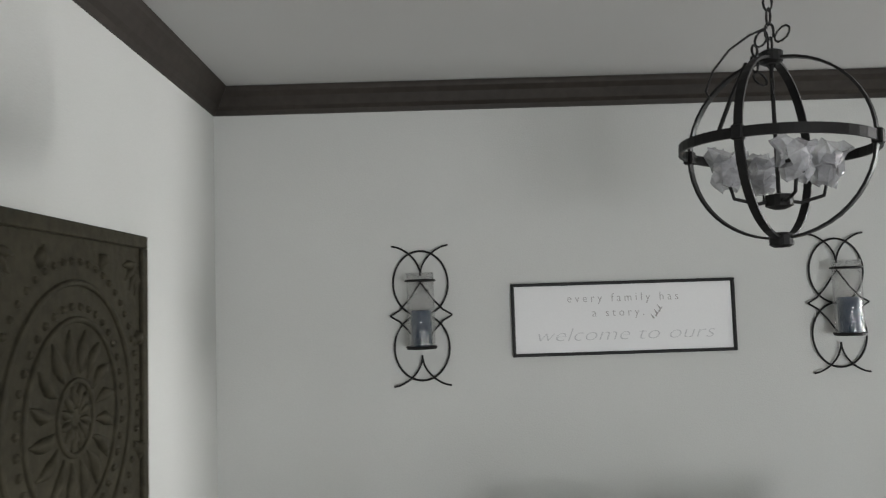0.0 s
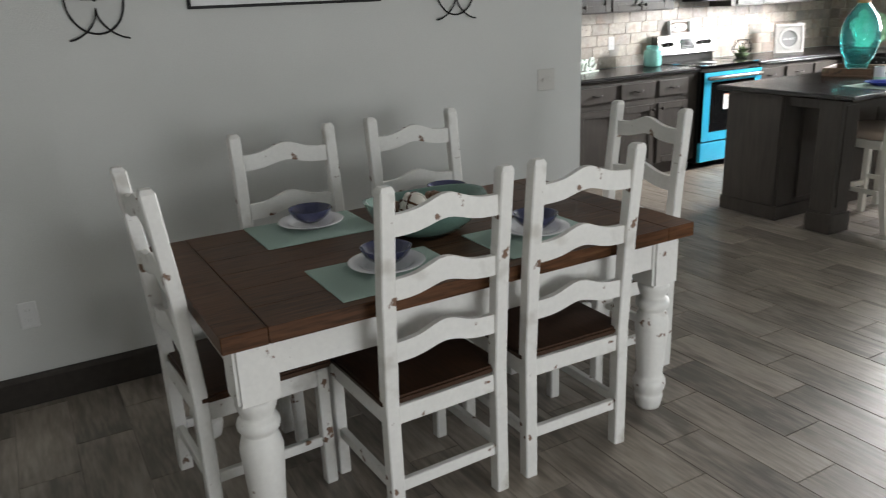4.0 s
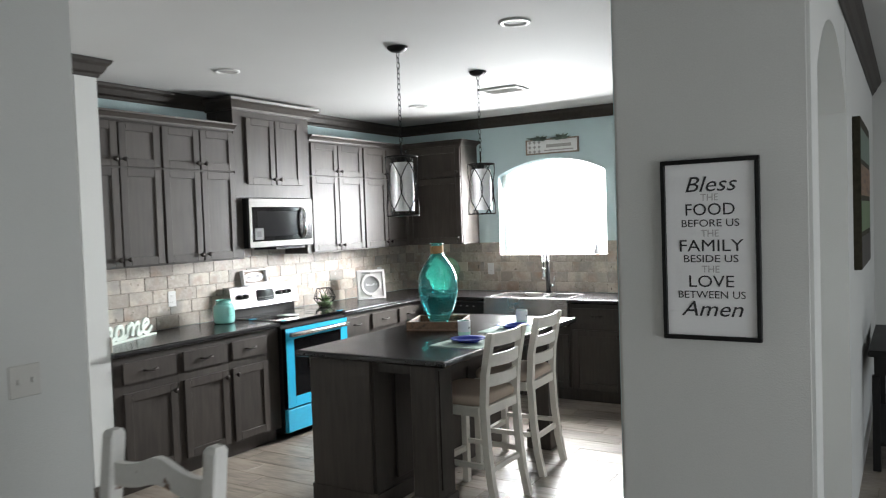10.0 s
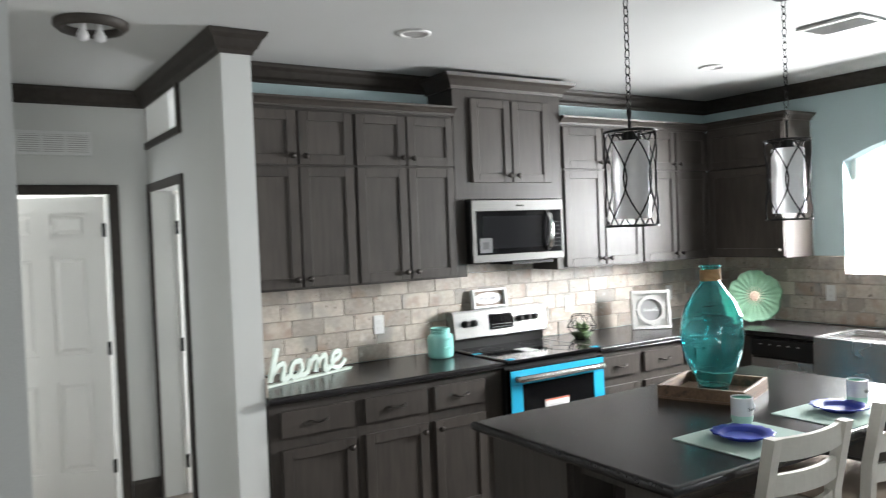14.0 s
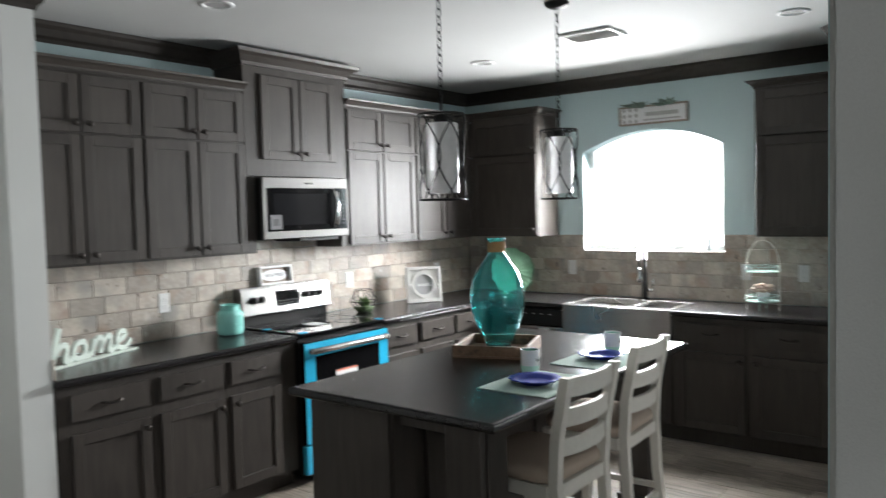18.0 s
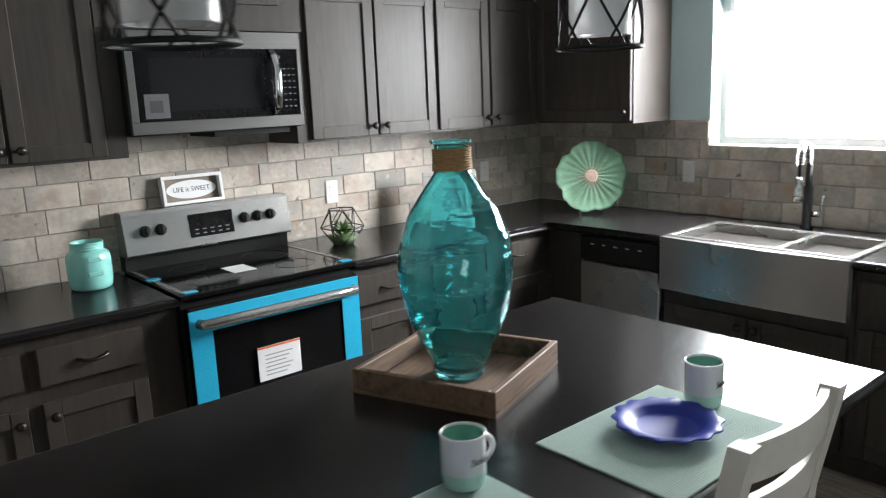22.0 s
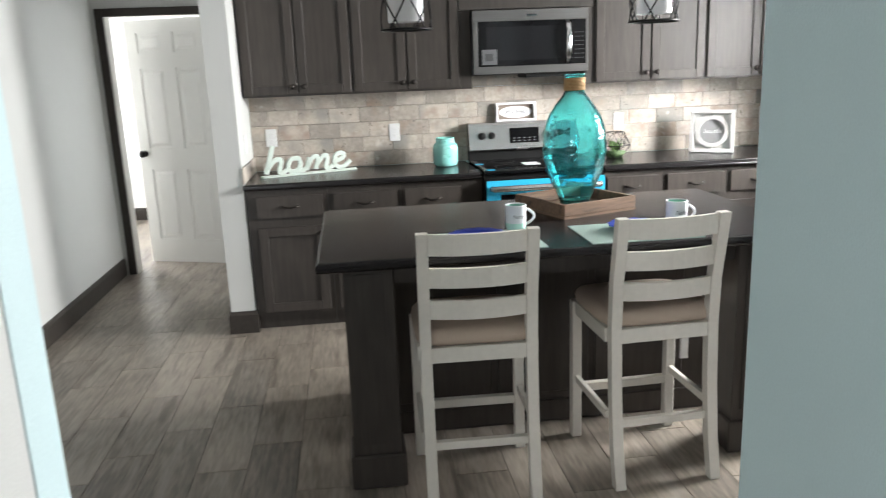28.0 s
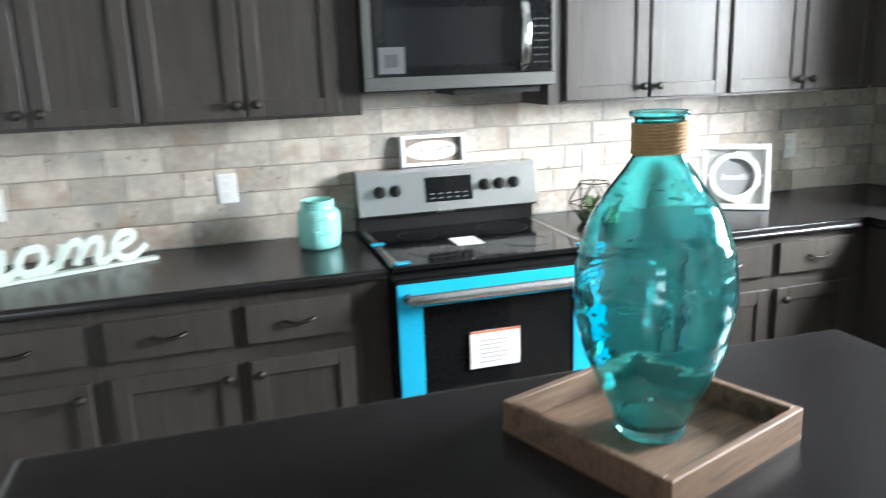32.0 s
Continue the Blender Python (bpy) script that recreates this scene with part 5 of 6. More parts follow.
for k in range(22):
    a, e, l_ = k * 2.4, 0.35 + 0.9 * random.random(), 0.035 + 0.025 * random.random()
    bm = bmesh.new()
    tip = Vector((math.cos(a) * math.cos(e), math.sin(a) * math.cos(e), math.sin(e))) * l_
    tube(bm, [Vector((0, 0, 0.03)), Vector((0, 0, 0.03)) + tip * 0.6, Vector((0, 0, 0.03)) + tip], [0.004, 0.0065, 0.001], 5)
    part("leaf", bm, M_SUCC, gt, smooth=True)
bm = bmesh.new()
lathe(bm, [(0.034, 0.002), (0.055, 0.03), (0.02, 0.034)], seg=12)
part("moss", bm, M_LEAF, gt, smooth=True)

pl = thing("glass_platter", "pale green glass flower platter standing upright in the corner", "platter", pose(7.258, 4.68, 0.915, 0, 0, -52))
bm = bmesh.new()
seg, R_ = 96, 0.192
rings = []
for q, d in ((0.03, 0.030), (0.15, 0.034), (0.3, 0.022), (0.42, 0.025), (0.5, 0.018), (0.65, 0.018), (0.8, 0.008), (0.93, -0.002), (1.0, -0.014)):
    ring = []
    for j in range(seg):
        a = 2 * math.pi * j / seg
        lob = 1 - 0.10 * q * q * (1 - abs(math.sin(2.5 * a + 0.5))) ** 2.2 + 0.03 * q ** 6 * (abs(math.sin(8 * a)) ** 0.7 - 0.5)
        ring.append(bm.verts.new((R_ * q * lob * math.cos(a), d + (0.0030 * math.sin(24 * a) + 0.0022 * math.sin(5 * a + 1.2) + 0.0016 * math.sin(41 * a)) * (0.2 < q < 0.97), R_ + 0.012 + R_ * q * lob * math.sin(a))))
    rings.append(ring)
for A, C in zip(rings, rings[1:]):
    for j in range(seg):
        bm.faces.new((A[j], A[(j + 1) % seg], C[(j + 1) % seg], C[j]))
bm.faces.new(rings[0])
geom = bmesh.ops.solidify(bm, geom=list(bm.faces), thickness=0.005)
for v in bm.verts:
    y, z = v.co.y, v.co.z
    v.co.y = y + z * 0.22
dish = part("dish", bm, M_GREENGLASS, pl, smooth=True)
bm = bmesh.new()
for k in range(18):
    a = 2 * math.pi * k / 18
    tube(bm, [(0.014 * math.cos(a), 0.018, R_ + 0.012 + 0.014 * math.sin(a)), (0.072 * math.cos(a), 0.011, R_ + 0.012 + 0.072 * math.sin(a))], [0.0028, 0.0010], 5)
lathe(bm, [(0.036, 0.0), (0.028, 0.009), (0.002, 0.012)], 0, 0, 14, cap=False)
for v in bm.verts:
    if v.co.z < 0.1:
        v.co = Vector((v.co.x, 0.022 - v.co.z, R_ + 0.012 + v.co.y))
for v in bm.verts:
    v.co.y += v.co.z * 0.22
part("stamens", bm, M_PINK, pl, "peach centre")
bm = bmesh.new()
for s in (-1, 1):
    tube(bm, [(s * 0.06, -0.04, 0.03), (s * 0.06, -0.04, 0.004), (s * 0.06, 0.12, 0.004), (s * 0.03, 0.10, 0.16)], 0.0035, 6)
part("wire_stand", bm, M_CHROME, pl)

ts = thing("tiered_stand", "two-tier pale green wire stand with a peach flower in a cup", "stand", pose(7.28, 2.69, 0.915))
for z in (0.06, 0.26):
    for dz in (0.0, 0.035):
        bm = bmesh.new()
        tube(bm, [(0.105 * math.cos(a * math.pi / 16), 0.105 * math.sin(a * math.pi / 16), z + dz) for a in range(32)], 0.003, 5, closed=True)
        part("rim", bm, M_STAND, ts)
    bm = bmesh.new()
    for k in range(16):
        a = 2 * math.pi * k / 16
        tube(bm, [((0.105 + 0.008 * math.sin(s * 0.9)) * math.cos(a + 0.06 * math.sin(s)), (0.105 + 0.008 * math.sin(s * 0.9)) * math.sin(a + 0.06 * math.sin(s)), z + 0.035 * s / 6) for s in range(7)], 0.0022, 4)
    tagged(part("scrollwork", bm, M_STAND, ts), kind="stuff")
    bm = bmesh.new()
    lathe(bm, [(0.002, z - 0.003), (0.105, z - 0.003), (0.105, z), (0.002, z)], seg=28)
    part("tray", bm, M_STAND, ts)
bm = bmesh.new()
tube(bm, [(0, 0.105 * math.cos(a), 0.30 + 0.17 * math.sin(a)) for a in [math.pi * i / 16 for i in range(17)]], 0.0045, 6)
for s in (-1, 1):
    tube(bm, [(0, s * 0.105, 0.0), (0, s * 0.105, 0.30)], 0.0045, 6)
part("hoop", bm, M_PALEWOOD, ts)
bm = bmesh.new()
for s in (-1, 1):
    tube(bm, [(s * 0.08, 0, 0.0), (s * 0.08, 0, 0.06)], 0.004, 6)
part("feet", bm, M_STAND, ts)
cup = thing("flower_cup", "small white cup with a peach paper flower on the stand", "cup", pose(7.28, 2.69, 0.976))
bm = bmesh.new()
lathe(bm, [(0.035, 0), (0.04, 0.06), (0.036, 0.06), (0.03, 0.01)], seg=20)
part("cup", bm, M_CHINA, cup, smooth=True)
for k in range(12):
    bm = bmesh.new()
    a, e = k * 2.4, 0.3 + 0.09 * k
    c = Vector((math.cos(a) * 0.035, math.sin(a) * 0.045, 0.085 + 0.018 * math.sin(k)))
    bmesh.ops.create_icosphere(bm, subdivisions=2, radius=0.024, matrix=Matrix.Translation(c) @ Matrix.Diagonal((1.2, 1.2, 0.55, 1)))
    part("petal", bm, M_PINK, cup, smooth=True)
vs_ = thing("sill_vase", "small white bottle vase with dry sprigs on the window sill", "vase", pose(7.645, 3.17, WS + 0.002))
bm = bmesh.new()
lathe(bm, [(0.025, 0), (0.028, 0.01), (0.028, 0.06), (0.014, 0.085), (0.014, 0.10)], seg=16)
part("bottle", bm, M_CHINA, vs_, smooth=True)
for k in range(7):
    bm = bmesh.new()
    tube(bm, [(0, 0, 0.09), (0.012 * math.cos(k), 0.012 * math.sin(k), 0.12), (0.025 * math.cos(k), 0.025 * math.sin(k), 0.145)], [0.0015, 0.003, 0.004], 5)
    part("sprig", bm, M_GREYLEAF, vs_)


def outlet(m, switch=False, label="white outlet cover plate on the wall"):
    o = thing("wall_plate", label, "switch" if switch else "outlet", m, "outlets and switches")
    part("plate", bx(-0.036, 0.036, -0.006, 0.0, -0.058, 0.058, bevel=0.003), M_PLASTIC, o)
    if switch:
        part("rocker", bx(-0.016, 0.016, -0.010, -0.0055, -0.033, 0.033, bevel=0.003), M_PLASTIC, o)
    else:
        for dz in (-0.022, 0.022):
            s = part("socket", bx(-0.016, 0.016, -0.008, -0.0055, dz - 0.014, dz + 0.014, bevel=0.004), M_PLASTIC, o)
            for dx in (-0.006, 0.006):
                part("slot", bx(dx - 0.001, dx + 0.001, -0.0086, -0.0078, dz - 0.005, dz + 0.005), M_GREYINK, s)
    return o


YT = YB - 0.012
for x in (3.645, 4.46, 6.02, 7.09):
    outlet(pose(x, YT, 1.133))
XT = XW - 0.012
for y in (4.29, 2.50):
    outlet(pose(XT, y, 1.14, 0, 0, R))
outlet(pose(XT, 2.885, 1.14, 0, 0, R), True, "white switch plate on the tiles")
outlet(pose(-0.51, YD, 0.40), label="white outlet cover plate low on the wall")
sw = thing("wall_switch", "pale almond double switch plate near the wall end", "switch", pose(2.165, YD, 1.135))
part("plate", bx(-0.058, 0.058, -0.006, 0.0, -0.058, 0.058, bevel=0.003), M_SWITCH, sw)
for dx in (-0.026, 0.026):
    part("toggle", bx(dx - 0.005, dx + 0.005, -0.015, -0.0055, -0.010, 0.010, bevel=0.002), M_SWITCH, sw)
outlet(pose(3.516, 5.0, 1.13, 0, 0, 90), True, "white switch plate on the wall end")

# sign over the window
ws = thing("window_sign", "narrow wooden sign with grey lettering and leaves above the window", "sign", pose(XW, 3.578, 2.34, 0, 0, R))
w2, h2 = 0.275, 0.073
for b in ((-w2, w2, -0.025, 0.0, -h2, -h2 + 0.012), (-w2, w2, -0.025, 0.0, h2 - 0.012, h2), (-w2, -w2 + 0.012, -0.025, 0.0, -h2 + 0.012, h2 - 0.012), (w2 - 0.012, w2, -0.025, 0.0, -h2 + 0.012, h2 - 0.012)):
    part("frame_side", bx(*b, bevel=0.001), M_SIGNWOOD, ws)
part("board", bx(-w2 + 0.01, w2 - 0.01, -0.012, -0.002, -h2 + 0.01, h2 - 0.01), M_PAPER, ws)
for i in range(3):
    for j in range(3):
        bm = bmesh.new()
        cx, cz = -0.235 + i * 0.05, -0.045 + j * 0.045
        prism(bm, [(cx + 0.016, cz), (cx, cz + 0.018), (cx - 0.016, cz), (cx, cz - 0.018)], 0, 0.003)
        for v in bm.verts:
            v.co = Vector((v.co.x, -0.0125 - v.co.z, v.co.y))
        part("damask_mark", bm, M_GREYINK, ws)
part("script_bar", bx(-0.06, 0.20, -0.0145, -0.0125, -0.012, 0.018), M_GREYINK, ws, "grey script lettering")
part("small_print", bx(-0.08, 0.22, -0.0145, -0.0125, -0.045, -0.034), M_GREYINK, ws)
for cx in (-0.12, 0.11):
    for k in range(12):
        a = math.pi * (0.05 + 0.9 * k / 11)
        bm = bmesh.new()
        l_ = 0.085 + 0.04 * random.random()
        d = Vector((math.cos(a), -0.25 - 0.3 * random.random(), 0.30 * math.sin(a) - 0.1 + 0.3 * random.random()))
        s0 = Vector((cx, -0.028, h2 - 0.012))
        tube(bm, [s0, s0 + d * l_ * 0.5, s0 + d * l_], [0.003, 0.013, 0.001], 6)
        part("leaf", bm, M_GREYLEAF, ws, smooth=True)

# window: frame, sash and glass
wd = thing("window_1", "arched white window with a meeting rail, bright with daylight", "window", kind="structure")
part("sill", bx(XW - 0.002, XW + 0.15, W0, W1, WS, WS + 0.002), M_WHITE, wd)
bm = bmesh.new()
for b in ((XW + 0.09, XW + 0.13, W0 + 0.001, W0 + 0.04, WS + 0.003, WT + 0.02), (XW + 0.09, XW + 0.13, W1 - 0.04, W1 - 0.001, WS + 0.003, WT + 0.02), (XW + 0.09, XW + 0.13, W0 + 0.04, W1 - 0.04, WS + 0.003, WS + 0.04)):
    box(bm, *b)
part("window_frame", bm, M_WHITE, wd)
part("meeting_rail", bx(XW + 0.095, XW + 0.112, W0 + 0.04, W1 - 0.04, 1.752, 1.764), M_WHITE, wd)
gl = part("pane", bx(XW + 0.108, XW + 0.112, W0 + 0.04, W1 - 0.04, WS + 0.04, WP), M_CLEAR, wd)
gl.visible_shadow = False
for nm, x0, x1, z0, z1 in (("window_2", 0.5, 3.0, 0.0, 2.05), ("window_3", 5.3, 7.7, 0.9, 2.4)):
    wd = thing(nm, "wide white framed window on the south side", "window", kind="structure")
    bm = bmesh.new()
    for b in ((x0, x0 + 0.06, -3.10, -3.04, z0, z1), (x1 - 0.06, x1, -3.10, -3.04, z0, z1), (x0 + 0.06, x1 - 0.06, -3.10, -3.04, z0, z0 + 0.06), (x0 + 0.06, x1 - 0.06, -3.10, -3.04, z1 - 0.06, z1), ((x0 + x1) / 2 - 0.03, (x0 + x1) / 2 + 0.03, -3.10, -3.04, z0 + 0.06, z1 - 0.06)):
        box(bm, *b)
    part("window_frame", bm, M_WHITE, wd)

# ---- ceiling fixtures ----
for x, y in ((6.42, 4.35), (6.45, 2.30), (4.24, 4.42), (4.33, 2.37)):
    d = thing("recessed_light", "white recessed ceiling light, switched off", "ceiling light", pose(x, y, CEIL), "recessed lights")
    bm = bmesh.new()
    lathe(bm, [(0.085, -0.001), (0.085, -0.006), (0.066, -0.010), (0.060, -0.003), (0.058, -0.001)], seg=28, cap=False)
    part("trim_ring", bm, M_PLASTIC, d, smooth=True)
    bm = bmesh.new()
    lathe(bm, [(0.060, -0.0012), (0.030, -0.0030), (0.002, -0.0030)], seg=24, cap=False)
    part("lens", bm, M_GREYINK, d)
vt = thing("ceiling_vent", "white slatted air vent in the kitchen ceiling", "vent", pose(6.15, 3.36, CEIL))
for b in ((-0.12, 0.12, -0.17, -0.148, -0.016, -0.001), (-0.12, 0.12, 0.148, 0.17, -0.016, -0.001), (-0.12, -0.098, -0.1475, 0.1475, -0.016, -0.001), (0.098, 0.12, -0.1475, 0.1475, -0.016, -0.001)):
    part("frame_side", bx(*b, bevel=0.003), M_PLASTIC, vt)
# flat dark sheet: the shade between the slats is put into its colour
part("backing", bx(-0.0975, 0.0975, -0.1475, 0.1475, -0.003, -0.001), M_DIM, vt, "dark sheet for the shade behind the slats")
for i in range(8):
    sl = part("slat", bx(-0.0105, 0.0105, -0.147, 0.147, -0.001, 0.001), M_PLASTIC, vt)
    sl.matrix_basis = pose(-0.0835 + i * 0.0238, 0, -0.0105, 0, 32, 0)
sm = thing("smoke_detector", "round white smoke detector on the ceiling", "smoke detector", pose(3.0, 2.28, CEIL))
bm = bmesh.new()
lathe(bm, [(0.068, -0.001), (0.068, -0.018), (0.060, -0.030), (0.040, -0.036), (0.002, -0.036)], seg=28, cap=False)
part("case", bm, M_PLASTIC, sm, smooth=True)
bm = bmesh.new()
lathe(bm, [(0.02, -0.036), (0.018, -0.042), (0.002, -0.042)], seg=16, cap=False)
part("button", bm, M_PLASTIC, sm, smooth=True)
hl = thing("hall_ceiling_light", "dark oval ceiling light in the hall with a bare bulb", "ceiling light", pose(2.83, 4.85, CEIL))
bm = bmesh.new()
lathe(bm, [(0.155, -0.001), (0.155, -0.022), (0.135, -0.04), (0.115, -0.035), (0.112, -0.006)], seg=36, cap=False)
part("ring", bm, M_TRIM, hl, smooth=True)
bm = bmesh.new()
lathe(bm, [(0.112, -0.003), (0.002, -0.004)], seg=28, cap=False)
part("plate", bm, M_PLASTIC, hl)
for s in (-1, 1):
    bm = bmesh.new()
    lathe(bm, [(0.014, -0.005), (0.014, -0.035), (0.026, -0.06), (0.024, -0.078), (0.004, -0.088)], s * 0.035, 0, 14)
    part("bulb", bm, M_FROST, hl, smooth=True)
hv = thing("hall_vent", "white return-air grille over the hall door", "vent", pose(2.70, 6.46, 2.335))
bm = bmesh.new()
for b in ((-0.36, 0.34, -0.012, 0, -0.075, -0.055), (-0.36, 0.34, -0.012, 0, 0.055, 0.075), (-0.36, -0.34, -0.012, 0, -0.055, 0.055), (0.32, 0.34, -0.012, 0, -0.055, 0.055)):
    box(bm, *b, bevel=0.002)
for i in range(4):
    x = -0.215 + i * 0.135
    box(bm, x - 0.008, x + 0.008, -0.010, 0, -0.055, 0.055)
part("frame", bm, M_PLASTIC, hv)
part("backing", bx(-0.34, 0.32, -0.003, -0.001, -0.055, 0.055), M_GREYINK, hv)
for i in range(8):
    part("slat", bx(-0.34, 0.32, -0.008, -0.0035, -0.050 + i * 0.0135, -0.042 + i * 0.0135), M_PLASTIC, hv)

# ---- dining room ----
dt = thing("dining_table", "farmhouse dining table with a dark wooden top and white turned legs", "table", pose(0.800, 2.226, 0, 0, 0, 0.6))
TX, TY = 0.868, 0.488
for i in range(6):
    y0 = -TY + i * 2 * TY / 6
    part("top_board", bx(-TX + 0.13, TX - 0.13, y0 + 0.0002, y0 + 2 * TY / 6 - 0.0002, 0.715, 0.765, bevel=0.001), M_TABLEWOOD, dt)
for s in (-1, 1):
    x0, x1 = sorted((s * (TX - 0.129), s * TX))
    part("breadboard_end", bx(x0, x1, -TY, TY, 0.714, 0.765, bevel=0.003), M_TABLEWOOD, dt)
for s in (-1, 1):
    y0, y1 = sorted((s * (TY - 0.075), s * (TY - 0.05)))
    part("apron", bx(-TX + 0.13, TX - 0.13, y0, y1, 0.60, 0.713), M_CHAIRWHITE, dt)
    x0, x1 = sorted((s * (TX - 0.075), s * (TX - 0.05)))
    part("end_apron", bx(x0, x1, -TY + 0.13, TY - 0.13, 0.60, 0.713), M_CHAIRWHITE, dt)
for sx in (-1, 1):
    for sy in (-1, 1):
        bm = bmesh.new()
        cx, cy = sx * (TX - 0.095), sy * (TY - 0.095)
        lathe(bm, curve_profile([(0.045, 0.0), (0.052, 0.03), (0.055, 0.05), (0.052, 0.065), (0.060, 0.085), (0.063, 0.11), (0.056, 0.13), (0.050, 0.145), (0.056, 0.24), (0.062, 0.33), (0.063, 0.37), (0.054, 0.405), (0.048, 0.415), (0.060, 0.43), (0.063, 0.445), (0.058, 0.46), (0.046, 0.47), (0.052, 0.485), (0.060, 0.51), (0.056, 0.525)], 2), cx, cy, 24)
        lg = part("leg", bm, M_CHAIRWHITE, dt, smooth=True)
        part("leg_block", bx(cx - 0.062, cx + 0.062, cy - 0.062, cy + 0.062, 0.525, 0.713, bevel=0.01, seg=2), M_CHAIRWHITE, lg)


def dining_chair(m):
    c = thing("dining_chair", "distressed white ladder-back chair with a dark wooden seat", "chair", m, "chairs round the table")
    # local: back at y = 0, the seat towards +y
    for sx in (-1, 1):
        bm = bmesh.new()
        prof = [(0.0, 0.0), (0.0, 0.46), (-0.022, 0.80), (-0.055, 1.10), (-0.057, 1.115)]
        for i, ((ya, za), (yb, zb)) in enumerate(zip(prof, prof[1:])):
            ra, rb = (0.0225, 0.0225) if i < 3 else (0.0225, 0.015)
            xc = sx * 0.195
            v = [bm.verts.new(p) for p in ((xc - ra, ya - ra, za), (xc + ra, ya - ra, za), (xc + ra, ya + ra, za), (xc - ra, ya + ra, za), (xc - rb, yb - rb, zb), (xc + rb, yb - rb, zb), (xc + rb, yb + rb, zb), (xc - rb, yb + rb, zb))]
            for q in ((0, 1, 5, 4), (1, 2, 6, 5), (2, 3, 7, 6), (3, 0, 4, 7)) + (((0, 3, 2, 1),) if i == 0 else ()) + (((4, 5, 6, 7),) if i == 3 else ()):
                bm.faces.new([v[k] for k in q])
        bmesh.ops.remove_doubles(bm, verts=bm.verts, dist=0.0005)
        bmesh.ops.bevel(bm, geom=[e for e in bm.edges if abs(e.verts[0].co.z - e.verts[1].co.z) > 0.1], offset=0.004, segments=1, affect="EDGES")
        part("back_post", bm, M_CHAIRWHITE, c)
        xc = sx * 0.20
        part("front_leg", bx(xc - 0.02, xc + 0.02, 0.375, 0.415, 0.0, 0.435, bevel=0.004), M_CHAIRWHITE, c)
        part("side_rail", bx(xc - 0.012, xc + 0.012, 0.023, 0.375, 0.375, 0.435, bevel=0.002), M_CHAIRWHITE, c)
        part("side_stretcher", bx(xc - 0.012, xc + 0.012, 0.023, 0.375, 0.15, 0.185, bevel=0.003), M_CHAIRWHITE, c)
    part("front_rail", bx(-0.18, 0.18, 0.385, 0.405, 0.375, 0.435, bevel=0.002), M_CHAIRWHITE, c)
    part("back_rail", bx(-0.172, 0.172, -0.012, 0.012, 0.375, 0.435, bevel=0.002), M_CHAIRWHITE, c)
    part("back_stretcher", bx(-0.172, 0.172, -0.011, 0.011, 0.14, 0.18, bevel=0.003), M_CHAIRWHITE, c)
    for zc, y in ((1.010, -0.045), (0.818, -0.024), (0.622, -0.011)):
        bm = bmesh.new()
        n = 16
        up, lo = [], []
        for i in range(n + 1):
            f = 2 * i / n - 1
            x = 0.174 * f
            wave = 0.034 * math.exp(-(f / 0.42) ** 2)
            up.append((x, zc + 0.022 + wave))
            lo.append((x, zc - 0.040 + wave * 0.75))
        prism(bm, lo + up[::-1], -0.010, 0.010)
        for v in bm.verts:
            v.co = Vector((v.co.x, y + v.co.z, v.co.y))
        part("back_slat", bm, M_CHAIRWHITE, c)
    part("seat", bx(-0.222, 0.222, -0.005, 0.43, 0.436, 0.462, bevel=0.007, seg=2), M_SEATWOOD, c, "dark wooden seat")
    return c


ch = dining_chair(pose(0.584, 1.705, 0, 0, 0, 2))
copy_thing(ch, pose(1.100, 1.718, 0, 0, 0, -1))
copy_thing(ch, pose(0.502, 2.757, 0, 0, 0, 181))
copy_thing(ch, pose(1.084, 2.765, 0, 0, 0, 180))
copy_thing(ch, pose(-0.095, 2.245, 0, 0, 0, -87))
copy_thing(ch, pose(1.885, 2.265, 0, 0, 0, 91))


def bowl(m):
    b = thing("bowl", "small dark blue-violet speckled bowl on a white plate", "bowl", m, "bowls on the table")
    bm = bmesh.new()
    lathe(bm, curve_profile([(0.03, 0.0), (0.045, 0.008), (0.070, 0.03), (0.082, 0.052), (0.080, 0.053), (0.066, 0.034), (0.04, 0.014), (0.002, 0.011)], 2), seg=28)
    part("body", bm, M_NAVY, b, smooth=True)
    for k in range(26):
        a = 2.4 * k
        r = 0.014 + 0.056 * ((k * 0.618) % 1)
        z = 0.0135 + max(0, (r - 0.04)) ** 1.3 * 0.95 + 0.0015
        bm = bmesh.new()
        bmesh.ops.create_circle(bm, cap_ends=True, segments=6, radius=0.0038, matrix=pose(r * math.cos(a), r * math.sin(a), z))
        bmesh.ops.solidify(bm, geom=list(bm.faces), thickness=0.001)
        part("speckle", bm, M_GREYINK, b)
    return b


first = None
for x, y in ((0.490, 2.545), (0.515, 1.93), (1.115, 1.955), (1.09, 2.54)):
    placemat(x - 0.215, x + 0.215, y - 0.16, y + 0.16, 0.7655, "placemats on the table")
    plate(pose(x + 0.015, y + 0.03, 0.7705), mat=M_CHINA, label="white round plate on a mint placemat", r=0.125, group="plates on the table", wave=0.0)
    if first is None:
        first = bowl(pose(x + 0.015, y + 0.03, 0.786))
    else:
        copy_thing(first, pose(x + 0.015, y + 0.03, 0.786))
bb_ = thing("centre_bowl", "large oblong celadon bowl in the middle of the table", "bowl", pose(0.835, 2.255, 0.766, 0, 0, 0))
bm = bmesh.new()
lathe(bm, curve_profile([(0.07, 0.0), (0.11, 0.006), (0.165, 0.055), (0.195, 0.115), (0.198, 0.12), (0.188, 0.118), (0.155, 0.06), (0.10, 0.018), (0.002, 0.016)], 2), seg=40)
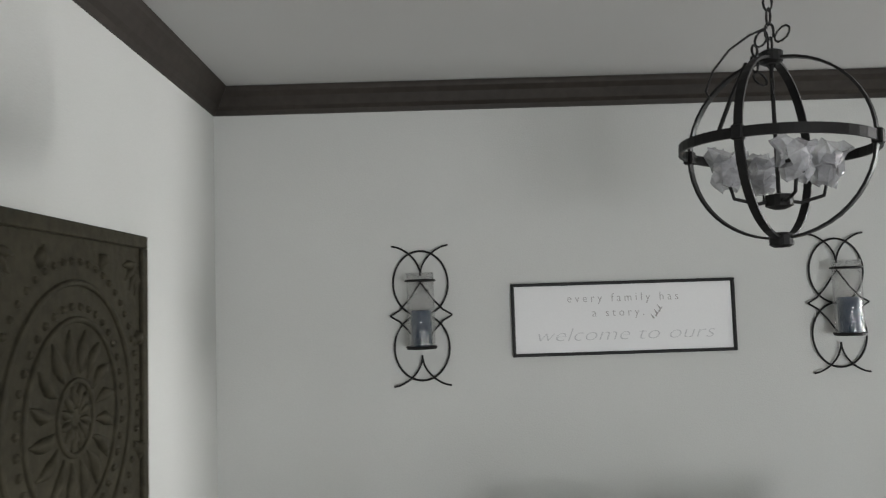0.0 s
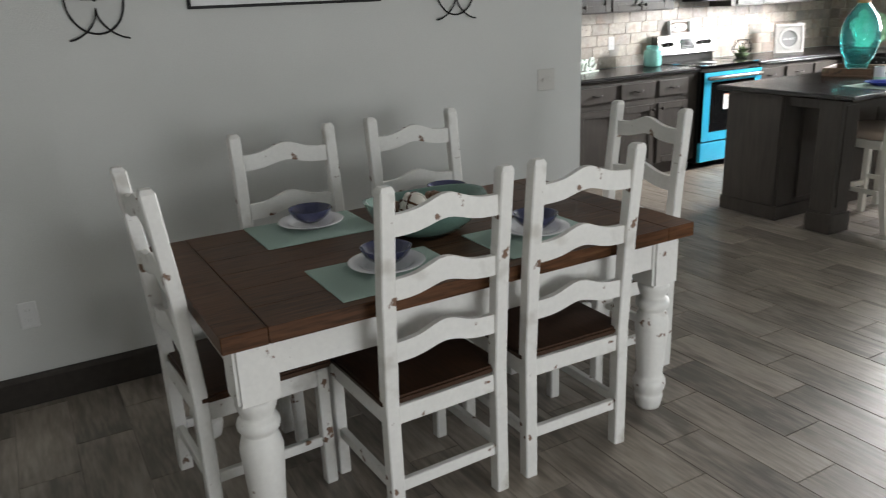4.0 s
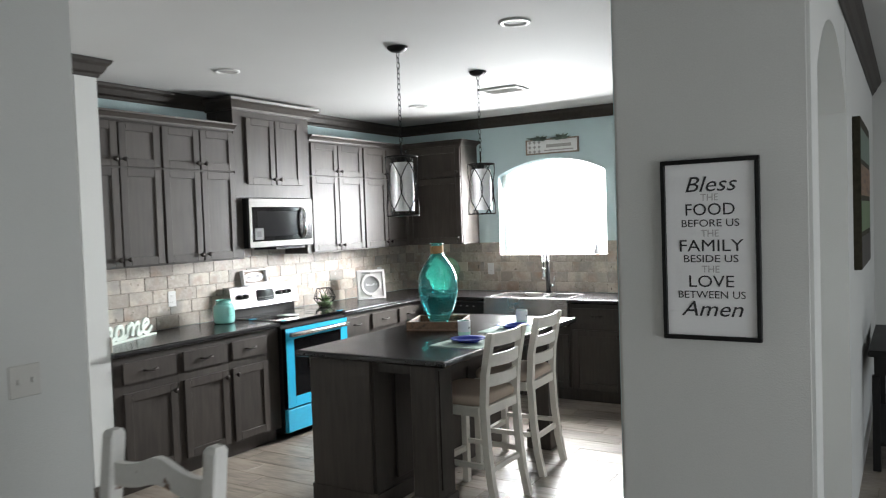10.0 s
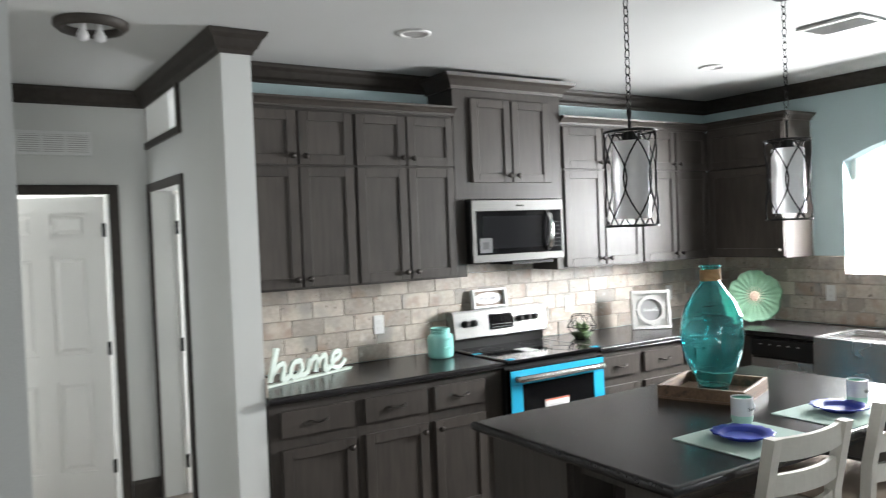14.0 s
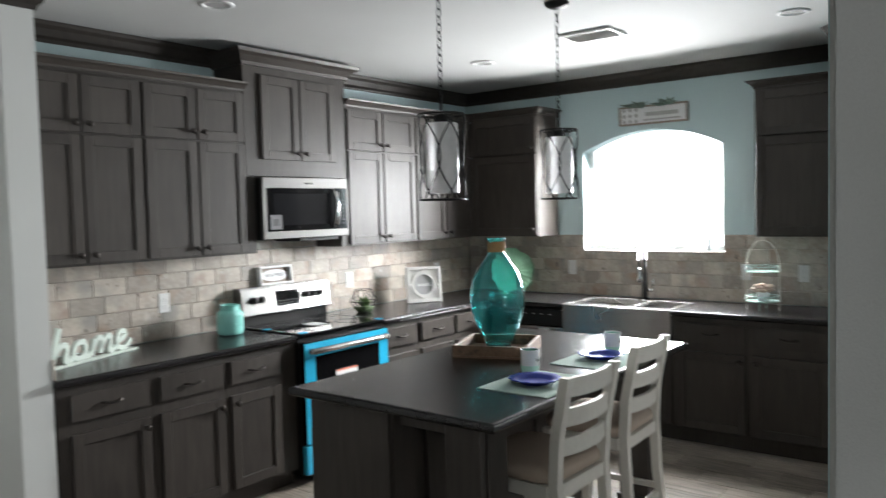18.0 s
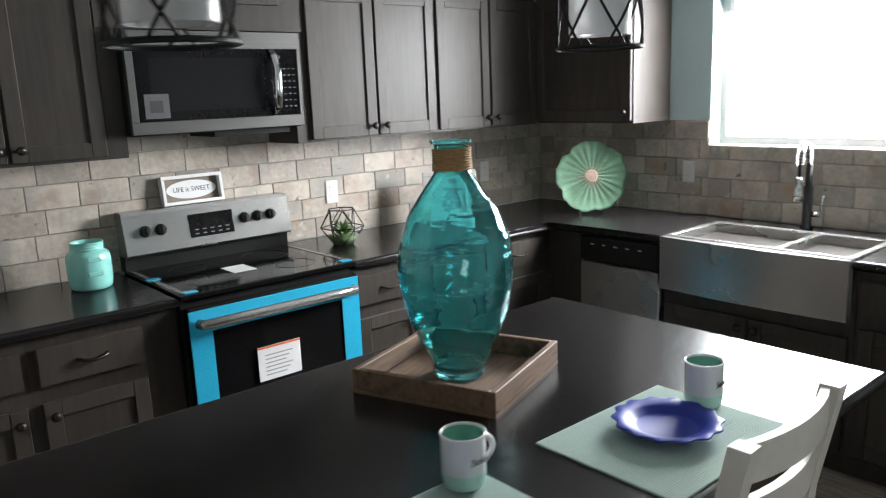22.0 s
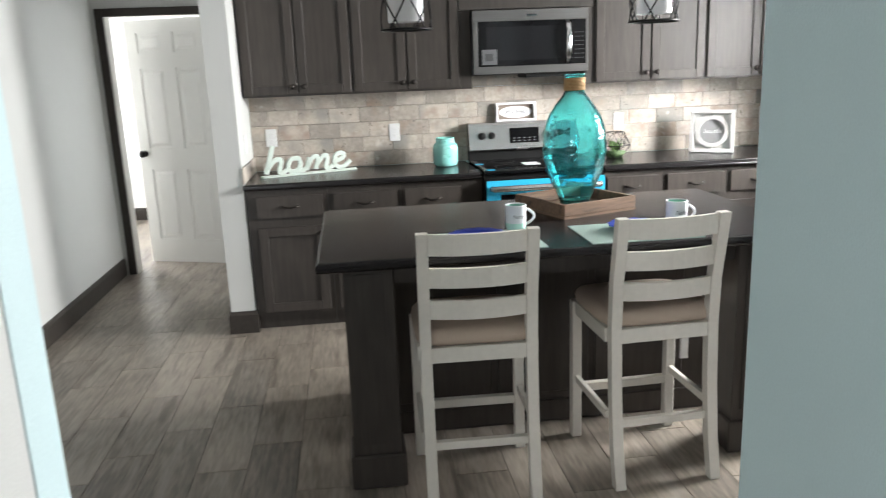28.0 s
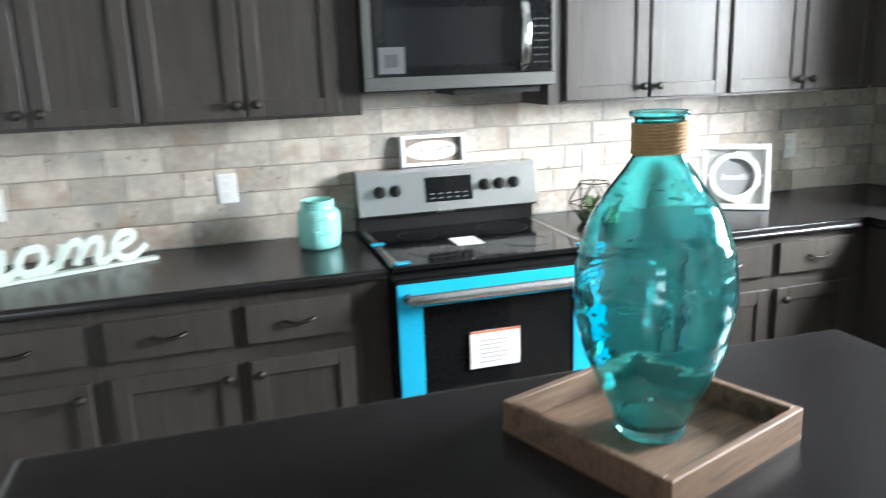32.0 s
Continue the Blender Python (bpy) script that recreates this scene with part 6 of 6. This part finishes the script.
for v in bm.verts:
    a = math.atan2(v.co.y, v.co.x)
    v.co.x *= 1.18
    v.co.z *= 1 + 0.10 * math.cos(2 * a) * (v.co.z > 0.05)
part("body", bm, M_CELADON, bb_, smooth=True)
for k, (x, y, z, r, mt) in enumerate(((-0.06, -0.02, 0.105, 0.052, M_PALEWOOD), (0.05, 0.03, 0.085, 0.05, M_TRAYWOOD), (0.02, -0.07, 0.08, 0.045, M_PALEWOOD), (0.11, -0.03, 0.08, 0.04, M_TABLEWOOD), (-0.10, 0.06, 0.075, 0.04, M_TRAYWOOD))):
    d = thing("decor_ball", "woven wooden decor ball lying in the bowl", "ball", pose(0.835 + x, 2.255 + y, 0.766 + z), "balls in the bowl")
    bm = bmesh.new()
    bmesh.ops.create_icosphere(bm, subdivisions=3, radius=r * 0.95)
    part("core", bm, mt, d, smooth=True)
    for q in range(6):
        bm = bmesh.new()
        mq = pose(0, 0, 0, 33 * q + 20, 51 * q, 17 * q).to_3x3()
        tube(bm, [mq @ Vector((r * math.cos(a), r * math.sin(a), 0)) for a in [2 * math.pi * i / 20 for i in range(20)]], r * 0.09, 5, closed=True)
        part("strand", bm, mt if q % 2 else M_TABLEWOOD, d, smooth=True)

# chandelier
CZ = 2.157
cl = thing("orb_chandelier", "black iron orb chandelier with plastic-wrapped shades, hung from a chain", "chandelier", pose(0.841, 2.079, CZ))
OR = 0.223
def band(bm, r, w, th, m, seg=48):
    """A flat hoop of radius r, width w and thickness th, turned by m."""
    rings = []
    for i in range(seg):
        a = 2 * math.pi * i / seg
        rings.append([bm.verts.new(m @ Vector(((r + o) * math.cos(a), (r + o) * math.sin(a), z))) for o, z in ((-th / 2, -w / 2), (th / 2, -w / 2), (th / 2, w / 2), (-th / 2, w / 2))])
    for i in range(seg):
        A, C = rings[i], rings[(i + 1) % seg]
        for j in range(4):
            bm.faces.new((A[j], A[(j + 1) % 4], C[(j + 1) % 4], C[j]))
for nm, m in (("equator_hoop", pose(0, 0, 0, 0, 3, 0)), ("hoop", pose(0, 0, 0, 90, 0, 45.5)), ("hoop", pose(0, 0, 0, 90, 0, 135.5))):
    bm = bmesh.new()
    band(bm, OR * (0.985 if nm == "hoop" else 1), 0.020 if nm == "hoop" else 0.024, 0.006, m)
    part(nm, bm, M_BLACK, cl)
for k in range(4):
    bm = bx(-0.012, 0.012, -0.013, 0.013, -0.017, 0.017, bevel=0.003)
    part("hoop_clip", bm, M_BLACK, cl).matrix_basis = pose(0, 0, 0, 0, 3, 0) @ pose(0, 0, 0, 0, 0, 45.5 + 90 * k) @ pose(OR * 0.995, 0, 0)
for z in (-OR, OR):
    bm = bmesh.new()
    lathe(bm, [(0.018, -0.018), (0.028, -0.012), (0.028, 0.012), (0.016, 0.018)], seg=14)
    for v in bm.verts:
        v.co.z += z
    part("hub", bm, M_BLACK, cl)
bm = bmesh.new()
tube(bm, [(0, 0, OR), (0, 0, -0.13)], 0.005, 8)
lathe(bm, [(0.012, -0.15), (0.032, -0.142), (0.032, -0.115), (0.008, -0.11)], seg=16)
part("centre_rod", bm, M_BLACK, cl)
for k in range(4):
    a = k * math.pi / 2 - 0.09
    bm = bmesh.new()
    tube(bm, [(0, 0, -0.125), (0.05 * math.cos(a), 0.05 * math.sin(a), -0.135), (0.105 * math.cos(a), 0.105 * math.sin(a), -0.12), (0.116 * math.cos(a), 0.116 * math.sin(a), -0.08)], 0.0045, 6)
    part("arm", bm, M_BLACK, cl, smooth=True)
    bm = bmesh.new()
    cx, cy = 0.116 * math.cos(a), 0.116 * math.sin(a)
    lathe(bm, [(0.010, -0.088), (0.024, -0.082), (0.026, -0.050), (0.022, -0.047)], cx, cy, 14)
    part("socket_cup", bm, M_BLACK, cl)
    bm = bmesh.new()
    lathe(bm, [(0.020, -0.098), (0.030, -0.084), (0.036, -0.070), (0.033, -0.056), (0.040, -0.042), (0.036, -0.028), (0.046, -0.012), (0.034, -0.004)], cx, cy, 14, cap=False)
    for v in bm.verts:
        f = 0.6 + 9 * max(v.co.z + 0.10, 0)
        v.co += Vector((noise.noise(v.co * 38), noise.noise(v.co * 41 + Vector((3, 1, 2))), 1.3 * noise.noise(v.co * 40 + Vector((7, 2, 5))))) * 0.019 * f
    part("wrapped_shade", bm, M_WRAP, cl, "shade in crumpled clear plastic")
z = CEIL - CZ - 0.035
i = 0
while z > OR + 0.01:
    bm = bmesh.new()
    tube(bm, [((0.011 if i % 2 else 0) * math.cos(a), (0 if i % 2 else 0.011) * math.cos(a), z - 0.02 + 0.022 * math.sin(a)) for a in [2 * math.pi * k / 10 for k in range(10)]], 0.003, 4, closed=True)
    part("chain_link", bm, M_BLACK, cl)
    z -= 0.036
    i += 1
bm = bmesh.new()
tube(bm, [(-0.050, 0.025, OR - 0.005), (-0.085, 0.042, OR - 0.085), (-0.122, 0.060, OR - 0.185)], 0.006, 6)
part("loose_strap", bm, M_BLACK, cl, "loose dark strap")
bm = bmesh.new()
tube(bm, [(-0.004, 0, OR + 0.075), (-0.045, 0.012, OR + 0.060), (-0.092, 0.022, OR + 0.028), (-0.132, 0.03, OR - 0.022), (-0.150, 0.036, OR - 0.07), (-0.138, 0.045, OR - 0.085)], 0.0028, 6)
part("slack_cord", bm, M_BLACK, cl, "slack black lamp cord", smooth=True)
for k, (lx, lz, tilt_) in enumerate(((-0.030, 0.040, 30), (-0.050, 0.010, 75), (-0.055, -0.025, 20), (0.022, 0.052, -40), (-0.040, -0.060, 60), (-0.015, -0.085, 10))):
    bm = bmesh.new()
    tube(bm, [(0.013 * math.cos(a), 0, 0.022 * math.sin(a)) for a in [2 * math.pi * q / 10 for q in range(10)]], 0.003, 4, closed=True)
    part("loose_link", bm, M_BLACK, cl).matrix_basis = pose(lx, -0.02 - 0.006 * (k % 3), OR + lz, 0, tilt_, 50 * k)
bm = bmesh.new()
lathe(bm, [(0.062, CEIL - CZ - 0.001), (0.062, CEIL - CZ - 0.05), (0.012, CEIL - CZ - 0.056)], seg=24)
part("ceiling_canopy", bm, M_BLACK, cl, smooth=True)


# sconces
def sconce(x):
    s = thing("wall_sconce", "black scrolled iron candle sconce with a blue candle in clear glass", "sconce", pose(x, YD, 1.755), "candle sconces on the wall")
    for zc in (0.126, -0.126):
        bm = bmesh.new()
        tube(bm, [(0.108 * math.cos(a), -0.014, zc + 0.128 * math.sin(a)) for a in [2 * math.pi * i / 36 for i in range(36)]], 0.0042, 6, closed=True)
        part("ring", bm, M_BLACK, s, smooth=True)
    bm = bmesh.new()
    for sx in (-1, 1):
        for sz in (-1, 1):
            tube(bm, [(sx * (0.112 - 0.112 * math.sin(t * math.pi / 2) ** 0.8), -0.02, sz * (0.275 - 0.12 * t ** 1.3)) for t in [i / 12 for i in range(13)]], 0.0038, 6)
            tube(bm, [(sx * 0.122, -0.02, 0), (sx * 0.085, -0.02, sz * 0.022), (sx * 0.05, -0.02, sz * 0.06), (0.0, -0.02, sz * 0.13)], 0.0038, 6)
    part("scroll", bm, M_BLACK, s, smooth=True)
    for z in (-0.118, 0.135):
        bm = bmesh.new()
        tube(bm, [(0.056 * math.cos(a), -0.092 + 0.056 * math.sin(a), z) for a in [2 * math.pi * i / 24 for i in range(24)]], 0.0045, 6, closed=True)
        tube(bm, [(0, -0.02, z), (0, -0.038, z)], 0.005, 6)
        part("holder_ring", bm, M_BLACK, s, smooth=True)
    bm = bmesh.new()
    lathe(bm, [(0.058, -0.126), (0.058, -0.121), (0.002, -0.121)], 0, -0.092, 20)
    part("pan", bm, M_BLACK, s)
    bm = bmesh.new()
    lathe(bm, [(0.053, -0.119), (0.053, 0.165), (0.0505, 0.165), (0.0505, -0.115)], 0, -0.092, 28, cap=False)
    part("glass_cylinder", bm, M_CYLINDER, s, smooth=True)
    bm = bmesh.new()
    lathe(bm, [(0.040, -0.1185), (0.040, 0.018), (0.034, 0.022), (0.003, 0.016)], 0, -0.092, 20)
    tube(bm, [(0, -0.092, 0.015), (0, -0.092, 0.03)], 0.001, 5)
    part("candle", bm, M_CANDLE, s, "dark blue pillar candle", smooth=True)
    return s


sc = sconce(-0.05)
copy_thing(sc, pose(1.60, YD, 1.755))


def framed(name, m, w, h, label, fw=0.018, depth=0.022):
    """A framed print centred on m, facing local -y."""
    f = thing(name, label, "sign", m)
    a, b = w / 2, h / 2
    for q in ((-a, a, -depth, 0, -b, -b + fw), (-a, a, -depth, 0, b - fw, b), (-a, -a + fw, -depth, 0, -b + fw, b - fw), (a - fw, a, -depth, 0, -b + fw, b - fw)):
        part("frame_side", bx(*q, bevel=0.002), M_BLACK, f)
    part("print", bx(-a + fw - 0.002, a - fw + 0.002, -0.010, -0.002, -b + fw - 0.002, b - fw + 0.002), M_PAPER, f, "white printed board")
    return f


fs = framed("family_sign", pose(0.748, YD, 1.723), 0.885, 0.287, "long black-framed white sign reading every family has a story", 0.012)
lettering("lettering", "every family has", 0.046, M_GREYINK, fs, pose(0.0, -0.0105, 0.078), 0.0005, width=0.44, thin=0.0005, gap=1.55)
lettering("lettering", "a story.", 0.046, M_GREYINK, fs, pose(-0.02, -0.0105, 0.02), 0.0005, width=0.205, thin=0.0005, gap=1.55)
lettering("lettering", "welcome to ours", 0.075, M_PALEINK, fs, pose(0.0, -0.0105, -0.065), 0.0005, 0.3, width=0.70, thin=0.0017)
for k in range(5):
    bm = bmesh.new()
    x0, z0 = 0.12 + 0.007 * k, -0.008 + 0.009 * k
    tube(bm, [(x0, -0.0105, z0), (x0 + (0.014 if k % 2 else -0.012), -0.0108, z0 + 0.018)], [0.004, 0.001], 5)
    part("printed_sprig", bm, M_GREYINK, fs)
bs = framed("blessing_sign", pose(3.371, 1.192, 1.519, 0, 0, R), 0.325, 0.622, "tall black-framed white sign with a table blessing in black lettering", 0.015)
for t, z, s_, wd_, sh, mt in (("Bless", 0.222, 0.075, 0.170, 0.3, M_INK), ("THE", 0.178, 0.034, 0.058, 0, M_GREYINK), ("FOOD", 0.136, 0.058, 0.162, 0, M_INK), ("BEFORE US", 0.090, 0.036, 0.190, 0, M_INK), ("THE", 0.055, 0.034, 0.058, 0, M_GREYINK), ("FAMILY", 0.012, 0.058, 0.210, 0, M_INK), ("BESIDE US", -0.032, 0.036, 0.180, 0, M_INK), ("THE", -0.068, 0.034, 0.058, 0, M_GREYINK), ("LOVE", -0.111, 0.058, 0.148, 0, M_INK), ("BETWEEN US", -0.156, 0.036, 0.222, 0, M_INK), ("Amen", -0.206, 0.075, 0.205, 0.3, M_INK)):
    lettering("lettering", t, s_, mt, bs, pose(0, -0.0105, z), 0.0005, sh, width=wd_)

# carved panel on the side wall
cp = thing("carved_panel", "dark carved wooden medallion panel on the side wall", "wall panel", pose(XL, 2.045, 1.572, 0, 0, 90))
hw, hh = 0.415, 0.450
part("board", bx(-hw, hw, -0.032, 0.0, -hh, hh), M_CARVED, cp)
for q in ((-hw, hw, -0.045, -0.0325, hh - 0.035, hh), (-hw, hw, -0.045, -0.0325, -hh, -hh + 0.035), (-hw, -hw + 0.035, -0.045, -0.0325, -hh + 0.035, hh - 0.035), (hw - 0.035, hw, -0.045, -0.0325, -hh + 0.035, hh - 0.035)):
    part("frame_side", bx(*q, bevel=0.003), M_CARVED, cp)
for r in (0.36, 0.255):
    bm = bmesh.new()
    n = int(r * 150)
    for k in range(n):
        a = 2 * math.pi * k / n
        lathe(bm, [(0.011, 0), (0.009, 0.006), (0.003, 0.010)], r * math.cos(a), r * math.sin(a), 6)
    for v in bm.verts:
        v.co = Vector((v.co.x, -0.0325 - v.co.z, v.co.y))
    tagged(part("bead_ring", bm, M_CARVED, cp), kind="stuff")
for r, t in ((0.31, 0.008), (0.225, 0.008), (0.085, 0.007)):
    bm = bmesh.new()
    tube(bm, [(r * math.cos(a * math.pi / 32), -0.034, r * math.sin(a * math.pi / 32)) for a in range(64)], t, 6, closed=True)
    part("carved_ring", bm, M_CARVED, cp, smooth=True)
for n, r0, r1, w in ((12, 0.02, 0.078, 0.012), (16, 0.10, 0.205, 0.018), (8, 0.37, 0.415, 0.02)):
    for k in range(n):
        a = 2 * math.pi * (k + 0.5) / n
        bm = bmesh.new()
        pts = [(q * math.cos(a + 0.05 * math.sin(j)), -0.033, q * math.sin(a + 0.05 * math.sin(j))) for j, q in enumerate([r0 + (r1 - r0) * i / 4 for i in range(5)])]
        tube(bm, pts, [0.002, w * 0.6, w, w * 0.7, 0.002], 6)
        part("carved_leaf", bm, M_CARVED, cp, smooth=True)
for sx in (-1, 1):
    for sz in (-1, 1):
        for k in range(4):
            a = math.atan2(sz, sx) + (k - 1.5) * 0.45
            bm = bmesh.new()
            c = Vector((sx * 0.385, -0.033, sz * 0.40)) - Vector((sx * 0.03, 0, sz * 0.03))
            tube(bm, [c, c - Vector((math.cos(a), 0, math.sin(a))) * 0.05, c - Vector((math.cos(a), 0, math.sin(a))) * 0.09], [0.004, 0.014, 0.002], 6)
            part("corner_leaf", bm, M_CARVED, cp, smooth=True)

# ---- seen past the arch: living room side ----
cv = thing("canvas_picture", "dark landscape canvas on the living room wall", "picture", pose(5.9, 0.875, 1.72))
part("canvas", bx(-0.5, 0.5, -0.04, 0, -0.42, 0.42, bevel=0.003), M_CARVED, cv)
for i in range(4):
    part("painted_band", bx(-0.498, 0.498, -0.0415, -0.0402, -0.41 + i * 0.2, -0.24 + i * 0.2), (M_TRIM, M_LEAF, M_TRAYWOOD, M_GREYLEAF)[i], cv)
ct = thing("console_table", "black console table against the living room wall", "table", pose(6.6, 0.64, 0))
part("top", bx(-0.6, 0.6, -0.2, 0.2, 0.72, 0.76, bevel=0.004), M_BLACK, ct)
part("drawer_box", bx(-0.56, 0.56, -0.17, 0.17, 0.60, 0.72), M_BLACK, ct)
part("shelf", bx(-0.56, 0.56, -0.17, 0.17, 0.16, 0.18), M_BLACK, ct)
for sx in (-1, 1):
    for sy in (-1, 1):
        x, y = sx * 0.55, sy * 0.16
        part("leg", bx(x - 0.022, x + 0.022, y - 0.022, y + 0.022, 0, 0.60, bevel=0.003), M_BLACK, ct)
pt = thing("white_pot", "white ceramic pot on the console table", "pot", pose(6.25, 0.62, 0.76))
bm = bmesh.new()
lathe(bm, [(0.06, 0), (0.09, 0.03), (0.10, 0.12), (0.06, 0.20), (0.055, 0.20), (0.09, 0.12)], seg=24)
part("body", bm, M_CHINA, pt, smooth=True)

# ---- tiles, last ----
def tile_mesh(w, h, d, k):
    bm = bmesh.new()
    box(bm, 0, w, -d, 0, 0, h, bevel=0.0022)
    for v in bm.verts:
        if v.co.y < -d + 0.004:
            v.co.y += noise.noise(Vector((v.co.x * 9 + k * 7, v.co.z * 9, k))) * 0.0012
            if min(v.co.x, w - v.co.x) < 0.006:
                v.co.x += noise.noise(Vector((v.co.z * 8, k * 3.1, 2))) * 0.0007
    me = finish("tile", bm, M_TILE)
    return me


def tile_wall(name, m, length, z0, z1, label, skip=None, mortar=None):
    g = thing(name, label, "tiled wall", m, kind="structure")
    for i, q in enumerate(mortar or [(0, length, z0, z1)]):
        part("mortar", bx(q[0], q[1], -0.004, -0.0005, q[2], q[3]), M_MORTAR, g)
    TW, TH, J = 0.2, 0.0985, 0.003
    variants = [tile_mesh(TW - J, TH - J, 0.011, k) for k in range(6)]
    cut = {}
    row, z = 0, z0
    while z < z1 - 0.02:
        h = min(TH - J, z1 - z - 0.001)
        x = 0.0 if row % 2 == 0 else -TW / 2
        x += (0.0, 0.03, -0.02, 0.015, -0.035)[row % 5]
        while x < length:
            a, b = max(x, 0), min(x + TW - J, length)
            if b - a > 0.02 and not (skip and skip((a + b) / 2, z + h / 2)):
                if b - a > TW - J - 0.001 and h > TH - J - 0.001:
                    me = random.choice(variants)
                else:
                    key = (round(b - a, 3), round(h, 3))
                    if key not in cut:
                        cut[key] = tile_mesh(b - a, h, 0.011, len(cut) + 9)
                    me = cut[key]
                ob = new("tile", me)
                ob.parent = g
                ob.location = (a, 0, z)
            x += TW
        z += TH
        row += 1
    return g


tile_wall("backsplash_back", pose(3.517, YB, 0), 4.08, 0.916, 1.409, "aged beige and grey brick-shaped tiles behind the range")
tile_wall("backsplash_range", pose(4.900, YB, 0), 0.818, 1.4105, 1.52, "aged beige and grey brick-shaped tiles behind the microwave")
WA, WB = YB - 0.013 - W1, YB - 0.013 - W0
tile_wall("backsplash_window", pose(XW, YB - 0.013, 0, 0, 0, R), WA, 0.916, 1.409, "aged beige and grey brick-shaped tiles beside the window")
tile_wall("backsplash_window", pose(XW, YB - 0.013 - WA, 0, 0, 0, R), WB - WA, 0.916, WS, "aged beige and grey brick-shaped tiles below the window")
tile_wall("backsplash_window", pose(XW, YB - 0.013 - WB, 0, 0, 0, R), 3.14 - WB, 0.916, 1.409, "aged beige and grey brick-shaped tiles beside the pantry")
side = thing("backsplash_side", "short row of brick-shaped tiles on the wall end", "tiled wall", pose(3.516, 4.74, 0, 0, 0, 90), kind="structure")
for i in range(3):
    ob = new("tile", tile_mesh(0.197, 0.0955, 0.011, 41 + i))
    ob.parent = side
    ob.location = (0.003 + i * 0.2, 0, 0.917)

# floor planks of wood-look tile, laid along y
PW, PL, PJ = 0.205, 0.615, 0.003
def plank_mesh(w, l):
    bm = bmesh.new()
    box(bm, 0, w, 0, l, -0.011, 0.0, bevel=0.0012)
    return finish("plank", bm, M_FLOOR)


fl = thing("floor", "grey-brown wood-look plank tiles with thin grout lines", "floor", kind="structure")
full = plank_mesh(PW - PJ, PL - PJ)
near, rest = [], []
x, col = -1.05, 0
while x < 8.15:
    y = -3.32 + (0.0, 0.207, 0.41)[col % 3]
    while y < 9.0:
        cx, cy = x + PW / 2, y + PL / 2
        inside = -0.95 < cx < 8.1 and -3.4 < y
        if inside:
            (near if (1.2 < cx < 7.2 and 0.0 < cy < 4.9 or -0.9 < cx <= 1.2 and 0.8 < cy < 3.4) else rest).append((x, y))
        y += PL
    x += PW
    col += 1
for p in near[:300]:
    ob = new("plank", full)
    ob.parent = fl
    ob.location = (p[0], p[1], 0)
rest += near[300:]
verts, faces = [], []
for px, py in rest:
    k = len(verts)
    verts += [(px + a, py + b, c) for a, b, c in ((0, 0, -0.01), (PW - PJ, 0, -0.01), (PW - PJ, PL - PJ, -0.01), (0, PL - PJ, -0.01), (0, 0, 0), (PW - PJ, 0, 0), (PW - PJ, PL - PJ, 0), (0, PL - PJ, 0))]
    faces += [(k + 4, k + 5, k + 6, k + 7), (k, k + 1, k + 5, k + 4), (k + 1, k + 2, k + 6, k + 5), (k + 2, k + 3, k + 7, k + 6), (k + 3, k, k + 4, k + 7)]
me = bpy.data.meshes.new("far_planks")
me.from_pydata(verts, [], faces)
me.materials.append(M_FLOOR)
ob = new("far_planks", me)
ob.parent = fl
tagged(ob, kind="stuff")
